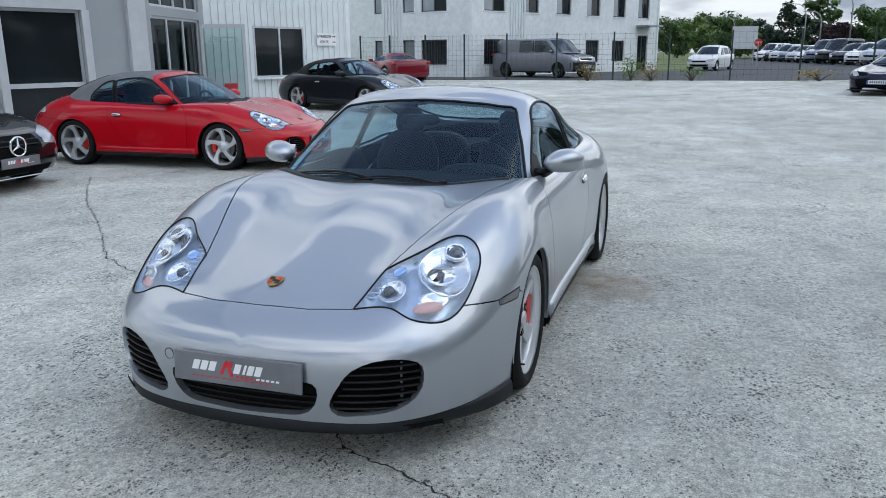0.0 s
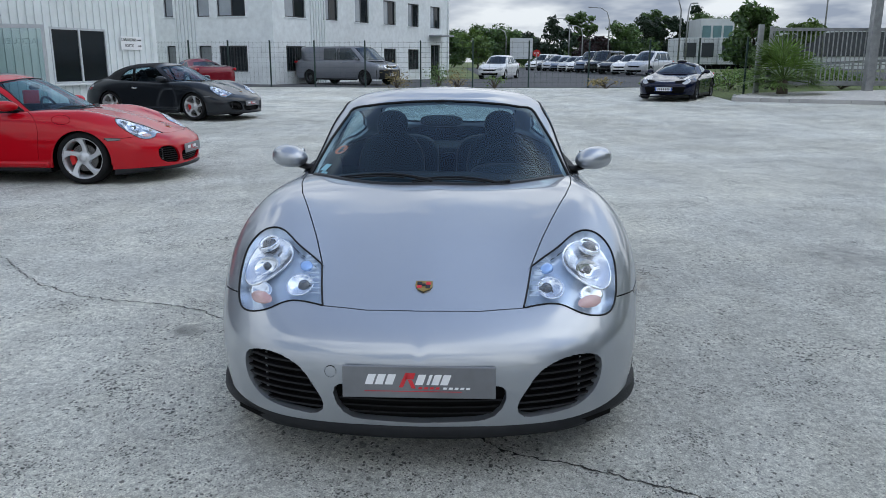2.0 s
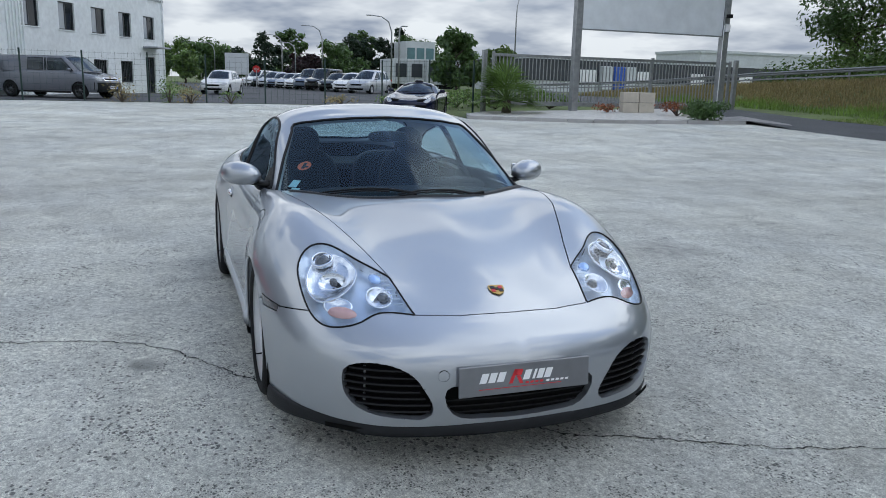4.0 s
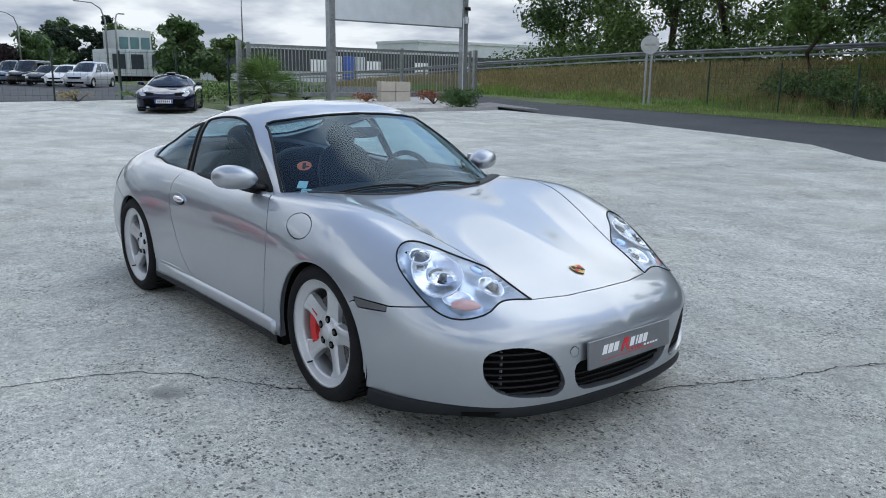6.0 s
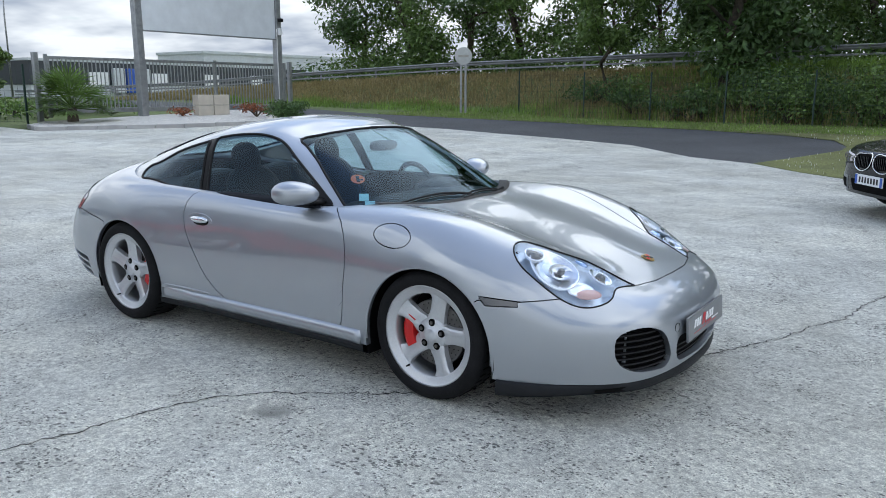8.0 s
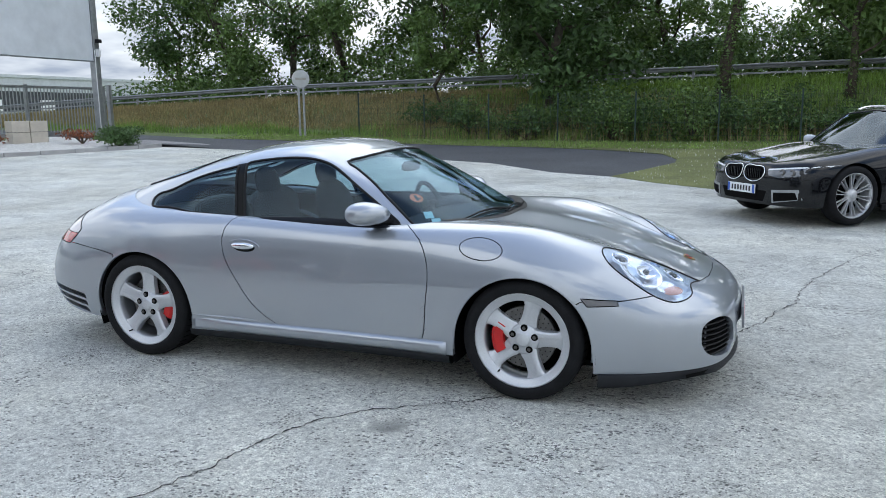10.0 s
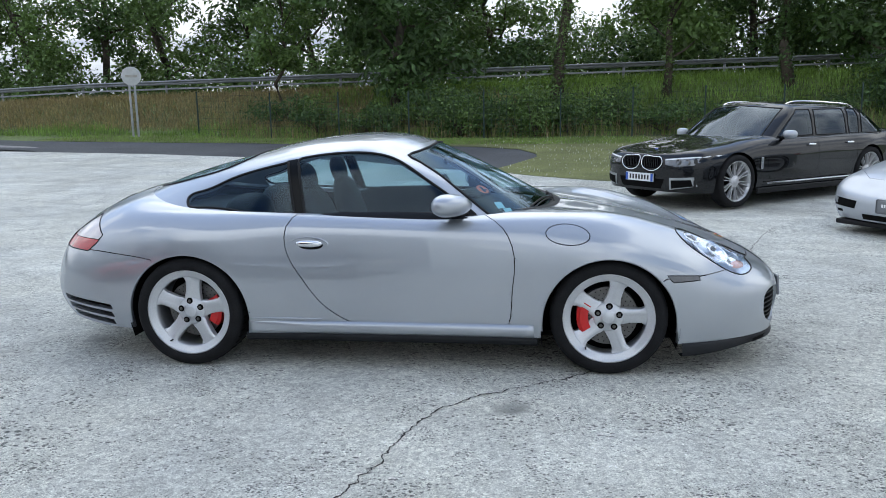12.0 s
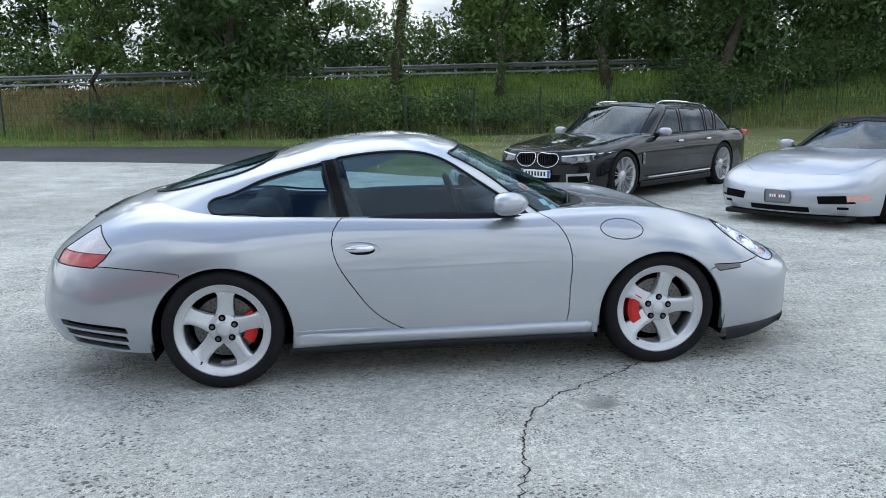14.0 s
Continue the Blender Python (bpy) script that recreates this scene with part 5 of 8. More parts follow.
part("wall", box((d.length, 14, 8.0), (0, 0, 4.0), rot), FARWHITE, ob)
part("roof", box((d.length + .4, 14.4, .5), (0, 0, 8.2), rot), FARWHITE, ob)
# glazed block, stacked trailers and boards left of the gate
ob = thing("glazed_block", "small pale block with teal glazing", "building")
x, y = far_point(986, 115)
part("wall", box((6, 4.4, 7.0), (x, y, 3.5)), FARWHITE, ob)
for k in range(3):
    part("window", box((.1, 1.1, 1.6), (x + 3.05, y - 1.4 + 1.4 * k, 5.3)), FARGLASS, ob)
for k, px in enumerate((948, 975, 1006, 1034)):
    x, y = far_point(px, 80)
    ob = thing("trailer", "parked box trailer with printed side", "trailer", Matrix.Translation((x, y, .5)))
    part("box_body", box((5, 1.7 + .2 * (k % 2), 2.4), (0, 0, 1.9), bevel=.04), FARWHITE, ob)
    part("side_print", box((.05, 1.1, 1.3), (2.53, 0, 2.0)), FARDARK, ob)
    part("chassis", box((4.6, 1.5, .7), (0, 0, .35)), VOID, ob)
x, y = far_point(683, 75)
ob = thing("white_board", "back of a white roadside board", "board")
part("board", box((.1, 2.1, 1.9), (x, y, 2.6)), FARWHITE, ob)
for s in (-1, 1):
    part("leg", box((.1, .1, 1.8), (x, y + .8 * s, .8)), STEEL, ob)
x, y = far_point(712, 62)
ob = thing("stop_sign", "red octagonal stop sign on a post", "sign")
part("plate", transformed(lathe([(0, 0), (.29, 0), (.29, .03), (0, .03)], 8), Matrix.Translation((x, y, 2.05)) @ Matrix.Rotation(-math.pi / 2, 4, "Z")), REDSIGN, ob)
text_on(ob, "STOP", Matrix.Translation((x + .045, y, 2.05)) @ Matrix.Rotation(math.pi / 2, 4, "Z") @ Matrix.Rotation(math.pi / 2, 4, "X"), .17, WHITEINK)
part("post", box((.07, .07, 2.0), (x, y, 1.0)), STEEL, ob)


def street_lamp(px, dist, h, arm):
    x, y = far_point(px, dist)
    ob = thing("street_lamp", "grey curved street lamp", "street lamp", Matrix.Translation((x, y, .2)))
    b = bmesh.new()
    tube_path(b, [(0, 0, 0), (0, 0, h * .8), (0, arm * .15, h * .93), (0, arm * .5, h * .99), (0, arm, h)], [.10, .07, .06, .05, .04], 8)
    shade(part("pole", b, STEEL, ob))
    part("lamp_head", box((.2, .5, .1), (0, arm + math.copysign(.2, arm), h), bevel=.03), STEEL, ob)


for px, dist, h, arm in ((652, 120, 7, -1.6), (760, 100, 7.5, -1.6), (782, 100, 6.5, -1.5), (826, 90, 8.2, -1.9), (942, 75, 8.4, -2.0), (954, 70, 7, .3), (1163, 80, 11.5, .4)):
    street_lamp(px, dist, h * .85, arm)
for k, (px, dist, h, r, lf, nm) in enumerate(((642, 125, 8.6, 4.6, LEAF_DARK, "r"), (603, 115, 8, 2.0, LEAF_MID, "r"), (660, 140, 8, 4, LEAF_MID, "r"), (728, 118, 9.2, 3.2, CONIFER, "c"), (776, 122, 12, 2.2, LEAF_DARK, "r"), (800, 110, 6, 2.6, PURPLE, "r"), (857, 112, 8.0, 3.4, LEAF_DARK, "r"), (880, 125, 10, 4, CONIFER, "c"), (897, 128, 12.6, 2.4, LEAF_DARK, "r"), (926, 120, 10.5, 2.4, CONIFER, "c"), (968, 125, 11.5, 2.6, CONIFER, "c"), (1000, 120, 10, 3.5, LEAF_DARK, "r"), (1058, 72, 8.2, 2.3, LEAF_DARK, "r"), (1118, 78, 6.4, 1.8, LEAF_LIGHT, "r"), (1455, 170, 9, 4, LEAF_DARK, "r"), (1090, 130, 8, 4, LEAF_DARK, "r"), (560, 150, 9, 5, LEAF_DARK, "r"))):
    x, y = far_point(px, dist)
    tree("far_tree", "distant conifer beyond the car park" if nm == "c" else "distant leafy tree beyond the car park", x, y, h * .74, r * .82, 500 + k, lf, trunk_r=.18, bare=.12, per=48 if r > 3 else 90, size=.30, base=.2)
for k in range(9):
    x, y = far_point(690 + 52 * k, 135 + 6 * (k % 3))
    shrub("far_hedge", "far dark hedge beyond the car park", x, y, 3.2, 4.5, 560 + k, LEAF_DARK, .4, 22, "hedge")
for k in range(7):
    x, y = far_point(1010 + 34 * k, 31 + 1.5 * (k % 3))
    shrub("fence_hedge", "rough green hedge plants behind the fence", x, y, .8, 1.3, 580 + k, LEAF_MID, .08, 120, "hedge")
# ---------------------------------------------------------------- the sports coupe and its sisters
# rails from the tail's middle to the nose's middle, one side (x, y, z)
BODY_RAILS = [
    [(-2.15, 0, .24), (-2.11, .45, .24), (-1.96, .71, .235), (-1.60, .835, .20), (-1.175, .875, .20), (-.75, .868, .20), (-.2, .862, .20), (.35, .86, .20), (.80, .866, .20), (1.175, .88, .20), (1.5, .855, .18), (1.81, .762, .19), (2.06, .537, .190), (2.135, .28, .190), (2.155, 0, .190)],
    [(-2.21, 0, .36), (-2.165, .46, .36), (-2.01, .735, .35), (-1.60, .866, .33), (-1.175, .915, .33), (-.75, .885, .30), (-.2, .868, .285), (.35, .864, .285), (.80, .874, .29), (1.175, .897, .31), (1.5, .868, .31), (1.825, .771, .31), (2.08, .537, .31), (2.155, .28, .31), (2.175, 0, .31)],
    [(-2.205, 0, .52), (-2.155, .46, .52), (-2.00, .735, .52), (-1.60, .868, .50), (-1.175, .915, .55), (-.75, .885, .50), (-.2, .866, .47), (.35, .862, .47), (.80, .873, .48), (1.175, .898, .55), (1.5, .868, .48), (1.82, .768, .45), (2.075, .537, .435), (2.15, .28, .43), (2.17, 0, .43)],
    [(-2.14, 0, .68), (-2.09, .44, .68), (-1.94, .70, .68), (-1.59, .838, .69), (-1.175, .885, .735), (-.75, .862, .70), (-.2, .848, .67), (.35, .845, .67), (.80, .852, .68), (1.175, .862, .705), (1.49, .836, .625), (1.77, .748, .54), (2.02, .530, .512), (2.10, .28, .507), (2.12, 0, .507)],
    [(-1.98, 0, .80), (-1.95, .41, .80), (-1.83, .615, .81), (-1.56, .748, .842), (-1.175, .785, .862), (-.75, .785, .848), (-.2, .79, .825), (.35, .785, .815), (.80, .755, .838), (1.175, .710, .846), (1.45, .665, .785), (1.69, .627, .695), (1.915, .48, .585), (2.00, .26, .565), (2.03, 0, .56)],
    [(-1.98, 0, .80), (-1.935, .25, .828), (-1.79, .40, .882), (-1.53, .50, .935), (-1.16, .50, .90), (-.75, .50, .875), (-.2, .50, .855), (.35, .50, .85), (.80, .48, .855), (1.175, .45, .815), (1.45, .42, .755), (1.69, .38, .678), (1.90, .27, .602), (1.99, .14, .574), (2.03, 0, .56)],
    [(-1.98, 0, .80), (-1.93, 0, .838), (-1.77, 0, .918), (-1.52, 0, .985), (-1.16, 0, .94), (-.75, 0, .88), (-.2, 0, .86), (.35, 0, .86), (.80, 0, .860), (1.175, 0, .818), (1.45, 0, .758), (1.69, 0, .69), (1.895, 0, .618), (1.985, 0, .580), (2.03, 0, .56)],
]
CABIN_RAILS = [
    [(-1.665, 0, .942), (-1.640, .28, .940), (-1.55, .49, .922), (-1.29, .705, .862), (-.82, .765, .832), (-.3, .752, .806), (.2, .744, .795), (.50, .728, .793), (.645, .676, .802), (.805, .42, .825), (.875, .21, .833), (.895, 0, .835)],
    [(-1.275, 0, 1.077), (-1.265, .28, 1.073), (-1.20, .485, 1.043), (-1.05, .618, 1.000), (-.74, .672, 1.0), (-.28, .677, .998), (.09, .668, .990), (.25, .652, .985), (.345, .612, .988), (.462, .385, 1.023), (.508, .20, 1.034), (.524, 0, 1.037)],
    [(-.87, 0, 1.185), (-.865, .25, 1.18), (-.83, .43, 1.162), (-.74, .53, 1.152), (-.58, .567, 1.162), (-.27, .582, 1.182), (-.10, .575, 1.178), (-.035, .558, 1.172), (-.005, .53, 1.175), (.085, .34, 1.207), (.115, .18, 1.218), (.125, 0, 1.222)],
    [(-.85, 0, 1.192), (-.835, .16, 1.195), (-.78, .28, 1.20), (-.68, .34, 1.215), (-.52, .36, 1.238), (-.27, .37, 1.255), (-.12, .36, 1.250), (-.045, .34, 1.243), (-.01, .31, 1.238), (.08, .20, 1.225), (.112, .10, 1.223), (.125, 0, 1.223)],
    [(-.85, 0, 1.193), (-.82, 0, 1.202), (-.74, 0, 1.222), (-.63, 0, 1.243), (-.48, 0, 1.264), (-.26, 0, 1.279), (-.12, 0, 1.272), (-.045, 0, 1.262), (0, 0, 1.254), (.075, 0, 1.234), (.112, 0, 1.225), (.125, 0, 1.223)],
]
DOOR = [(.51, .845), (.59, .80), (.64, .73), (.668, .61), (.655, .45), (.625, .252), (.3, .255), (-.21, .262), (-.31, .31), (-.41, .39), (-.50, .51), (-.57, .62), (-.60, .74), (-.58, .82), (-.52, .87), (-.3, .90), (.2, .90)]
DLO_FRONT = [(.455, .845), (.29, .955), (.13, 1.062), (-.01, 1.145), (-.10, 1.172), (-.20, 1.183), (-.34, 1.18), (-.48, 1.166), (-.575, 1.150), (-.505, .848)]
DLO_REAR = [(-.635, 1.130), (-.81, 1.090), (-1.0, 1.030), (-1.16, .968), (-1.235, .930), (-1.225, .903), (-1.14, .885), (-.85, .862), (-.565, .850)]


def arch(cx, cz, r, low=-0.05, n=26):
    pts = [(cx + r * math.cos(a), cz + r * math.sin(a)) for a in np.linspace(0, math.pi, n)]
    return [(cx + r, low)] + pts + [(cx - r, low)]


def wheel(name, parent, x, y, side, radius=0.317, width=0.25, rim_r=0.243, spokes=5, material=None, twist=0.0, brake=True, detail=True, lean=0.0):
    """A road wheel: tyre, spoked rim, hub cap, nuts, disc and caliper. side -1: outer face to -y."""
    material = material or RIM
    w = thing_part(name, parent, Matrix.Translation((x, y, radius)) @ (pose(0, 0, 0, 0, 0, 180) if side > 0 else Matrix()))
    h = width / 2
    # tyre, outer face at -h
    prof = [(rim_r - .004, -h + .022), (rim_r + .008, -h + .008), (rim_r + .03, -h), (radius - .022, -h + .006), (radius - .006, -h + .022), (radius, -h + .045), (radius + .001, 0), (radius, h - .045), (radius - .008, h - .02), (rim_r + .02, h), (rim_r - .004, h - .02)]
    seg = 64 if detail else 32
    t = part("tyre", lathe(prof, seg), TYRE, w, smooth=True)
    if detail:
        bm = bmesh.new()
        for k in range(48):
            for s in (-1, 1):
                add_box(bm, (.006, .05, .004), (0, s * (h - .06) * .8, radius + .0005), Matrix.Rotation(2 * math.pi * (k + .25 * s) / 48, 4, "Y") @ Matrix.Rotation(0, 4, "Z"))
        tagged(part("tread", bm, VOID, t), kind="stuff")
    # rim barrel and lip
    lip = [(rim_r - .004, -h + .018), (rim_r + .003, -h + .014), (rim_r, -h + .022), (rim_r - .012, -h + .03), (rim_r - .02, -h + .06), (rim_r - .028, 0), (rim_r - .02, h - .02)]
    broad = spokes == 5 and abs(twist) < .2         # five broad straight spokes running into a wide outer ring
    if broad:
        ri = rim_r * .83
        lip = [(rim_r - .004, -h + .018), (rim_r + .003, -h + .013), (rim_r - .003, -h + .019), (rim_r - .010, -h + .025), (ri + .008, -h + .033), (ri + .002, -h + .037), (ri, -h + .045), (ri, -h + .085), (rim_r - .028, -h + .10), (rim_r - .02, h - .02)]
    rim = part("rim", lathe(lip, seg), material, w, smooth=True)
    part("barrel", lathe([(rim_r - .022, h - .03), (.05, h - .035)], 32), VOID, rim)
    # spokes: broad at the rim, sweeping in to the hub
    for k in range(spokes):
        bm = bmesh.new()
        a0 = 2 * math.pi * k / spokes + math.pi / 2 + lean - (.11 if spokes > 12 and k % 2 else 0)
        rows = []
        if broad:
            for i in range(11):
                f = i / 10
                r = .050 + (ri + .006 - .050) * f
                axis = Vector((math.cos(a0), 0, math.sin(a0))); tv = Vector((-math.sin(a0), 0, math.cos(a0)))
                half = .043 - .004 * math.sin(f * math.pi) + .030 * max(0, (f - .80) / .20) ** 2 + .020 * max(0, (.42 - f) / .42) ** 2
                half = min(half, r * .70)
                dep = -h + .052 - .016 * f + .004 * math.sin(f * math.pi)
                row = []
                for sd_, dd in ((-1, .045), (-.97, .016), (-.80, .0120), (-.30, .0075), (.12, .0030), (.24, .0), (.62, -.0010), (.80, .0015), (.97, .007), (1, .045)):
                    row.append(bm.verts.new(axis * r + tv * half * sd_ + Vector((0, dep + dd * (1 - .55 * max(0, (f - .8) / .2)), 0))))
                rows.append(row)
            for p, q in zip(rows, rows[1:]):
                for j in range(9):
                    bm.faces.new((p[j], q[j], q[j + 1], p[j + 1]))
            bmesh.ops.recalc_face_normals(bm, faces=bm.faces)
            sharp = {v: j for row in rows for j, v in enumerate(row)}
            for e in bm.edges:
                if sharp[e.verts[0]] == sharp[e.verts[1]] and sharp[e.verts[0]] in (1, 4, 8):
                    e.smooth = False
            part("spoke", bm, material, rim, smooth=True)
            continue
        ro = rim_r - .010
        for i in range(9):
            f = i / 8
            r = .045 + (ro - .045) * f
            ang = a0 + twist * (f ** 1.3)
            half = (.024 + .004 * f + .036 * f ** 5 + .016 * (1 - f) ** 3) * .95 if spokes == 5 else (.013 + .004 * f) * (.34 if spokes > 12 else 1)
            dep = -h + .052 - .026 * f + .006 * math.sin(f * math.pi)
            c = Vector((r * math.cos(ang), dep, r * math.sin(ang)))
            tv = Vector((-math.sin(ang), 0, math.cos(ang)))
            row = []
            for s, dd in ((-1, .032), (-.90, .0025), (-.55, .0), (0, .0015), (.55, .0), (.90, .0025), (1, .032)):
                row.append(bm.verts.new(c + tv * half * s + Vector((0, dd, 0))))
            rows.append(row)
        for p, q in zip(rows, rows[1:]):
            for j in range(6):
                bm.faces.new((p[j], q[j], q[j + 1], p[j + 1]))
        bmesh.ops.recalc_face_normals(bm, faces=bm.faces)
        crease = {rows[i][j] for i in range(9) for j in (1, 5)}
        for e in bm.edges:
            if e.verts[0] in crease and e.verts[1] in crease:
                e.smooth = False
        part("spoke", bm, material, rim, smooth=True)
    hub = part("hub", lathe([(.0, -h + .036), (.030, -h + .037), (.035, -h + .040), (.037, -h + .047), (.066, -h + .050), (.078, -h + .056), (.086, -h + .085)], 32), material, rim, smooth=True)
    if detail and spokes == 5:
        for k in range(5):
            a = 2 * math.pi * (k + (0 if broad else .5)) / 5 + math.pi / 2 + lean + .19
            c = Matrix.Translation((.059 * math.cos(a), -h + .049, .059 * math.sin(a)))
            # no hole is cut: a black disc carries the shade of the recess
            nut = part("nut_hole", transformed(lathe([(.0, -.0025), (.0165, -.0025), (.0185, .001), (.0185, .02)], 16), c), VOID, rim)
            part("nut_head", transformed(lathe([(.0, -.008), (.0085, -.008), (.0095, -.004), (.0095, .01)], 6), c), DISC, nut)
        part("valve", transformed(lathe([(0, -.02), (.004, -.02), (.005, .02)], 8), Matrix.Translation(((rim_r - .035) * math.cos(4.1), -h + .03, (rim_r - .035) * math.sin(4.1)))), BLACKPLASTIC, rim)
    if brake:
        d = part("brake_disc", lathe([(.07, -.025), (.158, -.025), (.160, -.02), (.160, .005), (.07, .005)], 48), DISC, w, "drilled steel brake disc")
        bm = bmesh.new()
        for k in range(30):
            for rr in (.10, .122, .144):
                a = 2 * math.pi * (k + rr * 20 % 1) / 30
                bmesh.ops.create_circle(bm, cap_ends=True, segments=6, radius=.0035, matrix=Matrix.Translation((rr * math.cos(a), -.0262, rr * math.sin(a))) @ Matrix.Rotation(math.pi / 2, 4, "X"))
        part("drilled_hole", bm, VOID, d)
        bm = bmesh.new()
        rows = []
        for i in range(9):
            a = radians(148 + 64 * i / 8) if x > 0 else radians(-32 + 64 * i / 8)
            if side > 0:
                a = math.pi - a
            row = []
            for r, yy in ((.105, -.03), (.108, -.062), (.150, -.066), (.168, -.055), (.168, .02), (.105, .02)):
                row.append(bm.verts.new((r * math.cos(a), yy, r * math.sin(a))))
            rows.append(row)
        for p, q in zip(rows, rows[1:]):
            for j in range(6):
                bm.faces.new((p[j], q[j], q[(j + 1) % 6], p[(j + 1) % 6]))
        bm.faces.new(rows[0]); bm.faces.new(rows[-1])
        bmesh.ops.recalc_face_normals(bm, faces=bm.faces)
        part("caliper", bm, CALIPER, w, "red brake caliper")
    return w


def thing_part(name, parent, m):
    """An empty part that holds sub-parts is a small hub mesh, so that it is a mesh of its own."""
    ob = part(name, lathe([(.0, -.02), (.05, -.02), (.05, .06), (.0, .06)], 12), BLACKPLASTIC, parent)
    ob.matrix_local = m
    return ob


def both(poly):
    return [(p[0], -p[1]) for p in poly]


def sports_car(name, label, m, body_paint, hero=True, soft_top=None, rim=None, twist=-.07):
    car = thing(name, label, "car", m)
    nu, nv = (300, 46) if hero else (180, 30)
    g = shell(BODY_RAILS, nu, nv)
    bm = skin_mesh(g)
    ref = Skin(g)
    right = lambda c: c.y < -.45
    left = lambda c: c.y > .45
    low = lambda c: c.z < .8
    # wheel arches
    for cx, r in ((1.165, .355), (-1.165, .36)):
        for side in (right, left):
            fs = cut_outline(bm, arch(cx, .285, r), (0, 2), side)
            bmesh.ops.delete(bm, geom=fs, context="FACES")
    # opening under the cabin
    cab = [(p[0], p[1] - .012) for p in CABIN_RAILS[0]]
    cab = smooth_line([p for p in cab[:]], 40).tolist()
    cab = cab + [(p[0], -p[1]) for p in reversed(cab[1:-1])]
    cab = [(x * .985, y) for x, y in cab]
    fs = cut_outline(bm, cab, (0, 1), lambda c: c.z > .74)
    bmesh.ops.delete(bm, geom=fs, context="FACES")
    pieces = []
    # hood
    fs = cut_outline(bm, HOOD, (0, 1), lambda c: c.z > .5)
    pieces.append(("hood", take(bm, fs)))
    # lamps
    lamps = []
    for s in (1, -1):
        fs = cut_outline(bm, [(x, y * s) for x, y in LAMP_FINE], (0, 1), lambda c: c.z > .42)
        lamps.append((s, take(bm, fs)))
    # doors
    for s, side in ((-1, right), (1, left)):
        fs = cut_outline(bm, smooth_line(DOOR[:15], 44).tolist() + DOOR[15:], (0, 2), lambda c, side=side: side(c) and c.z < .87)
        pieces.append(("door", take(bm, fs)))
        fs = cut_outline(bm, [(.945 + .115 * math.cos(a), .758 + .052 * math.sin(a) - .03 * math.cos(a) * .2) for a in np.linspace(0, 2 * math.pi, 25)[:-1]], (0, 2), lambda c, side=side: side(c) and c.z < .83)
        if s < 0:
            pieces.append(("fuel_flap", take(bm, fs)))
        # side repeater
        fs = cut_outline(bm, [(1.455, .553), (1.625, .545), (1.63, .522), (1.49, .515)], (0, 2), side)
        pieces.append(("side_marker", take(bm, fs)))
        fs = cut_outline(bm, [(-1.86, .80), (-1.80, .835), (-1.70, .735), (-1.735, .69), (-1.79, .645), (-2.02, .655), (-2.0, .71)], (0, 2), lambda c, s=s: c.y * s > .36 and c.z < .84)
        pieces.append(("tail_lamp", take(bm, fs)))
    # front openings
    for poly in (GRILLE, [(-y, z) for y, z in GRILLE], MOUTH_FINE):
        fs = cut_outline(bm, poly, (1, 2), lambda c: c.x > 1.7)
        bmesh.ops.delete(bm, geom=fs, context="FACES")
    # rear bumper slots
    if hero:
        for k in range(3):
            z0 = .375 - .047 * k
            fs = cut_outline(bm, [(-1.99 + .03 * k, z0 + .005), (-1.65, z0 - .035), (-1.64, z0 - .062), (-1.98 + .03 * k, z0 - .022)], (0, 2), right)
            bmesh.ops.delete(bm, geom=fs, context="FACES")
    # front and rear bumper skins part from the wings
    fs = cut_outline(bm, [(1.40, .50), (1.455, .535), (1.625, .542), (1.80, .562), (1.93, .60), (2.3, .66), (2.3, .1), (1.40, .1)], (0, 2), lambda c: c.x > 1.3 and c.z < .60)
    pieces.append(("front_bumper", take(bm, fs)))
    fs = cut_outline(bm, [(-1.36, .612), (-1.44, .625), (-1.72, .65), (-2.02, .662), (-2.3, .67), (-2.3, .1), (-1.36, .1)], (0, 2), lambda c: c.x < -1.3)
    pieces.append(("rear_bumper", take(bm, fs)))
    fold(bm, .03, .0026, ref)
    shade(part("body_shell", bm, body_paint, car), ref)
    for pname, pb in pieces:
        if not pb.faces:
            pb.free()
            continue
        material = {"side_marker": MARKER, "tail_lamp": REDLENS}.get(pname, body_paint)
        if pname == "tail_lamp":
            rim_line = ring_of([e for e in pb.edges if len(e.link_faces) == 1])
            lens = cut_outline(pb, [(-2.2, .722), (-1.6, .708), (-1.6, .9), (-2.2, .9)], (0, 2), None)
            up = take(pb, lens)
            ob = shade(part(pname, fold(pb, .03, .0026, ref), REDLENS, car, "red and clear tail lamp"), ref)
            if len(rim_line) > 8:
                seal = bmesh.new()
                ln = smooth_line(even_ring(rim_line, 50), 80, True)
                tube_path(seal, [tuple(q) for q in ln] + [tuple(ln[0])], .0035, 6)
                shade(part("lamp_seal", seal, RUBBER, ob))
            shade(part("clear_lens", fold(up, .03, .0015, ref), TAILCLEAR, ob), ref)
            continue
        fold(pb, .03, .0026, ref)
        ob = shade(part(pname, pb, material, car, "clear side marker lamp" if pname == "side_marker" else ""), ref)
    # dark liner behind the gaps
    gi = shell(BODY_RAILS, 100, 20)
    ctr = gi.mean(axis=(0, 1))
    gi[:, :, 1] *= .955
    gi[:, :, 0] *= .985
    gi[:, :, 2] = np.where(gi[:, :, 2] > .45, gi[:, :, 2] - .03, gi[:, :, 2])
    bi = skin_mesh(gi)
    for cx, r in ((1.165, .40), (-1.165, .40)):
        for side in (right, left):
            bmesh.ops.delete(bi, geom=cut_outline(bi, arch(cx, .285, r), (0, 2), side), context="FACES")
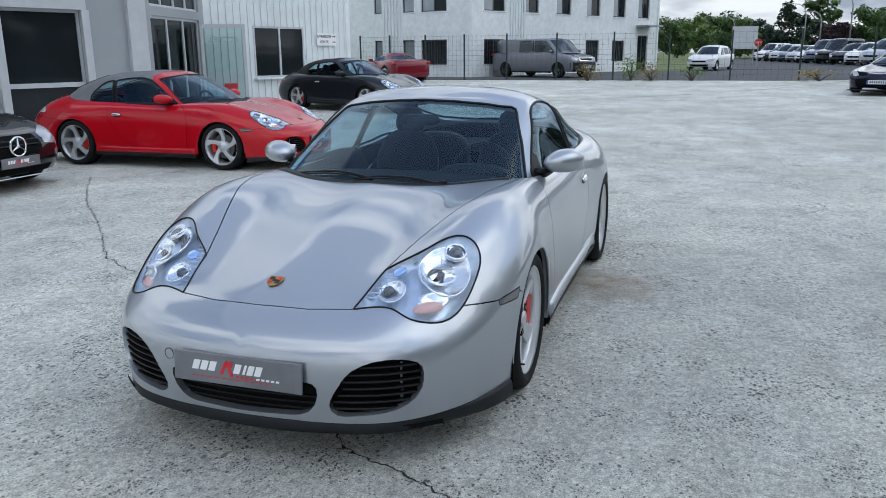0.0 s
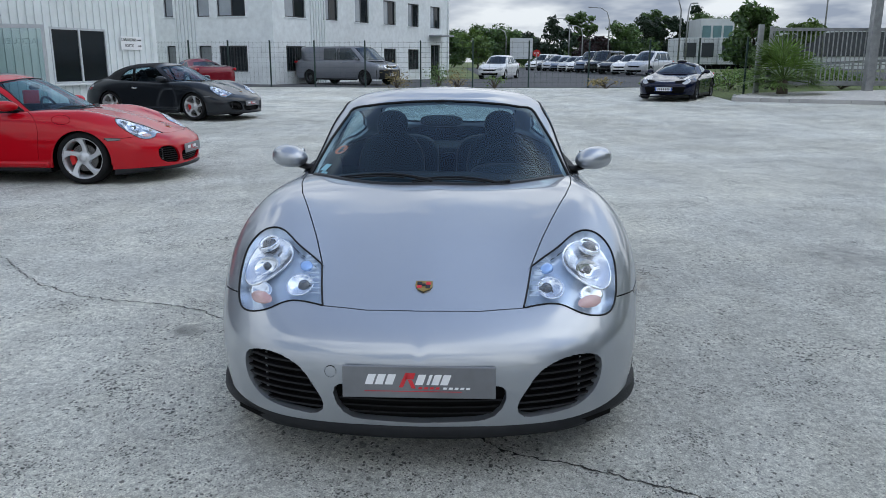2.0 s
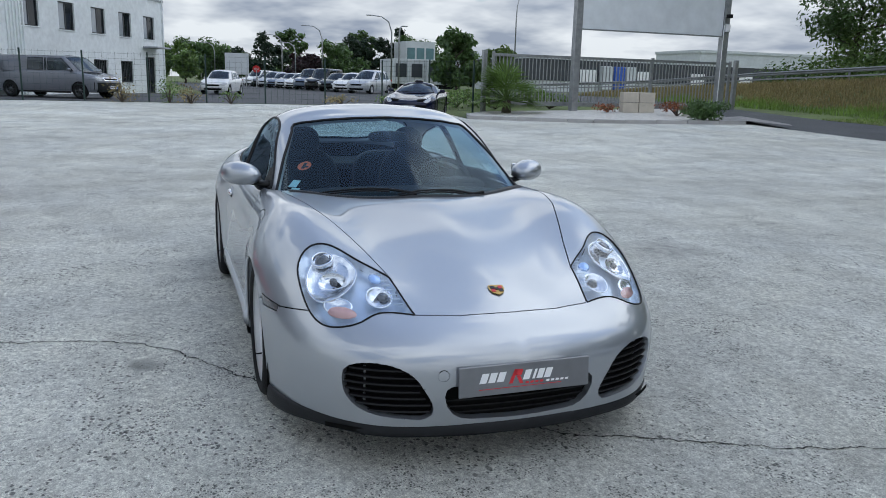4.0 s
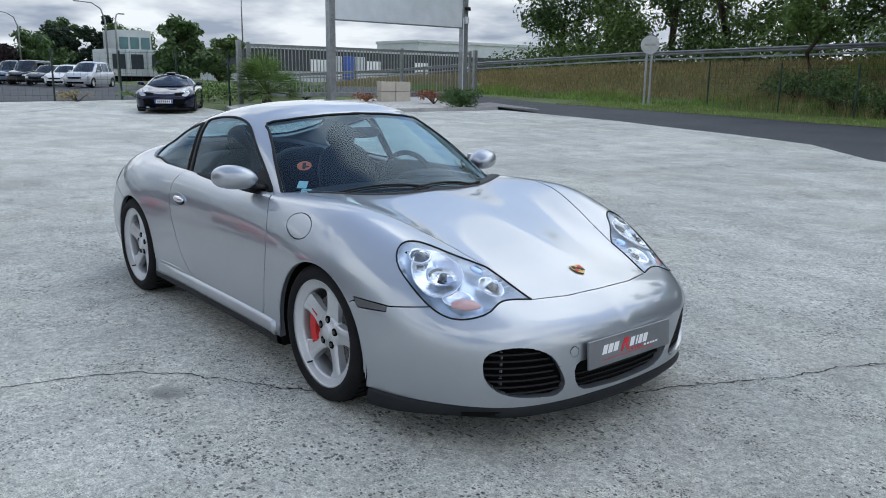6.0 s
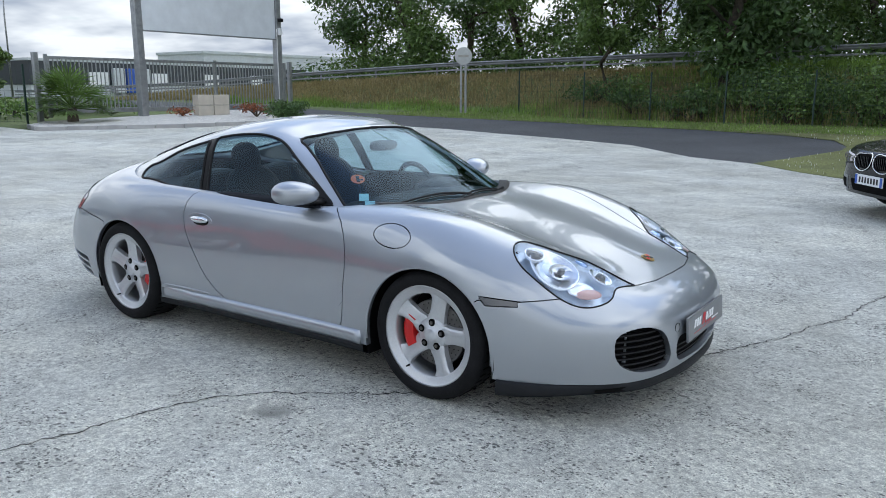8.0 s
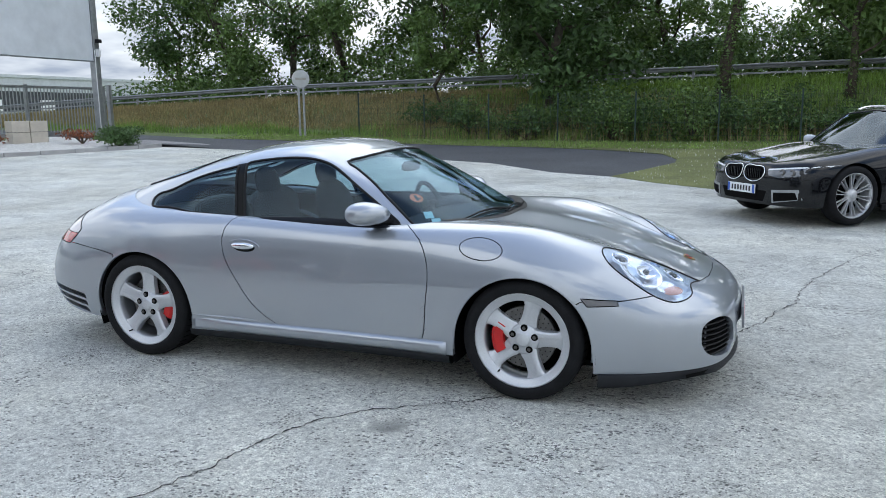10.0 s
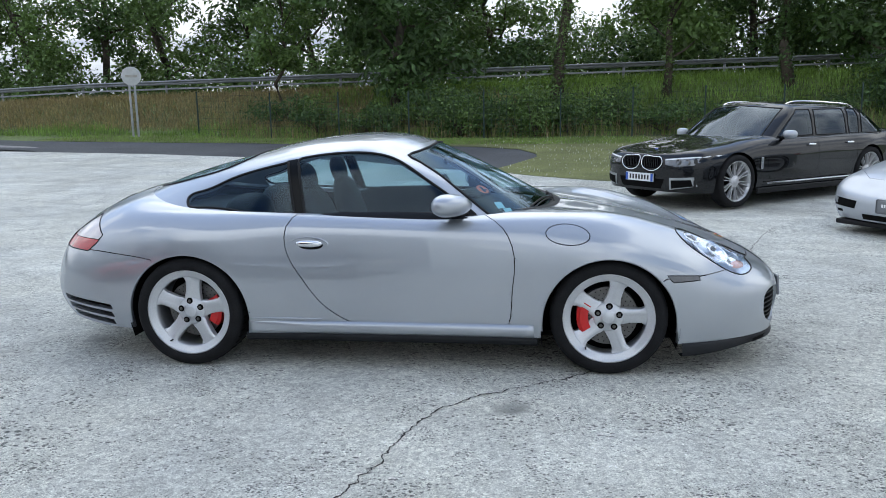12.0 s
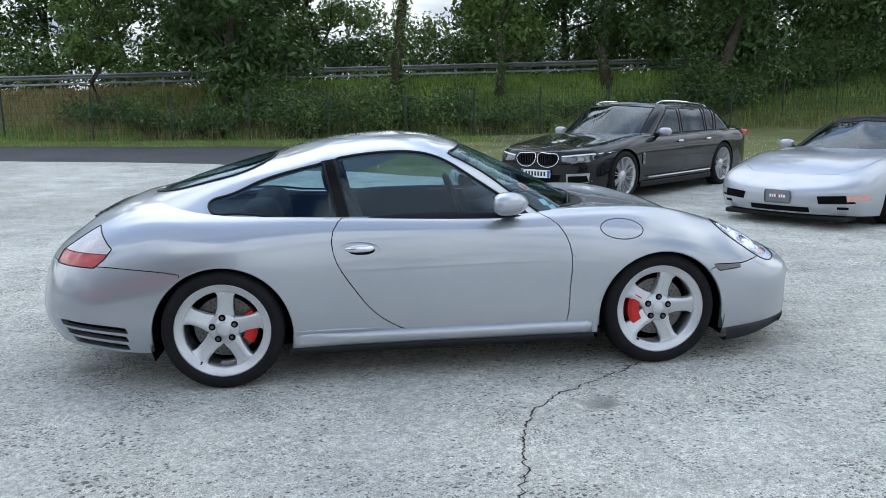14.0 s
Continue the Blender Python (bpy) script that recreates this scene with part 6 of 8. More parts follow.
    bmesh.ops.delete(bi, geom=cut_outline(bi, cab, (0, 1), lambda c: c.z > .6), context="FACES")
    for s in (1, -1):
        bmesh.ops.delete(bi, geom=cut_outline(bi, [(x, y * s) for x, y in LAMP], (0, 1), lambda c: c.z > .4), context="FACES")
    part("inner_liner", bi, VOID, car)
    # wheel houses
    for cx in (1.165, -1.165):
        for s in (-1, 1):
            b = bmesh.new()
            rows = []
            for a in np.linspace(-.35, math.pi + .35, 20):
                rows.append([b.verts.new((cx + .372 * math.cos(a), s * yy, .285 + .372 * math.sin(a))) for yy in (.86, .55)])
            for p, q in zip(rows, rows[1:]):
                b.faces.new((p[0], q[0], q[1], p[1]))
            b.faces.new([r[1] for r in rows])
            part("wheel_house", b, VOID, car)
    # underbody
    part("floor_pan", box((3.1, 1.3, .03), (0, 0, .17)), VOID, car)
    wheels = ((1.165, -.755, -1), (1.165, .755, 1), (-1.165, -.765, -1), (-1.165, .765, 1))
    for x, y, s in wheels:
        wd = .225 if x > 0 else .275
        wheel("wheel", car, x, y, s, .311, wd, .240, 5, rim or RIM, twist, True, hero, radians(-15 if x > 0 else -6) * (1 if s < 0 else -1))
    cabin(car, body_paint, hero, soft_top)
    front_end(car, lamps, body_paint, hero)
    side_trim(car, body_paint, hero)
    return car


# hood edge, head lamp and front openings (x, y) and (y, z)
HOOD_HALF = [(2.012, 0), (2.004, .20), (1.968, .362), (1.856, .384), (1.735, .404), (1.56, .458), (1.36, .528), (1.17, .594), (.98, .638), (.80, .664), (.66, .676), (.58, .665), (.4, .5), (.4, 0)]
HOOD = HOOD_HALF + [(x, -y) for x, y in reversed(HOOD_HALF[1:-1])]
LAMP = [(1.967, .363), (1.856, .385), (1.74, .404), (1.69, .455), (1.632, .52), (1.57, .572), (1.527, .628), (1.524, .685), (1.56, .727), (1.658, .742), (1.775, .726), (1.868, .686), (1.926, .622), (1.945, .56), (1.932, .505), (1.938, .44)]
GRILLE = [(.345, .245), (.368, .325), (.412, .388), (.470, .422), (.54, .434), (.605, .424), (.636, .405), (.645, .36), (.633, .305), (.595, .262), (.50, .233), (.415, .225), (.36, .230)]
MOUTH = [(-.298, .312), (0, .316), (.298, .312), (.287, .272), (.249, .230), (.17, .217), (0, .212), (-.17, .217), (-.249, .230), (-.287, .272)]


LAMP_FINE = LAMP[:3] + smooth_line(LAMP[2:] + LAMP[:1], 44).tolist()[1:-1]
GRILLE = smooth_line(GRILLE, 34, True).tolist()
MOUTH_FINE = smooth_line(MOUTH, 34, True).tolist()


def ring_of(edges):
    """Border edges in order, as one ring of points: the longest that they make."""
    nxt = {}
    for e in edges:
        nxt.setdefault(e.verts[0], []).append(e.verts[1]); nxt.setdefault(e.verts[1], []).append(e.verts[0])
    best, left = [], set(nxt)
    while left:
        v = left.pop()
        ring, prev = [v], None
        while True:
            step = [q for q in nxt[ring[-1]] if q is not prev and (q in left or (q is ring[0] and len(ring) > 2))]
            if not step or step[0] is ring[0]:
                break
            prev = ring[-1]
            ring.append(step[0]); left.discard(step[0])
        if len(ring) > len(best):
            best = ring
    return [v.co.copy() for v in best]


def even_ring(pts, n):
    p = np.array([tuple(q) for q in pts] + [tuple(pts[0])])
    t = np.concatenate([[0], np.cumsum(np.linalg.norm(np.diff(p, axis=0), axis=1))])
    s = np.linspace(0, t[-1], n + 1)[:-1]
    return np.stack([np.interp(s, t, p[:, k]) for k in range(3)], axis=1)


def cabin(car, body_paint, hero, soft_top):
    nu, nv = (240, 34) if hero else (140, 22)
    rails = CABIN_RAILS
    if soft_top is not None:                       # the folding roof stands fuller towards the tail
        rails = [[(x, y, z + (.055 * sstep(.45, .95, -x) * (1 - sstep(1.3, 1.72, -x)) if k else 0)) for x, y, z in r] for k, r in enumerate(CABIN_RAILS)]
    bm = skin_mesh(shell(rails, nu, nv))
    ref = Skin(shell(rails, nu, nv))
    panes, trims = [], []
    for s in (-1, 1):
        side = lambda c, s=s: c.y * s > .4
        for poly in (DLO_FRONT, DLO_REAR if soft_top is None else [(-.635, 1.150), (-.76, 1.12), (-.87, 1.04), (-.945, .94), (-.94, .885), (-.85, .862), (-.565, .850)]):
            fs = cut_outline(bm, smooth_line(poly[:-1], 40).tolist() + [poly[-1]], (0, 2), side)
            panes.append(("side_window", take(bm, fs)))
        fs = cut_outline(bm, [(-.568, 1.152), (-.645, 1.14), (-.572, .846), (-.498, .846)], (0, 2), side)
        trims.append(take(bm, fs))
    ws = [(-.52, 1.165), (-.35, 1.192), (-.18, 1.206), (0, 1.211), (.18, 1.206), (.35, 1.192), (.52, 1.165), (.615, 1.0), (.695, .818), (.5, .812), (-.5, .812), (-.695, .818), (-.615, 1.0)]
    fs = cut_outline(bm, ws, (1, 2), lambda c: c.x > -.06 and (c.x > .02 or c.z < 1.3) and c.x > .585 - (c.z - .80) * 1.70)
    panes.append(("windscreen", take(bm, fs)))
    rw = [(-.90, 0), (-.90, .25), (-.925, .40), (-1.02, .475), (-1.25, .465), (-1.46, .40), (-1.58, .24), (-1.60, 0)]
    rw = smooth_line(rw, 20).tolist()
    fs = cut_outline(bm, rw + [(x, -y) for x, y in reversed(rw[1:-1])], (0, 1), lambda c: c.z < 1.2 and c.x < -.85)
    panes.append(("rear_window", take(bm, fs)))
    if soft_top is not None:
        frame_bm = take(bm, cut_outline(bm, [(.47, .78), (.44, .85), (.0, 1.145), (-.06, 1.20), (-.07, 1.32), (1.0, 1.32), (1.0, .78)], (0, 2)))
        shade(part("windscreen_frame", fold(frame_bm, .02, .001, ref), body_paint, car), ref)
    fold(bm, .025, .001, ref)
    top = shade(part("roof" if soft_top is None else "soft_top", bm, soft_top or body_paint, car, "" if soft_top is None else "fabric folding roof"), ref)
    for tb in trims:
        shade(part("pillar_trim", fold(tb, .01, .0005, ref), PIANO, car), ref)
    for pname, pb in panes:
        # black rubber surround, then the pane a little below it
        edge = [e for e in pb.edges if len(e.link_faces) == 1]
        ob = shade(part(pname, orient(pb, ref), GLASS, car), ref)
        ob.visible_shadow = False
        rb = bmesh.new()
        rb.from_mesh(ob.data)
        loops = [e for e in rb.edges if len(e.link_faces) == 1]
        r = .008
        chain = ring_of(loops)
        if len(chain) > 8:
            line = smooth_line(even_ring(chain, 70), 110, True)
            tube_path(rb, [tuple(q) for q in line] + [tuple(line[0])], r, 6)
        n0 = len(ob.data.polygons)
        rb.faces.ensure_lookup_table()
        bmesh.ops.delete(rb, geom=rb.faces[:n0], context="FACES")
        shade(part("seal", rb, RUBBER, ob))


BODY_TREE = None
CABIN_TREE = None


def trees():
    global BODY_TREE, CABIN_TREE
    if BODY_TREE is None:
        b = skin_mesh(shell(BODY_RAILS, 240, 40)); b.normal_update()
        BODY_TREE = BVHTree.FromBMesh(b); b.free()
        b = skin_mesh(shell(CABIN_RAILS, 200, 30)); b.normal_update()
        CABIN_TREE = BVHTree.FromBMesh(b); b.free()


def nose_x(y, z):
    hit = BODY_TREE.ray_cast(Vector((3, y, z)), Vector((-1, 0, 0)))
    return (hit[0].x, hit[1]) if hit[0] is not None else (1.7, Vector((1, 0, 0)))


def side_y(x, z, s=-1):
    hit = BODY_TREE.ray_cast(Vector((x, s * 2, z)), Vector((0, -s, 0)))
    return hit[0].y if hit[0] is not None else s * .8


def on_top(x, y, tree=None):
    hit = (tree or BODY_TREE).ray_cast(Vector((x, y, 3)), Vector((0, 0, -1)))
    if hit[0] is None:
        hit = BODY_TREE.ray_cast(Vector((x, y, 3)), Vector((0, 0, -1)))
    n = hit[1] if hit[1].z > 0 else -hit[1]
    return hit[0], n


def seat_on(x, y, depth=0.0, tree=None):
    """A pose on the skin at (x, y), its +y axis pointing inwards along the normal."""
    p, n = on_top(x, y, tree)
    q = (-n).to_track_quat("Y", "Z").to_matrix().to_4x4()
    return Matrix.Translation(p - n * depth) @ q


def front_end(car, lamps, body_paint, hero):
    trees()
    for s, lb in lamps:
        lb.normal_update()
        rim_pts = [(e.verts[0].co.copy(), e.verts[1].co.copy()) for e in lb.edges if len(e.link_faces) == 1]
        up = lambda v: v.normal if v.normal.z > 0 else -v.normal
        bowl = lb.copy()
        bowl.normal_update()
        border = {v for e in bowl.edges if len(e.link_faces) == 1 for v in e.verts}
        mv = {v: up(v).copy() for v in bowl.verts}
        for v, n in mv.items():
            v.co -= n * (.006 if v in border else .045)
        # shape the cover's faces outwards
        for f in lb.faces:
            if f.normal.z < 0:
                f.normal_flip()
        ring_src = lb.copy()
        lb_edges = [e for e in ring_src.edges if len(e.link_faces) == 1]
        cover = shade(part("head_lamp", lb, CLEAR, car, "clear oval head lamp with bluish trim"))
        cover.visible_shadow = False
        shade(part("lamp_housing", bowl, LAMPTRIM, cover))
        seal = bmesh.new()
        line = smooth_line(even_ring(ring_of([e for e in lb_edges]), 90), 130, True)
        tube_path(seal, [tuple(q) for q in line] + [tuple(line[0])], .0038, 6)
        shade(part("lamp_seal", seal, BLACKPLASTIC, cover))
        def fit_in(pname, x, y, depth, prof, material, stretch=(1, 1), seg=28, label=""):
            b = lathe(prof, seg)
            bmesh.ops.scale(b, vec=(stretch[0], 1, stretch[1]), verts=b.verts)
            m0 = seat_on(x, y * s, 0)
            n0 = -(m0.to_3x3() @ Vector((0, 1, 0)))
            for v in b.verts:                      # bent to the curve of the cover
                q, n, i, d = BODY_TREE.find_nearest(m0 @ Vector((v.co.x, 0, v.co.z)))
                v.co = q - (n if n.dot(n0) > 0 else -n) * (depth + v.co.y)
            return shade(part(pname, b, material, cover, label))
        # main reflector bowl, projector, inner reflector, fog lamp, washer cap, indicator
        fit_in("main_reflector", 1.705, .632, .010, [(.106, -.002), (.103, .001), (.097, .008), (.08, .024), (.045, .036), (0, .042)], REFLECTOR, (1.0, 1.22), 44)
        fit_in("reflector_rim", 1.705, .632, .008, [(.102, .004), (.106, -.002), (.110, -.001), (.111, .006)], CHROME, (1.0, 1.22), 44)
        fit_in("projector_ring", 1.612, .648, .006, [(.047, .016), (.049, 0), (.043, -.004), (.039, .004), (.035, .014)], CHROME)
        fit_in("projector_lens", 1.612, .648, .006, [(0, -.006), (.018, -.003), (.030, .004), (.036, .016)], DARKLENS)
        fit_in("inner_reflector", 1.738, .632, .016, [(.060, -.004), (.056, .002), (.045, .014), (.02, .021), (0, .023)], CHROME, (1.0, .80))
        fit_in("inner_bulb", 1.738, .628, .010, [(0, -.004), (.014, -.002), (.017, .014)], DARKLENS)
        fit_in("lower_reflector", 1.835, .632, .008, [(.058, .004), (.052, .0), (.040, .004), (0, .010)], REFLECTOR, (1.1, .62))
        fit_in("fog_lamp", 1.850, .470, .006, [(.052, .002), (.050, -.002), (.045, .004), (.030, .018), (0, .024)], REFLECTOR, (1.0, 1.15))
        fit_in("fog_bulb", 1.848, .455, .004, [(0, -.004), (.018, -.001), (.024, .012)], DARKLENS)
        fit_in("washer_cap", 1.752, .462, .002, [(0, -.003), (.018, -.002), (.024, .002), (.025, .008)], BLUECAP, (1.0, 1.25))
        fit_in("indicator", 1.868, .622, .008, [(0, -.002), (.026, -.001), (.030, .006)], AMBER, (2.1, .85))
        for k in range(9):                     # fine ribs of the trim between the lamps
            fit_in("trim_rib", 1.895 - .026 * k, .405 + .006 * k, .003, [(0, -.001), (.004, 0), (.005, .004)], LAMPTRIM, (4.5, .5), 8)
    # grilles in the bumper
    for s in (-1, 1):
        b = bmesh.new()
        zs = np.linspace(.212, .445, 9); ys = np.linspace(.31, .67, 13)
        rows = [[b.verts.new((nose_x(y, z)[0] - .075, s * y, z)) for y in ys] for z in zs]
        for p, q in zip(rows, rows[1:]):
            for k in range(len(ys) - 1):
                b.faces.new((p[k], p[k + 1], q[k + 1], q[k]))
        gb = part("bumper_grille", b, VOID, car, "black air intake with thin slats")
        for k in range(7):
            z = .246 + .0265 * k
            pts = []
            for y in np.linspace(.345, .640, 16):
                if inside(GRILLE, y, z):
                    pts.append((nose_x(y, z)[0] - .030, s * y, z))
            if len(pts) > 2:
                b = bmesh.new()
                rows = []
                for x, y, zz in pts:
                    rows.append([b.verts.new((x + dx, y, zz + dz)) for dx, dz in ((.012, -.0035), (.014, .0), (.012, .0035), (-.012, .0035), (-.012, -.0035))])
                for p, q in zip(rows, rows[1:]):
                    for j in range(5):
                        b.faces.new((p[j], q[j], q[(j + 1) % 5], p[(j + 1) % 5]))
                part("slat", b, BLACKPLASTIC, gb)
        b = bmesh.new()
        for k in range(4):
            add_box(b, (.02, .008, .03), (nose_x(.56, .34)[0] - .06, s * .565, .29 + .035 * k), bevel=.002)
        part("cooler_clip", b, STEEL, gb)
    b = bmesh.new()
    ys = np.linspace(-.31, .31, 13); zs = np.linspace(.204, .33, 5)
    rows = [[b.verts.new((nose_x(y, z)[0] - .06, y, z)) for y in ys] for z in zs]
    for p, q in zip(rows, rows[1:]):
        for k in range(len(ys) - 1):
            b.faces.new((p[k], p[k + 1], q[k + 1], q[k]))
    mg = part("lower_intake", b, VOID, car)
    for k in range(3):
        z = .236 + .025 * k
        b = bmesh.new()
        rows = [[b.verts.new((nose_x(y, z)[0] - .035 + dx, y, z + dz)) for dx, dz in ((.01, -.003), (.01, .003), (-.01, .003), (-.01, -.003))] for y in np.linspace(-.285, .285, 13)]
        for p, q in zip(rows, rows[1:]):
            for j in range(4):
                b.faces.new((p[j], q[j], q[(j + 1) % 4], p[(j + 1) % 4]))
        part("slat", b, BLACKPLASTIC, mg)
    # lip below the bumper, with brake-duct slots
    half = [(1.545, .856), (1.67, .828), (1.81, .762), (1.95, .655), (2.06, .527), (2.115, .36), (2.145, .2), (2.155, 0)]
    line = smooth_line(half + [(x, -y) for x, y in reversed(half[:-1])], 60)
    b = bmesh.new()
    rows = []
    for i, (x, y) in enumerate(line):
        t = line[min(i + 1, 59)] - line[max(i - 1, 0)]
        n = np.array([-t[1], t[0]]); n = n / np.linalg.norm(n)
        if n[0] * (x - .5) + n[1] * y < 0:
            n = -n
        k = sstep(1.5, 1.98, x)
        zt, zl = .180 + .012 * k, .112 + .034 * k
        rows.append([b.verts.new((x + n[0] * o, y + n[1] * o, z)) for o, z in ((-.03, zt + .008), (.001, zt + .002), (.006, zt - .008), (.010, zl + .018), (.006, zl + .005), (-.012, zl), (-.05, zl + .004))])
    for p, q in zip(rows, rows[1:]):
        for j in range(6):
            b.faces.new((p[j], q[j], q[j + 1], p[j + 1]))
    bmesh.ops.recalc_face_normals(b, faces=b.faces)
    lip = shade(part("front_lip", b, PLASTIC, car, "dark grey rubber front lip"))
    for s in (-1, 1):
        b = bmesh.new()
        rows = []
        for x, y in smooth_line([(2.098, .40), (2.055, .52), (1.985, .63), (1.93, .695)], 10):
            rows.append([b.verts.new((x + .011, s * (y + .002), z)) for z in (.158, .176)])
        for p, q in zip(rows, rows[1:]):
            b.faces.new((p[0], q[0], q[1], p[1]))
        part("duct_slot", b, VOID, lip)
    # crest on the hood, tow-eye cap
    sh = [(-.031, .026), (-.012, .029), (0, .0265), (.012, .029), (.031, .026), (.032, 0), (.022, -.022), (0, -.036), (-.022, -.022), (-.032, 0)]
    m4 = seat_on(1.885, 0, -.003)
    def shield(k, lift):
        b = bmesh.new()
        vs = [b.verts.new((x * k, -lift, z * k)) for x, z in sh]
        f = b.faces.new(vs)
        r = bmesh.ops.extrude_face_region(b, geom=[f])
        bmesh.ops.translate(b, vec=(0, -.003, 0), verts=[v for v in r["geom"] if isinstance(v, bmesh.types.BMVert)])
        return b
    cr = part("crest", transformed(shield(1.0, 0), m4), GOLD, car, "gold enamel shield crest")
    for x, z, q, material in ((-.016, .012, .018, BLACKINK), (.016, -.008, .018, BLACKINK), (.016, .012, .017, REDINK), (-.016, -.008, .017, REDINK), (0, .002, .014, BLACKINK)):
        part("crest_field", transformed(box((q, .0015, q), (x, -.0038 - (.0006 if x == 0 else 0), z), bevel=.0005), m4), material, cr)
    if hero:
        x0, n0 = nose_x(-.307, .394)
        b = lathe([(.0185, -.0005), (.0195, .0008), (.021, .0008), (.0215, -.0015)], 28)
        part("tow_eye_cap", transformed(b, Matrix.Translation((x0, -.307, .394)) @ (-n0 if n0.x > 0 else n0).to_track_quat("Y", "Z").to_matrix().to_4x4()), PLASTIC, car)
    dealer_plate(car, pose(2.182, 0, .372, 0, -4, 0))


def dealer_plate(parent, m, material=None):
    """A dealer's show plate, 52 x 11 cm, with its emblem in plain strokes; faces +x."""
    pl = part("number_plate", box((.012, .522, .112), bevel=.003), material or PLATEGREY, parent, "dealer show plate with white and red strokes")
    pl.matrix_local = m
    def slanted(y, z, w, h, lean, material, pname):
        b = bmesh.new()
        vs = []
        for yy, zz in ((-w / 2, -h / 2), (w / 2, -h / 2), (w / 2 , h / 2), (-w / 2, h / 2)):
            vs.append(b.verts.new((.0066, y + yy + lean * zz, z + zz)))
        f = b.faces.new(vs)
        r = bmesh.ops.extrude_face_region(b, geom=[f])
        bmesh.ops.translate(b, vec=(.0006, 0, 0), verts=[v for v in r["geom"] if isinstance(v, bmesh.types.BMVert)])
        bmesh.ops.recalc_face_normals(b, faces=b.faces)
        part(pname, b, material, pl)
    for k, y in enumerate((-.165, -.131, -.097)):
        slanted(y, .010, .027, .036, .35, WHITEINK, "white_stroke")
    for y, w in ((.006, .026), (.036, .010), (.060, .024), (.091, .026)):
        slanted(y, .010, w, .036, .35, WHITEINK, "white_stroke")
    slanted(-.050, .008, .014, .052, .45, REDINK, "red_stroke")
    slanted(-.030, .022, .030, .022, .3, REDINK, "red_stroke")
    slanted(-.024, -.006, .014, .030, -.45, REDINK, "red_stroke")
    slanted(-.02, -.0315, .33, .0022, 0, REDINK, "red_line")
    for k in range(9):
        slanted(.005 + .0195 * k + (.006 if k > 3 else 0), -.0195, .013, .0075, .3, REDINK if k < 4 else WHITEINK, "small_stroke")
    return pl


DARKLENS = mat("dark_glass_lens", (0.05, 0.055, 0.06), 0.06, 0.1, var=0.1, vscale=30, coat=1.0)
BLUECAP = mat("blue_lamp_cap", (0.32, 0.50, 0.85), 0.15, 0.4, var=0.1, vscale=30, coat=0.8)
ORANGE = mat("orange_sticker", (0.62, 0.14, 0.05), 0.5, var=0.2, vscale=60)
LABELBLUE = mat("pale_blue_label", (0.45, 0.68, 0.72), 0.5, var=0.1, vscale=60)


def rounded_shell(parent, name, c, rx, ry, rz, material, label="", power=2.5, seg=28):
    """A superellipsoid body."""
    b = bmesh.new()
    rows = []
    f = lambda w, p: math.copysign(abs(w) ** (2 / p), w)
    for i in range(seg // 2 + 1):
        a = -math.pi / 2 + math.pi * i / (seg // 2)
        rows.append([b.verts.new((c[0] + rx * f(math.cos(a), power) * f(math.cos(t), power), c[1] + ry * f(math.cos(a), power) * f(math.sin(t), power), c[2] + rz * f(math.sin(a), power))) for t in (2 * math.pi * k / seg for k in range(seg))])
    for p, q in zip(rows, rows[1:]):
        for k in range(seg):
            b.faces.new((p[k], p[(k + 1) % seg], q[(k + 1) % seg], q[k]))
    bmesh.ops.remove_doubles(b, verts=b.verts, dist=1e-5)
    bmesh.ops.recalc_face_normals(b, faces=b.faces)
    return shade(part(name, b, material, parent, label))


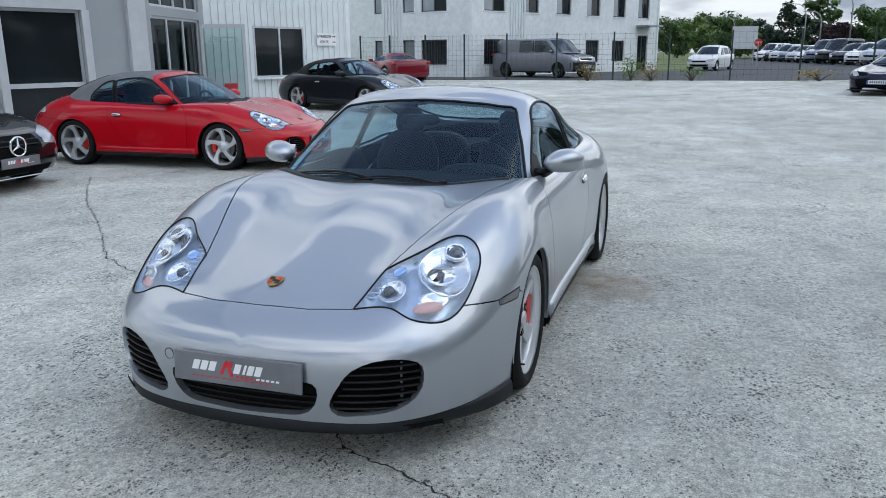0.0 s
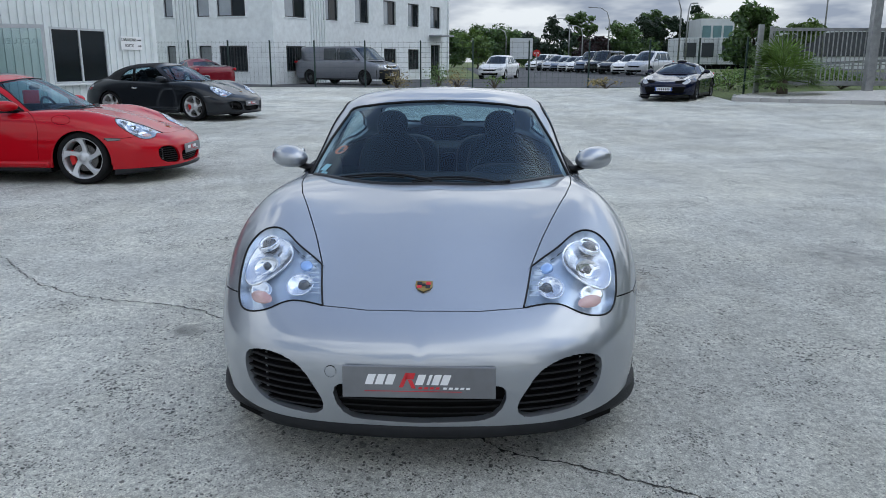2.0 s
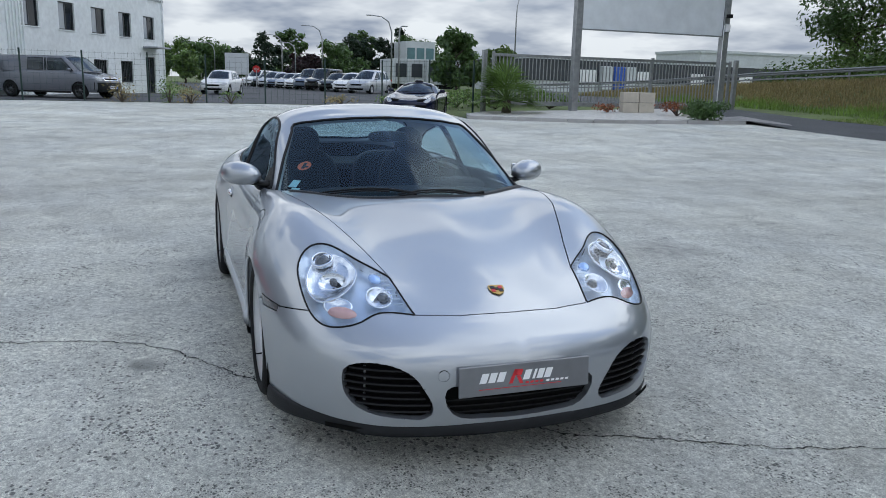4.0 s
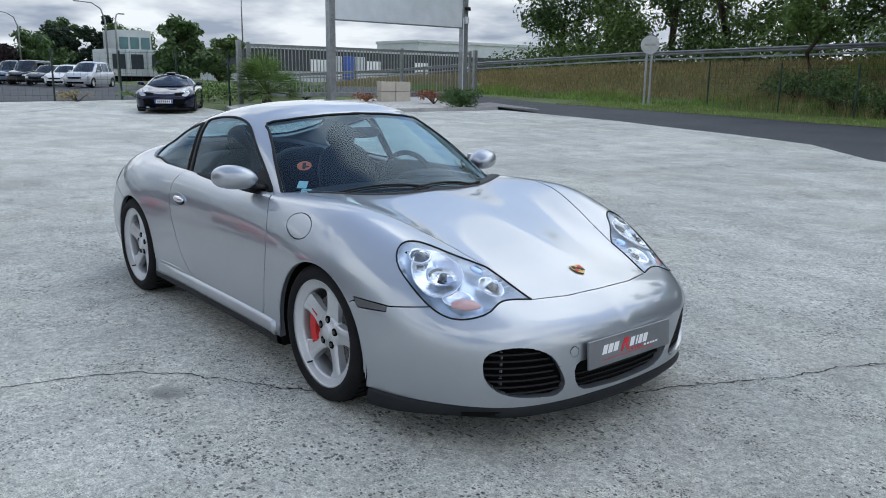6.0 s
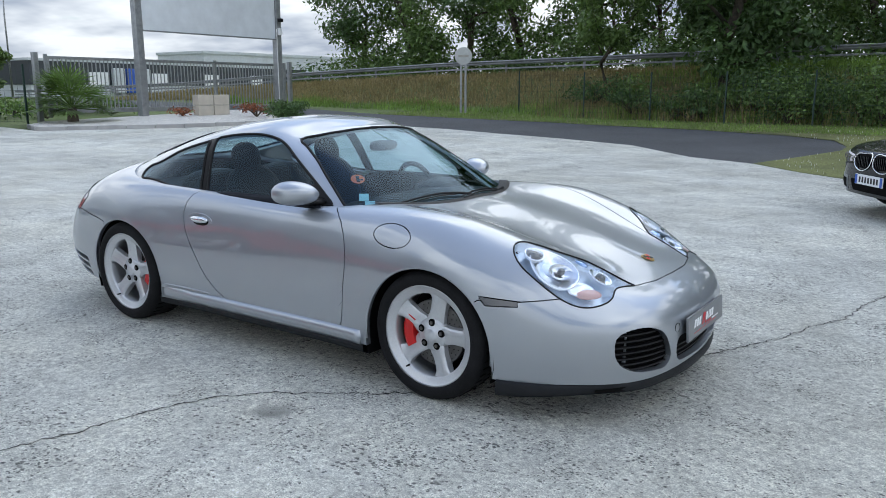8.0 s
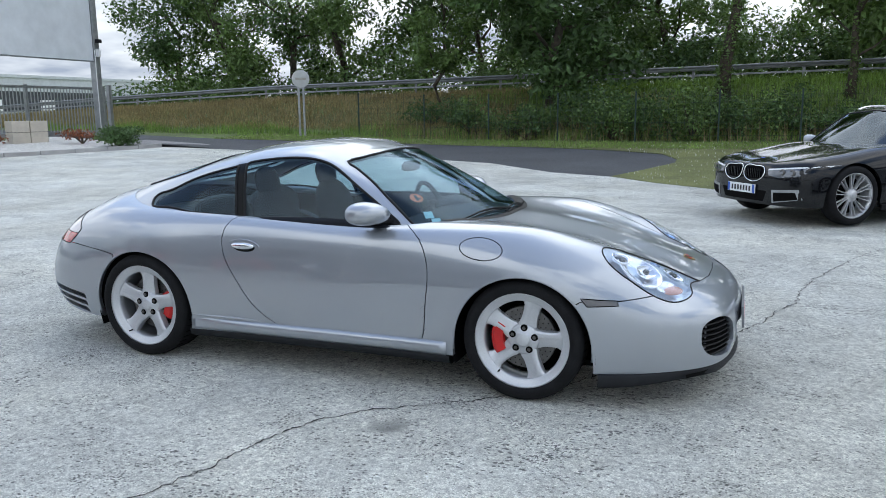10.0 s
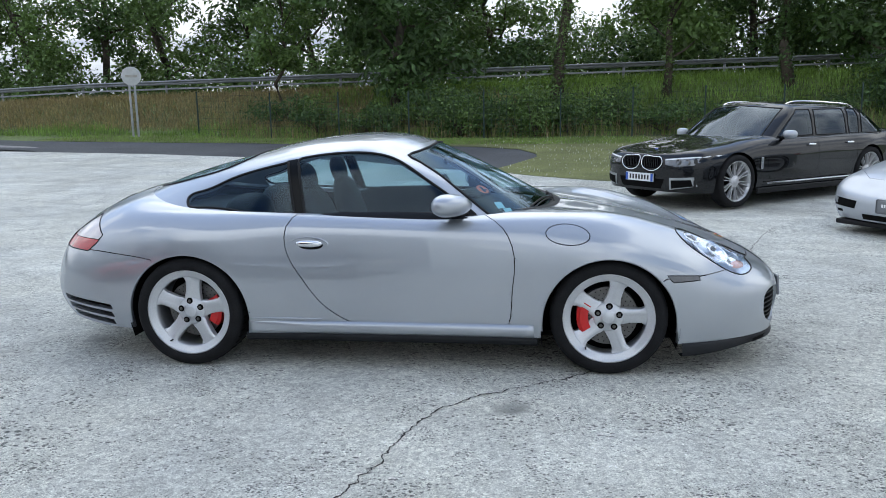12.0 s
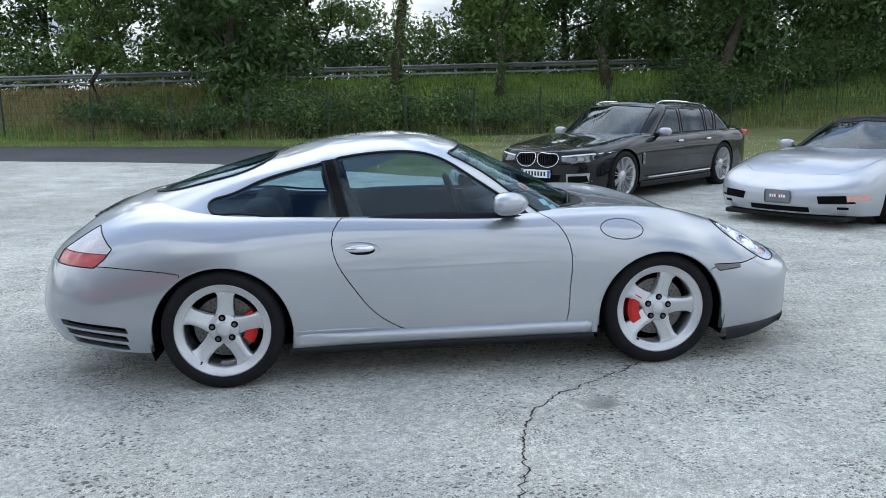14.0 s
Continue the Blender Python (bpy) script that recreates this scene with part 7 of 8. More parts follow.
def side_trim(car, body_paint, hero):
    trees()
    for s in (-1, 1):
        # silver sill bulge and black skirt under it
        b = bmesh.new()
        rows = []
        for x in np.linspace(-.815, .772, 40):
            y0 = abs(side_y(x, .25, s))
            k = sstep(-.82, -.45, x)
            w = .004 + .016 * k
            rows.append([b.verts.new((x, s * (y0 + o), z)) for o, z in ((-.03, .278), (.001, .274), (w * .75, .262), (w, .245), (w * .9, .222), (.006, .202), (-.03, .196))])
        for p, q in zip(rows, rows[1:]):
            for j in range(6):
                b.faces.new((p[j], q[j], q[j + 1], p[j + 1]))
        b.faces.new(rows[0]); b.faces.new(rows[-1])
        bmesh.ops.recalc_face_normals(b, faces=b.faces)
        shade(part("sill", b, body_paint, car))
        b = bmesh.new()
        rows = []
        for x in np.linspace(-.83, .79, 24):
            y0 = abs(side_y(x, .22, s))
            rows.append([b.verts.new((x, s * (y0 + o), z)) for o, z in ((-.01, .206), (.009, .200), (.005, .166), (-.03, .150), (-.2, .148))])
        for p, q in zip(rows, rows[1:]):
            for j in range(4):
                b.faces.new((p[j], q[j], q[j + 1], p[j + 1]))
        bmesh.ops.recalc_face_normals(b, faces=b.faces)
        shade(part("side_skirt", b, PLASTIC, car))
        # rounded wheel-arch lips
        for cx, r in ((1.165, .355), (-1.165, .36)):
            b = bmesh.new()
            pts = []
            for a in np.linspace(-.12, math.pi + .12, 40):
                x, z = cx + r * math.cos(a), .285 + r * math.sin(a)
                if z > .2:
                    pts.append((x, side_y(x + .004 * math.cos(a), min(z + .004, .70), s) - s * .006, z))
            if len(pts) > 3:
                tube_path(b, pts, .0075, 8)
                shade(part("arch_lip", b, body_paint, car))
        # door mirror
        mm = rounded_shell(car, "door_mirror", (.315, s * .845, .914), .092, .104, .062, body_paint, "", 2.15)
        me = mm.data
        for v in me.vertices:                        # flat at the back, fuller in front
            d = (v.co.x - .315) / .088
            k = (abs(v.co.y) - .845) / .104
            v.co.x += -.030 * k - (.012 * d if d < 0 else -.022 * d * (1 - k * .5))
            v.co.z += .010 * k * (1 if v.co.z > .914 else .2) - .006 * k * k
        b = bmesh.new()
        add_box(b, (.012, .13, .075), (.262, s * .838, .912), bevel=.004)
        part("mirror_glass", b, CHROME, mm)
        b = bmesh.new()
        tube_path(b, [(.36, s * .695, .852), (.35, s * .74, .858), (.33, s * .80, .870), (.31, s * .83, .885)], [.042, .030, .022, .02], 10)
        bmesh.ops.scale(b, vec=(1.25, 1, .55), space=Matrix.Translation((-.35, 0, -.86)), verts=b.verts)
        shade(part("mirror_foot", b, BLACKPLASTIC, mm))
        b = bmesh.new()
        vs = []
        for x, z in ((.475, .835), (.30, .945), (.27, .935), (.275, .838)):
            h = CABIN_TREE.ray_cast(Vector((x, s * 2, z)), Vector((0, -s, 0)))
            vs.append(b.verts.new((x, (h[0].y if h[0] is not None else s * .7) + s * .006, z)))
        b.faces.new(vs)
        part("mirror_corner", b, BLACKPLASTIC, car)
        # handle in its oval dish
        y0 = side_y(-.455, .70, s)
        dish = lathe([(.0, .010), (.6, .012), (.9, .004), (1.0, -.0015), (1.05, .004)], 36)
        bmesh.ops.scale(dish, vec=(.103, 1, .040), verts=dish.verts)
        h = shade(part("door_handle", transformed(dish, Matrix.Translation((-.455, y0, .70)) @ pose(0, 0, 0, 0, 2, 0 if s < 0 else 180)), body_paint, car))
        # black bulge puts the shade below the grip into shape and colour
        rounded_shell(h, "grip_shade", (-.450, y0 - s * .001, .695), .072, .012, .026, PIANO, "", 2.2, 20)
        rounded_shell(h, "grip", (-.458, y0 + s * .004, .704), .078, .018, .020, CHROME, "", 2.2, 20)
    # soft side crease ahead of the rear wheel
    if hero:
        for s in (-1, 1):
            b = bmesh.new()
            tube_path(b, [(x, side_y(x, .282 - .004 * x, s) + s * .0, .282 - .006 * x) for x in np.linspace(-.80, -.36, 14)], [.001 + .006 * math.sin(math.pi * (k + .3) / 14) for k in range(14)], 8)
            shade(part("crease", b, body_paint, car))
    # wipers
    for y0, y1, x0, x1 in ((-.02, -.58, .868, .715), (.36, -.12, .835, .862)):
        pts = []
        for k in np.linspace(0, 1, 9):
            p, n = on_top(x0 + (x1 - x0) * k, y0 + (y1 - y0) * k, CABIN_TREE)
            pts.append(p + Vector((0, 0, .012 + .008 * math.sin(k * math.pi))))
        b = bmesh.new()
        tube_path(b, pts, [.009, .008, .007, .006, .006, .005, .005, .004, .004], 6)
        wp = part("wiper", b, BLACKPLASTIC, car)
        b = bmesh.new()
        tube_path(b, [p - Vector((0, 0, .008)) + Vector((.018, 0, 0)) for p in pts[2:]], .0045, 5)
        part("blade", b, RUBBER, wp)
    b = bmesh.new()
    rows = []
    for y in np.linspace(-.64, .64, 25):
        x = .918 - .44 * (abs(y) / .66) ** 2.2 * .5
        p, n = on_top(min(x, .905), y)
        rows.append([b.verts.new((x - .075, y, p.z + .004)), b.verts.new((x - .02, y, p.z + .007)), b.verts.new((x, y, p.z + .001))])
    for p, q in zip(rows, rows[1:]):
        for j in range(2):
            b.faces.new((p[j], q[j], q[j + 1], p[j + 1]))
    part("scuttle", b, BLACKPLASTIC, car)
    # raised engine lid with its slots
    lid = bmesh.new()
    hump = lambda x, y: .010 * sstep(-2.0, -1.88, x) * (1 - sstep(-1.72, -1.56, x)) * (1 - sstep(.40, .56, abs(y)))
    rows = []
    for x in np.linspace(-1.98, -1.55, 26):
        row = []
        for y in np.linspace(-.56, .56, 33):
            q, n = on_top(x, y)
            row.append(lid.verts.new((x, y, q.z - .002 + hump(x, y))))
        rows.append(row)
    for p, q in zip(rows, rows[1:]):
        for j in range(32):
            lid.faces.new((p[j], p[j + 1], q[j + 1], q[j]))
    bmesh.ops.recalc_face_normals(lid, faces=lid.faces)
    shade(part("engine_lid", lid, body_paint, car))
    lid = bmesh.new()
    for k in range(5):
        x = -1.93 + .03 * k
        p, n = on_top(x, 0)
        for y in np.linspace(-.22, .22, 9):
            q, n = on_top(x, y)
            add_box(lid, (.012, .054, .008), (x, y, q.z + .001 + hump(x, y)), bevel=.001)
    part("engine_grille", lid, BLACKPLASTIC, car)
    interior(car, hero)


def interior(car, hero):
    for s in (-1, 1):
        seat = rounded_shell(car, "seat", (-.20, s * .36, .42), .27, .25, .10, LEATHER, "", 3.2)
        back = rounded_shell(seat, "backrest", (0, 0, 0), .075, .225, .29, LEATHER, "", 2.5)
        back.matrix_local = Matrix.Translation((-.50, s * .36, .70)) @ Matrix.Rotation(radians(-18), 4, "Y")
        head = rounded_shell(seat, "head_rest", (0, 0, 0), .05, .105, .095, LEATHER, "", 2.3)
        head.matrix_local = Matrix.Translation((-.60, s * .36, 1.02)) @ Matrix.Rotation(radians(-14), 4, "Y")
        rounded_shell(car, "door_card", (-.05, s * .735, .60), .60, .04, .265, LEATHER, "", 4)
        rounded_shell(car, "rear_seat", (-1.0, s * .30, .72), .12, .24, .20, LEATHER, "", 3)
    dash = rounded_shell(car, "dashboard", (.52, 0, .76), .24, .68, .085, LEATHER, "", 3.2)
    rounded_shell(dash, "binnacle", (.36, .36, .835), .10, .19, .05, LEATHER, "", 2.5)
    b = bmesh.new()
    ring = [(0, .178 * math.cos(a), .178 * math.sin(a)) for a in np.linspace(0, 2 * math.pi, 33)]
    tube_path(b, ring, .016, 8)
    m4 = Matrix.Translation((.20, .36, .80)) @ Matrix.Rotation(radians(-22), 4, "Y")
    sw = shade(part("steering_wheel", transformed(b, m4), LEATHER, car))
    b = bmesh.new()
    add_box(b, (.03, .12, .10), (.01, 0, 0), bevel=.012)
    for a in (0, math.pi, -math.pi / 2):
        add_box(b, (.012, .17, .03), (.01, .09, 0), Matrix.Rotation(a, 4, "X"), bevel=.004)
    part("wheel_hub", transformed(b, m4), PLASTIC, sw)
    rounded_shell(car, "rear_view_mirror", (.215, 0, 1.105), .025, .12, .032, BLACKPLASTIC, "", 3, 20)
    part("centre_console", box((.9, .22, .22), (.0, 0, .42), bevel=.03), LEATHER, car)
    part("cabin_floor", box((2.0, 1.4, .04), (-.3, 0, .30)), CARPET, car)
    part("rear_shelf", box((.55, 1.1, .04), (-1.30, 0, .80), bevel=.01), CARPET, car)
    part("bulkhead", box((.04, 1.3, .5), (.66, 0, .55)), CARPET, car)
    if hero:
        for x, y, w, h, material, nm in ((.475, -.530, .0, .0, ORANGE, "round_sticker"), (.575, -.598, .052, .05, LABELBLUE, "label"), (.628, -.612, .056, .052, LABELBLUE, "label")):
            hit = CABIN_TREE.ray_cast(Vector((x, y, 2)), Vector((0, 0, -1)))
            p, n = hit[0], hit[1]
            if n.x < 0:
                n = -n
            q = n.to_track_quat("Z", "Y").to_matrix().to_4x4()
            m5 = Matrix.Translation(p - n * .004) @ q
            b = bmesh.new()
            if w == 0:
                bmesh.ops.create_circle(b, cap_ends=True, segments=24, radius=.038)
            else:
                add_box(b, (h, w, .0006), (0, 0, 0))
            st = part(nm, transformed(b, m5), material, car)
            if w == 0:
                b = bmesh.new()
                add_box(b, (.018, .05, .0008), (0, 0, .0008)); add_box(b, (.03, .012, .0008), (.012, -.008, .0012))
                part("sticker_print", transformed(b, m5), BLACKINK, st)


# ---------------------------------------------------------------- other vehicles, from one set of proportions each
def lofted_car(name, label, m, body_paint, P, group="", spokes=10, rim=None, detail=True, category="car"):
    """P: length, width, height, wheelbase, front overhang, belt, hood, nose, tail heights and the cabin's four corners."""
    car = thing(name, label, category, m, group)
    w, a = P["width"] / 2, P["wheelbase"] / 2
    xf, xr = a + P["front"], a + P["front"] - P["length"]
    zb, zh, zn, zt, zr, cl = P["belt"], P["hood"], P["nose"], P["tail"], P["height"], P.get("clear", .19)
    xb, xt, xrt, xrb = P["cabin"]
    cz = lambda x: float(np.interp(x, [xr, xr + .35, -a, xb - .4, xb, a, xf - .25, xf], [zt - .05, zt, (zt + zb) / 2 + .01, zb, zb - .005, zh, (zh * .45 + zn * .55), zn]))
    sx = [xr, xr + .03, xr + .14, -a - .42, -a, -a + .45, -.2, .35, a - .42, a, a + .38, xf - .22, xf - .07, xf - .02, xf]
    sy = [0, .55, .88, .97, 1, .985, .98, .98, .985, 1, .97, .86, .55, .28, 0]
    blunt = P.get("blunt", 0.0)                    # an upright, square nose
    if blunt:
        sy[11:14] = [.90, .68, .40]
    def rail(scale, zf, inset):
        out = []
        for x, y in zip(sx, sy):
            ends = sstep(.62, 1.0, abs(x - (xf + xr) / 2) / (P["length"] / 2))
            out.append((x - math.copysign(inset * ends * (1 - blunt if x > 0 else 1), x), y * w * scale, zf(x, ends)))
        return out
    rails = [
        rail(.955, lambda x, e: cl + .03 * e, .05),
        rail(.985, lambda x, e: cl + .13, .0),
        rail(1.0, lambda x, e: cl + (cz(x) - cl) * .52, .0),
        rail(.985, lambda x, e: cl + (cz(x) - cl) * .80, .02),
        rail(P.get("crest", .90), lambda x, e: cz(x) - .012, .10),
        rail(.5, lambda x, e: cz(x) + P.get("bulge", .02) * (1 - e * .7), .13),
        rail(0, lambda x, e: cz(x) + P.get("bulge", .02) * 1.25 * (1 - e * .7), .14),
    ]
    ref = Skin(shell(rails, 150 if detail else 90, 26 if detail else 16))
    bm = skin_mesh(shell(rails, 150 if detail else 90, 26 if detail else 16))
    wr = P["wheel"]
    for cx in (a, -a):
        for s in (-1, 1):
            bmesh.ops.delete(bm, geom=cut_outline(bm, arch(cx, wr * .96, wr + .045, n=18), (0, 2), lambda c, s=s: c.y * s > w * .55), context="FACES")
    cabp = [(xb - .02, 0), (xb - .12, w * .5), (xb - .32, w * .78), (xrb + .25, w * .78), (xrb + .08, w * .5), (xrb + .04, 0)]
    cabp = cabp + [(x, -y) for x, y in reversed(cabp[1:-1])]
    bmesh.ops.delete(bm, geom=cut_outline(bm, cabp, (0, 1), lambda c: c.z > zb - .14), context="FACES")
    pieces = []
    if detail:
        hood = [(xf - .30, 0), (xf - .33, w * .52), (xf - .5, w * .72), (a, w * .80), (xb - .15, w * .78), (xb - .5, w * .6), (xb - .5, 0)]
        hood = hood + [(x, -y) for x, y in reversed(hood[1:-1])]
        pieces.append(("hood", take(bm, cut_outline(bm, hood, (0, 1), lambda c: c.z > zn - .05))))
        for s in (-1, 1):
            for x0, x1 in P.get("doors", ()):
                pieces.append(("door", take(bm, cut_outline(bm, [(x1, zb - .03), (x1 + .02, cl + .28), (x1 - .06, cl + .13), (x0 + .10, cl + .13), (x0 - .02, cl + .32), (x0, zb - .03)], (0, 2), lambda c, s=s: c.y * s > w * .6))))
    fold(bm, .03, .0018, ref)
    shade(part("body_shell", bm, body_paint, car), ref)
    for nm, pb in pieces:
        if pb.faces:
            shade(part(nm, fold(pb, .02, .0025, ref), body_paint, car), ref)
        else:
            pb.free()
    # dark liner
    lt = min(zb - .17, zn - .06)                    # stays below the lowest part of the nose
    part("inner_liner", box((P["length"] * .84, w * 1.5, lt - cl - .05), ((xf + xr) / 2, 0, (lt + cl + .05) / 2)), VOID, car)
    for cx in (a, -a):
        for s in (-1, 1):
            wheel("wheel", car, cx, s * (w - .115), s, wr, .22, wr * P.get("rim", .74), spokes, rim or RIM, .0, False, False)
    # cabin
    h0, h2 = zb - .03, zr - P.get("arc", .09)
    wb, wt = w * .90, w * P.get("roofw", .66)
    bx = [xrb, xrb + .02, xrb + .10, xrb + .30, (xrb * .7 + xb * .3), (xrb * .45 + xb * .55), xb - .55, xb - .33, xb - .22, xb - .08, xb - .02, xb]
    by = [0, .42, .82, .97, 1, 1, .99, .97, .88, .55, .28, 0]
    tx = [xrt, xrt + .01, xrt + .05, xrt + .12, xrt * .7 + xt * .3, xrt * .45 + xt * .55, xt - .22, xt - .12, xt - .08, xt - .03, xt - .01, xt]
    ty = [0, .42, .80, .95, 1, 1, .985, .95, .88, .55, .28, 0]
    lo = [(x, y * wb, h0) for x, y in zip(bx, by)]
    hi = [(x, y * wt, h2 + (.5 - abs(y - .5)) * .0 + (zr - .02 - h2) * (1 - y) ** 1.3 * .75) for x, y in zip(tx, ty)]
    fall = lambda x: P.get("fall", 0) * max(0, ((xt - x) / (xt - xrt) - .30) / .70) ** 1.5
    hi = [(x, y, q - fall(x)) for x, y, q in hi]
    mid = [((p[0] + q[0]) / 2 + (.03 if k > 8 else -.02 if k < 2 else 0), (p[1] + q[1]) / 2 + .025 * (1 if 2 < k < 9 else .3), (p[2] + q[2]) / 2 + .02 * (k > 8)) for k, (p, q) in enumerate(zip(lo, hi))]
    c1 = [(x * .92 + .04 * (xt + xrt), y * wt * .62, zr - .022 - .02 * abs(k - 5.5) / 5.5) for k, (x, y) in enumerate(zip(tx, ty))]
    c2 = [(x * .9 + .05 * (xt + xrt), 0, zr - .03 * (abs(k - 5.5) / 5.5) ** 2) for k, (x, y) in enumerate(zip(tx, ty))]
    c1, c2 = ([(x, y, q - fall(x)) for x, y, q in c] for c in (c1, c2))
    ref = Skin(shell([lo, mid, hi, c1, c2], 130 if detail else 80, 20 if detail else 14))
    P = dict(P, roof_skin=ref)
    bm = skin_mesh(shell([lo, mid, hi, c1, c2], 130 if detail else 80, 20 if detail else 14))
    panes = []
    gz0, gz1 = zb + .015, h2 - .035
    lerp_b = lambda z: (z - h0) / (h2 - h0)
    fx = lambda z: xb - .34 + (xt - .16 - (xb - .34)) * lerp_b(z)
    rx = lambda z: xrb + .26 + (xrt + .14 - (xrb + .26)) * lerp_b(z)
    posts = P.get("posts", ())
    edges = [rx] + [(lambda z, q=q: q + .04 * 0) for q in posts] + [fx]
    blind = P.get("blind", 0)
    for k in range(len(edges) - 1):
        if k < blind:
            continue
        l, r = edges[k], edges[k + 1]
        poly = [(l(gz0) + .035, gz0), (r(gz0) - .035, gz0), (r((gz0 + gz1) / 2) - .03, (gz0 + gz1) / 2), (r(gz1) - .045, gz1), (l(gz1) + .045, gz1), (l((gz0 + gz1) / 2) + .03, (gz0 + gz1) / 2)]
        for s in (-1, 1):
            panes.append(("side_window", take(bm, cut_outline(bm, poly, (0, 2), lambda c, s=s: c.y * s > wt * .75))))
    wsx = lambda z: xb + (xt - xb) * lerp_b(z)
    ws = [(-wt * .86, h2 - .015), (0, h2 + .03), (wt * .86, h2 - .015), (wb * .82, zb), (0, zb + .005), (-wb * .82, zb)]
    panes.append(("windscreen", take(bm, cut_outline(bm, ws, (1, 2), lambda c: c.x > wsx(c.z) - .30 and c.x > xt - .14))))
    if not blind:
        rwx = lambda z: xrb + (xrt - xrb) * lerp_b(z)
        rw = [(-wt * .8, h2 - .06), (0, h2 - .03), (wt * .8, h2 - .06), (wb * .74, zb + .05), (-wb * .74, zb + .05)]
        panes.append(("rear_window", take(bm, cut_outline(bm, rw, (1, 2), lambda c: c.x < rwx(c.z) + .20 and c.x < xrt + .10))))
    fold(bm, .025, .001, ref)
    shade(part("roof", bm, P.get("roof_mat") or body_paint, car), ref)
    for nm, pb in panes:
        if not pb.faces:
            pb.free(); continue
        ob = shade(part(nm, orient(pb, ref), P.get("glass") or TINT, car), ref)
        ob.visible_shadow = False
        if detail:
            rb = bmesh.new(); rb.from_mesh(ob.data)
            n0 = len(ob.data.polygons)
            for e in [e for e in rb.edges if len(e.link_faces) == 1]:
                if e.calc_length() > 1e-4:
                    tube_between(rb, e.verts[0].co, e.verts[1].co, .009, 5)
            rb.faces.ensure_lookup_table()
            bmesh.ops.delete(rb, geom=rb.faces[:n0], context="FACES")
            part("seal", rb, RUBBER, ob)
    # seats, so that the cabin is not empty
    for s in (-1, 1):
        rounded_shell(car, "seat", ((xb + xrt) / 2 - .05, s * w * .42, zb - .10), .12, .23, min(.42, zr - zb + .02), LEATHER, "", 2.8, 16)
    rounded_shell(car, "dashboard", (xb - .42, 0, zb - .08), .28, w * .80, .09, LEATHER, "", 3, 16)
    b = skin_tree(rails)
    car_front(car, P, b, xf, w, zn, zh, cl, detail)
    # mirrors
    for s in (-1, 1):
        dm = rounded_shell(car, "door_mirror", (xb - P.get("mirror_x", .50), s * (w + .03), zb + .045), .07, .10, .062, P.get("mirror") or body_paint, "", 2.6, 18)
        foot = bmesh.new()
        tube_between(foot, (xb - P.get("mirror_x", .50), s * w * .84, zb - .03), (xb - P.get("mirror_x", .50), s * w, zb + .03), .03, 8, .022)
        part("mirror_foot", foot, BLACKPLASTIC, dm)
        for x0, x1 in P.get("doors", ()):
            rounded_shell(car, "door_handle", (x0 + .16, s * (w * .985), zb - .11), .09, .014, .016, CHROME if detail else body_paint, "", 2.4, 12)
        # tail lamps
        rounded_shell(car, "tail_lamp", (xr + .17, s * w * .885, zt - .12), .12, .035, .055, REDLENS, "", 3.5, 14)
        if detail:
            part("side_skirt", box((2 * a - 2 * wr - .12, .03, .075), (0, s * (w * .965), cl + .0), bevel=.01), BLACKPLASTIC, car)
    return car, b, (xf, xr, w, a)


TINT = glass("dark_tinted_glass", (0.14, 0.18, 0.20), sheen=(.80, .90, 1.0), gloss=0.08)


def skin_tree(rails):
    b = skin_mesh(shell(rails, 100, 18)); b.normal_update()
    t = BVHTree.FromBMesh(b); b.free()
    return t


def front_at(tree, y, z):
    h = tree.ray_cast(Vector((6, y, z)), Vector((-1, 0, 0)))
    return h[0].x if h[0] is not None else None


def patch_on(tree, outline, material, name, parent, lift=.006, n=7, label="", depth=.02):
    """A plate that hugs the front skin inside an outline of (y, z)."""
    ys = [p[0] for p in outline]; zs = [p[1] for p in outline]
    bm = bmesh.new()
    gy = np.linspace(min(ys), max(ys), n * 2); gz = np.linspace(min(zs), max(zs), n)
    vs = {}
    for i, y in enumerate(gy):
        for j, z in enumerate(gz):
            x = front_at(tree, y, z)
            if x is not None:
                vs[i, j] = bm.verts.new((x + lift, y, z))
    for i in range(len(gy) - 1):
        for j in range(len(gz) - 1):
            k = [(i, j), (i + 1, j), (i + 1, j + 1), (i, j + 1)]
            if all(q in vs for q in k):
                bm.faces.new([vs[q] for q in k])
    keep = set(cut_outline(bm, outline, (1, 2)))
    bmesh.ops.delete(bm, geom=[f for f in bm.faces if f not in keep], context="FACES")
    if not bm.faces:
        bm.free()
        return None
    bmesh.ops.recalc_face_normals(bm, faces=bm.faces)
    bm.normal_update()
    if sum(f.normal.x for f in bm.faces) < 0:
        bmesh.ops.reverse_faces(bm, faces=bm.faces)
    border = [e for e in bm.edges if len(e.link_faces) == 1]
    r = bmesh.ops.extrude_edge_only(bm, edges=border)
    bmesh.ops.translate(bm, vec=(-depth, 0, 0), verts=[v for v in r["geom"] if isinstance(v, bmesh.types.BMVert)])
    return part(name, bm, material, parent, label)


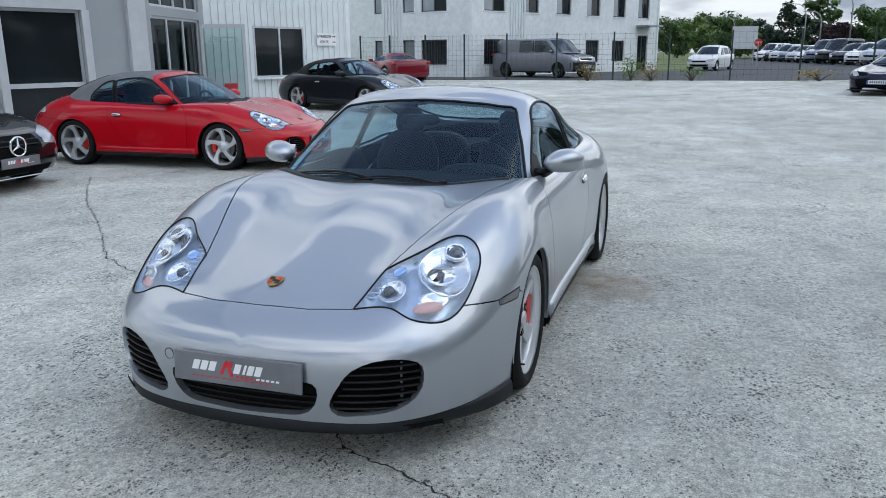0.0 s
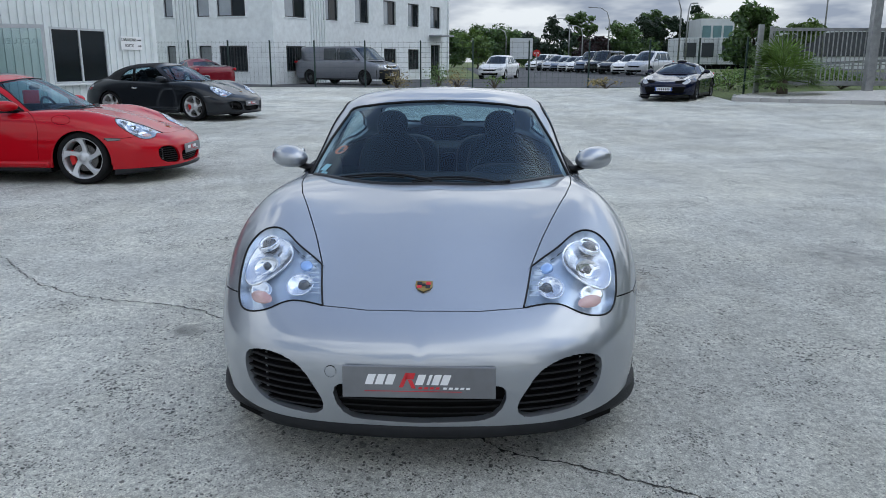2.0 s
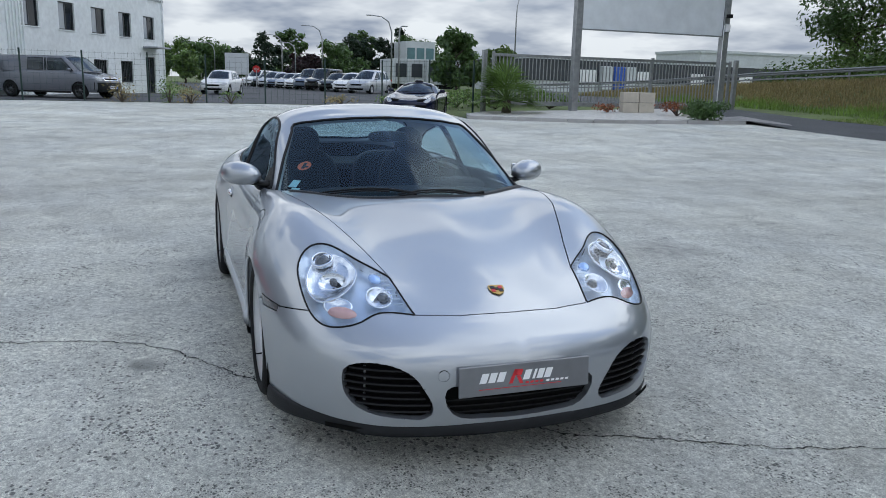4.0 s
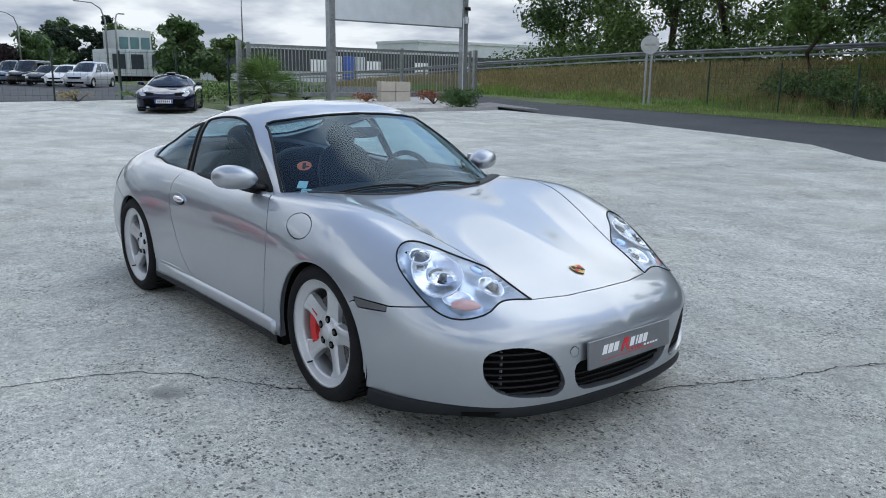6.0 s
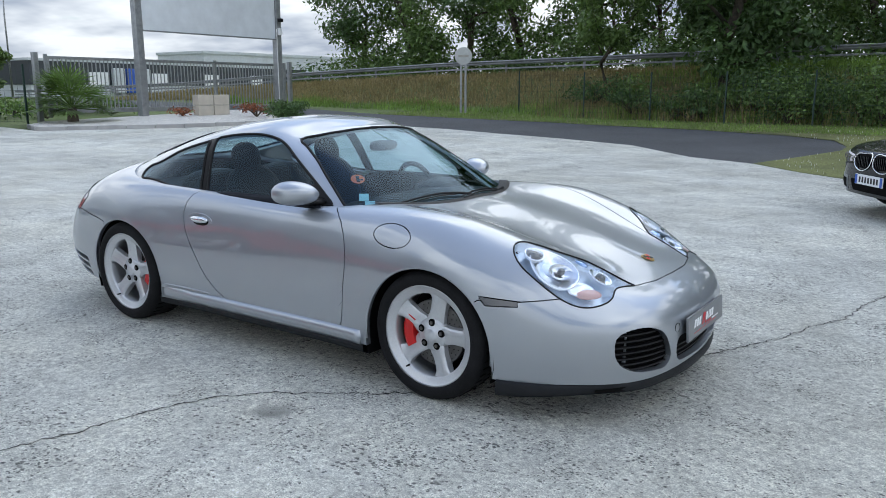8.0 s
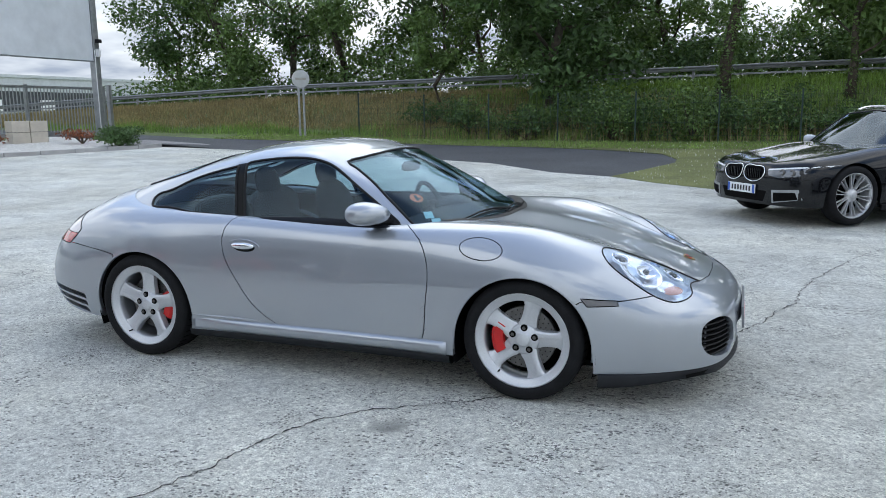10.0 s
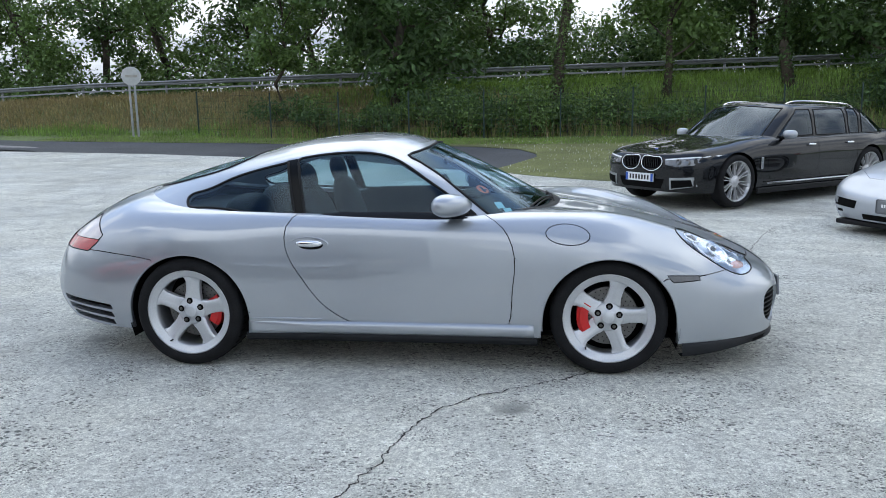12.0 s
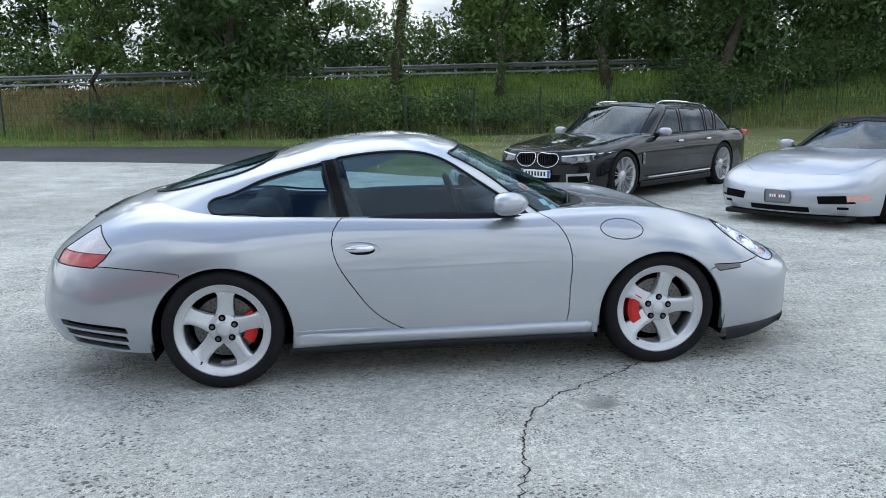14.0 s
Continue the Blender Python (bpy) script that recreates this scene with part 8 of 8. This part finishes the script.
def bar_plate(parent, tree, z, white=True, w=.52, y=0.0):
    """A number plate whose characters are plain bars."""
    x = front_at(tree, y, z) or 2
    pl = part("number_plate", box((.015, w, .11), (x + .014, y, z), bevel=.003), PLATEWHITE if white else PLATEGREY, parent)
    if white:
        part("blue_band", box((.002, .04, .104), (x + .0225, y - w / 2 + .024, z)), BLUEINK, pl)
        part("blue_band", box((.002, .04, .104), (x + .0225, y + w / 2 - .024, z)), BLUEINK, pl)
    for k in range(7):
        part("plain_bar", box((.002, .030, .062), (x + .0225, y - .165 + .055 * k, z)), BLACKINK if white else WHITEINK, pl)
    return pl


def car_front(car, P, tree, xf, w, zn, zh, cl, detail):
    style = P.get("face", "plain")
    lz = P.get("lamp_z", zn - .05)
    for s in (-1, 1):
        if style == "bmw":
            o = [(s * w * .44, lz + .035), (s * w * .70, lz + .060), (s * w * .96, lz + .085), (s * w * .965, lz + .045), (s * w * .84, lz - .045), (s * w * .62, lz - .065), (s * w * .46, lz - .045)]
        elif style == "plain":
            o = [(s * w * .50, lz + .02), (s * w * .72, lz + .07), (s * w * .92, lz + .09), (s * w * .93, lz), (s * w * .78, lz - .08), (s * w * .54, lz - .07)]
        elif style == "van":
            o = [(s * w * .56, lz - .02), (s * w * .72, lz + .12), (s * w * .92, lz + .20), (s * w * .93, lz + .06), (s * w * .80, lz - .10), (s * w * .60, lz - .10)]
        elif style == "round":
            o = [(s * (w * .70 + .13 * math.cos(t)), lz + .12 * math.sin(t)) for t in np.linspace(0, 6.283, 17)[:-1]]
        else:
            continue
        ob = patch_on(tree, o, ESTATELAMP if style == "bmw" else CLEARLENS, "head_lamp", car, .006, 9, "dark slim head lamp with two rings" if style == "bmw" else "clear head lamp")
        if ob is not None and detail:
            for dy in (-.06, .05):
                y = s * w * .72 + dy
                x = front_at(tree, y, lz)
                if x is not None:
                    part("lamp_ring", transformed(lathe([(.026, -.012), (.036, -.01), (.042, .004)], 20), Matrix.Translation((x + .004, y, lz)) @ Matrix.Rotation(math.pi / 2, 4, "Z")), DISC if style == "bmw" else CHROME, ob)
        if ob is not None and style == "bmw":
            patch_on(tree, [(s * w * .45, lz + .032), (s * w * .70, lz + .056), (s * w * .95, lz + .080), (s * w * .95, lz + .064), (s * w * .70, lz + .038), (s * w * .45, lz + .016)], PLATEWHITE, "light_strip", ob, .010, 8)
    gz = P.get("grille_z", zn - .12)
    if style == "bmw":
        for s in (-1, 1):
            o = [(s * .030, gz + .070), (s * .22, gz + .082), (s * .345, gz + .066), (s * .375, gz + .01), (s * .32, gz - .068), (s * .09, gz - .082), (s * .030, gz - .03)]
            ring_b = bmesh.new()
            loop = smooth_line(o, 40, True).tolist()
            tube_path(ring_b, [((front_at(tree, y, z) or xf - .05) + .012, y, z) for y, z in loop + loop[:1]], .0065, 8)
            ring = shade(part("kidney_grille", ring_b, CHROME, car, "chrome-framed kidney grille"))
            patch_on(tree, o, VOID, "kidney_opening", ring, .006, 8)
            for k in range(9):
                y = s * (.06 + .032 * k)
                x = front_at(tree, y, gz)
                part("slat", box((.03, .008, .11), (x + .012, y, gz)), BLACKPAINT, ring)
        patch_on(tree, [(-.42, cl + .20), (.42, cl + .20), (.36, cl + .07), (-.36, cl + .07)], VOID, "lower_intake", car, .004, 9)
        for s in (-1, 1):
            o = [(s * .50, cl + .06), (s * .50, cl + .22), (s * .80, cl + .24), (s * .82, cl + .12)]
            t = patch_on(tree, o, STEEL, "bumper_corner", car, .006, 8)
            patch_on(tree, [(s * .53, cl + .08), (s * .53, cl + .19), (s * .77, cl + .205), (s * .785, cl + .12)], VOID, "side_intake", t or car, .011, 8)
        b = rounded_shell(car, "round_badge", (xf - .30, 0, zn + .055), .035, .035, .012, BLUEINK, "", 2, 14)
        b = bmesh.new()
        bar_plate(car, tree, gz - .20)
        for s in (-1, 1):
            pts = []
            x0, x1 = P["cabin"][2] + .02, P["cabin"][1] - .16
            for k in range(17):
                x = x0 + (x1 - x0) * k / 16
                y = s * w * (.585 + .03 * math.sin(math.pi * k / 16))
                h = P["roof_skin"].tree.ray_cast(Vector((x, y, 3)), Vector((0, 0, -1)))[0]
                pts.append((x, y, (h.z if h is not None else P["height"] - .1) + .004 + .026 * min(1, 4 * math.sin(math.pi * k / 16))))
            part("roof_rail", rail_bar(pts), CHROME, car)
            part("sill_trim", box((1.9, .012, .02), (-.05, s * w * 1.0, cl + .10), bevel=.004), CHROME, car)
            part("wing_vent", box((.05, .012, .16), (P["wheelbase"] / 2 - .47, s * w * .995, cl + .38), bevel=.006), CHROME, car)
    elif style == "star":
        for s in (-1, 1):
            o = [(s * w * .52, lz - .06), (s * w * .56, lz + .05), (s * w * .74, lz + .11), (s * w * .90, lz + .10), (s * w * .92, lz - .02), (s * w * .78, lz - .09)]
            patch_on(tree, o, CLEARLENS, "head_lamp", car, .006, 9, "clear head lamp")
            patch_on(tree, [(s * (.70 + .05 * math.cos(t)), cl + .20 + .05 * math.sin(t)) for t in np.linspace(0, 6.283, 13)[:-1]], CLEARLENS, "fog_lamp", car, .010, 6)
        g = patch_on(tree, [(-.42, gz + .10), (.42, gz + .10), (.40, gz - .03), (.30, gz - .10), (-.30, gz - .10), (-.40, gz - .03)], VOID, "radiator_grille", car, .008, 9, "black grille with a round chrome emblem")
        for k in range(3):
            x = front_at(tree, .2, gz)
            part("slat", box((.02, .78 - .06 * k, .014), (x + .018, 0, gz + .06 - .055 * k), bevel=.003), BLACKPAINT, g)
        x = max(front_at(tree, q, gz + d) or 0 for q in (-.1, 0, .1) for d in (-.1, 0, .1)) + .014
        b = bmesh.new()
        tube_path(b, [(x, .105 * math.cos(t), gz + .105 * math.sin(t)) for t in np.linspace(0, 6.283, 29)], .011, 8)
        for t in (math.pi / 2, math.pi / 2 + 2.094, math.pi / 2 - 2.094):
            tube_between(b, (x, 0, gz), (x, .10 * math.cos(t), gz + .10 * math.sin(t)), .016, 6, .004)
        part("round_emblem", b, CHROME, g)
        patch_on(tree, [(-.55, cl + .10), (.55, cl + .10), (.5, cl + .03), (-.5, cl + .03)], VOID, "lower_intake", car, .006, 9)
        part("lip_strip", box((.02, .95, .014), (front_at(tree, 0, cl + .14) + .005, 0, cl + .01), bevel=.004), CHROME, car)
    elif style == "wedge":
        patch_on(tree, [(-.34, cl + .11), (.34, cl + .11), (.34, cl + .05), (-.34, cl + .05)], VOID, "lower_intake", car, .004, 7)
        for s in (-1, 1):
            patch_on(tree, [(s * .42, cl + .24), (s * .75, cl + .26), (s * .78, cl + .17), (s * .44, cl + .155)], VOID, "side_intake", car, .006, 7)
            patch_on(tree, [(s * .70, cl + .255), (s * .86, cl + .27), (s * .875, cl + .20), (s * .71, cl + .19)], AMBER if s > 0 else CLEARLENS, "indicator", car, .010, 6)
            patch_on(tree, [(s * .62, cl + .13), (s * .72, cl + .13), (s * .72, cl + .10), (s * .62, cl + .10)], VOID, "duct", car, .006, 5)
        part("chin_lip", box((.30, 1.42, .055), (xf - .27, 0, cl - .012), bevel=.015), BLACKPLASTIC, car)
        b = bmesh.new()
        x = xf - .33
        for s in (-1, 1):
            tube_path(b, [(x, 0, zn + .045), (x - .02, s * .05, zn + .055), (x - .035, s * .095, zn + .06)], [.012, .009, .004], 5)
        part("winged_badge", b, BLACKPLASTIC, car)
        xg = front_at(tree, 0, cl + .20)
        pl = part("number_plate", box((.015, .30, .15), (xg + .012, 0, cl + .215), bevel=.02), PLATEGREY, car, "small grey dealer plate with white strokes")
        for k in range(7):
            part("white_stroke", box((.002, .018, .034), (xg + .0205, -.08 + .027 * k, cl + .222)), REDINK if k == 3 else WHITEINK, pl)
    elif style == "round":
        for s in (-1, 1):
            patch_on(tree, [(s * .30, zn + .02), (s * .62, zn + .05), (s * .50, zn - .05), (s * .32, zn - .05)], VOID, "nostril", car, .008, 6)
        patch_on(tree, [(-.62, cl + .26), (.62, cl + .26), (.56, cl + .08), (-.56, cl + .08)], VOID, "lower_intake", car, .006, 8)
        bar_plate(car, tree, cl + .19)
        part("splitter", box((.16, 1.5, .03), (xf - .05, 0, cl - .03), bevel=.008), BLACKPLASTIC, car)
        xt = P["cabin"][1]
        rounded_shell(car, "roof_scoop", (xt - .25, 0, P["height"] + .02), .20, .15, .05, BLACKPAINT, "", 2.6, 18)
        part("rear_wing", box((.20, 1.35, .025), (P["cabin"][3] - .25, 0, P["tail"] + .18), bevel=.01), BLACKPAINT, car)
        for s in (-1, 1):
            part("wing_strut", box((.14, .03, .2), (P["cabin"][3] - .25, s * .5, P["tail"] + .08), bevel=.008), BLACKPAINT, car)
    elif style == "van":
        patch_on(tree, [(-.50, gz + .09), (.50, gz + .09), (.44, gz - .05), (-.44, gz - .05)], CHROME, "radiator_grille", car, .008, 8)
        patch_on(tree, [(-.42, gz + .05), (.42, gz + .05), (.38, gz - .02), (-.38, gz - .02)], VOID, "grille_opening", car, .014, 8)
        patch_on(tree, [(-w * .9, cl + .42), (w * .9, cl + .42), (w * .9, cl + .04), (-w * .9, cl + .04)], PLASTIC, "lower_bumper", car, .012, 9)
        bar_plate(car, tree, cl + .22)
    else:
        patch_on(tree, [(-.45, gz + .05), (.45, gz + .05), (.38, gz - .05), (-.38, gz - .05)], VOID, "radiator_grille", car, .006, 6)
        patch_on(tree, [(-.55, cl + .17), (.55, cl + .17), (.5, cl + .05), (-.5, cl + .05)], VOID, "lower_intake", car, .006, 6)
        if detail:
            bar_plate(car, tree, gz - .13)


def rail_bar(pts):
    b = bmesh.new()
    tube_path(b, smooth_line(pts, 24), .014, 6)
    return b


def at(x, y, heading):
    return Matrix.Translation((x, y, terrain(x, y) + .012)) @ Matrix.Rotation(radians(heading), 4, "Z")


# ---------------------------------------------------------------- parked vehicles
sports_car("coupe", "silver two-door sports coupe with five-spoke wheels parked on the concrete", Matrix.Translation((0, 0, .012)), SILVER)
FABRIC = mat("grey_roof_fabric", (0.16, 0.165, 0.17), 0.9, var=0.15, vscale=5, bump=0.3, bscale=300)
BLACKFABRIC = mat("black_roof_fabric", (0.015, 0.015, 0.017), 0.9, var=0.2, vscale=5, bump=0.3, bscale=300)
sports_car("convertible", "red sports convertible with a closed grey fabric roof", at(-5.18, -5.57, 90), RED, False, FABRIC, twist=.42)
sports_car("convertible", "slate-grey sports convertible with a black roof by the hall", at(-14.26, -7.02, 72), DARKGREY, False, BLACKFABRIC, rim=RIMGREY, twist=.25)
WAGON = dict(length=4.94, width=1.87, height=1.405, wheelbase=2.975, front=.87, belt=.905, hood=.835, nose=.715, tail=.96, blunt=.62, fall=.065, cabin=(1.02, .26, -1.58, -2.28), wheel=.355, rim=.76, doors=((-.22, .86), (-1.12, -.24)), posts=(-1.30, -1.02, -.22), arc=.09, roofw=.745, face="bmw", lamp_z=.635, grille_z=.610, clear=.20, mirror=LIGHTSILVER)
lofted_car("estate_car", "anthracite estate car with chrome kidney grille parked by the lawn", at(3.99, 7.50, -142.3), ANTHRA, WAGON, spokes=20, rim=RIMGREY)
WEDGE = dict(length=4.57, width=1.87, height=1.20, wheelbase=2.66, front=1.02, belt=.78, hood=.73, nose=.475, tail=.84, cabin=(.66, -.10, -.80, -1.50), mirror_x=.46, wheel=.325, rim=.72, doors=((-.75, .42),), posts=(), arc=.09, roofw=.62, face="wedge", clear=.125, bulge=.03, roof_mat=BLACKFABRIC)
lofted_car("roadster", "light silver American roadster with black soft top", at(6.30, 4.86, -146), LIGHTSILVER, WEDGE, spokes=5)
STAR = dict(length=4.10, width=1.79, height=1.29, wheelbase=2.43, front=.80, belt=.84, hood=.79, nose=.56, tail=.88, cabin=(.55, -.10, -.75, -1.25), wheel=.315, doors=((-.75, .42),), posts=(), arc=.09, roofw=.62, face="star", lamp_z=.57, grille_z=.515, clear=.17)
mc, mt, _ = lofted_car("black_roadster", "black two-seat roadster with a round chrome emblem", at(-2.27, -7.63, 90), BLACKPAINT, STAR, spokes=5)
dealer_plate(mc, Matrix.Translation((front_at(mt, 0, .35) + .02, 0, .345)))
LOW = dict(length=3.80, width=1.73, height=1.14, wheelbase=2.30, front=.75, belt=.80, hood=.72, nose=.56, tail=.86, cabin=(.62, -.12, -.70, -1.35), wheel=.30, doors=((-.6, .45),), posts=(), arc=.08, roofw=.58, face="round", lamp_z=.60, clear=.14, crest=.82, bulge=-.03)
lofted_car("sports_car", "navy mid-engined sports car with roof scoop and wing", at(-21.5, 6.9, -27), NAVY, LOW, spokes=8, rim=RIMDARK)
VAN = dict(length=5.30, width=1.92, height=1.76, wheelbase=3.275, front=.93, belt=1.12, hood=1.04, nose=.86, tail=1.15, cabin=(1.75, .95, -2.42, -2.48), wheel=.335, rim=.60, doors=((.2, 1.15),), posts=(-.85, -.02, .12), blind=1, arc=.10, roofw=.80, face="van", lamp_z=.86, grille_z=.80, clear=.26)
lofted_car("panel_van", "grey panel van parked behind the fence", at(-32.6, -5.6, 59), VANGREY, VAN, spokes=8, rim=RIMDARK, category="van")
COUPE2 = dict(length=4.25, width=1.80, height=1.17, wheelbase=2.45, front=.95, belt=.82, hood=.76, nose=.58, tail=.88, cabin=(.55, -.15, -.80, -1.55), wheel=.315, doors=((-.6, .5),), posts=(-.62,), arc=.09, roofw=.58, face="wedge", clear=.15)
lofted_car("wedge_coupe", "dark red wedge-shaped coupe seen from behind", at(-27.2, -11.15, -133), CLARET, COUPE2, spokes=5, detail=False)
MPV = dict(length=4.28, width=1.75, height=1.64, wheelbase=2.76, front=.80, belt=.98, hood=.95, nose=.72, tail=1.05, cabin=(1.25, .35, -1.55, -1.95), wheel=.31, rim=.64, doors=((-.15, .95), (-1.0, -.17)), posts=(-1.05, -.15), arc=.12, roofw=.70, face="plain", clear=.2)
HATCH = dict(length=4.0, width=1.72, height=1.46, wheelbase=2.5, front=.78, belt=.92, hood=.88, nose=.66, tail=1.0, cabin=(.95, .25, -1.30, -1.72), wheel=.30, rim=.64, doors=((-.3, .75),), posts=(-.9, -.1), arc=.11, roofw=.68, face="plain", clear=.2)
BOX = dict(length=4.4, width=1.8, height=1.82, wheelbase=2.7, front=.85, belt=1.1, hood=1.02, nose=.80, tail=1.12, cabin=(1.25, .55, -1.85, -1.95), wheel=.31, rim=.62, doors=((-.05, 1.0),), posts=(-.9, -.05), blind=1, arc=.10, roofw=.78, face="plain", clear=.2)
for k, (form, col, txt) in enumerate(((MPV, LIGHTSILVER, "silver family car in the car park"), (HATCH, WHITEPAINT, "white hatchback in the car park"), (HATCH, ANTHRA, "dark grey hatchback in the car park"), (BOX, ANTHRA, "dark grey van in the car park"), (BOX, BLUEGREY, "blue-grey van in the car park"), (HATCH, WHITEPAINT, "white hatchback in the car park"), (HATCH, LIGHTSILVER, "silver hatchback in the car park"), (HATCH, BLUEGREY, "blue-grey hatchback in the car park"), (MPV, LIGHTSILVER, "silver family car in the car park"), (HATCH, ANTHRA, "dark grey hatchback in the car park"), (BOX, WHITEPAINT, "white van in the car park"), (HATCH, LIGHTSILVER, "silver hatchback in the car park"))):
    lofted_car("parked_car", txt, at(-50.0 - 3.7 * k, 12.2 - .37 * k, -40), col, form, "cars in the car park", spokes=6, detail=False)
lofted_car("parked_car", "white hatchback parked beside the office", at(-46, 1.9, -20), WHITEPAINT, HATCH, "cars in the car park", spokes=6, detail=False)
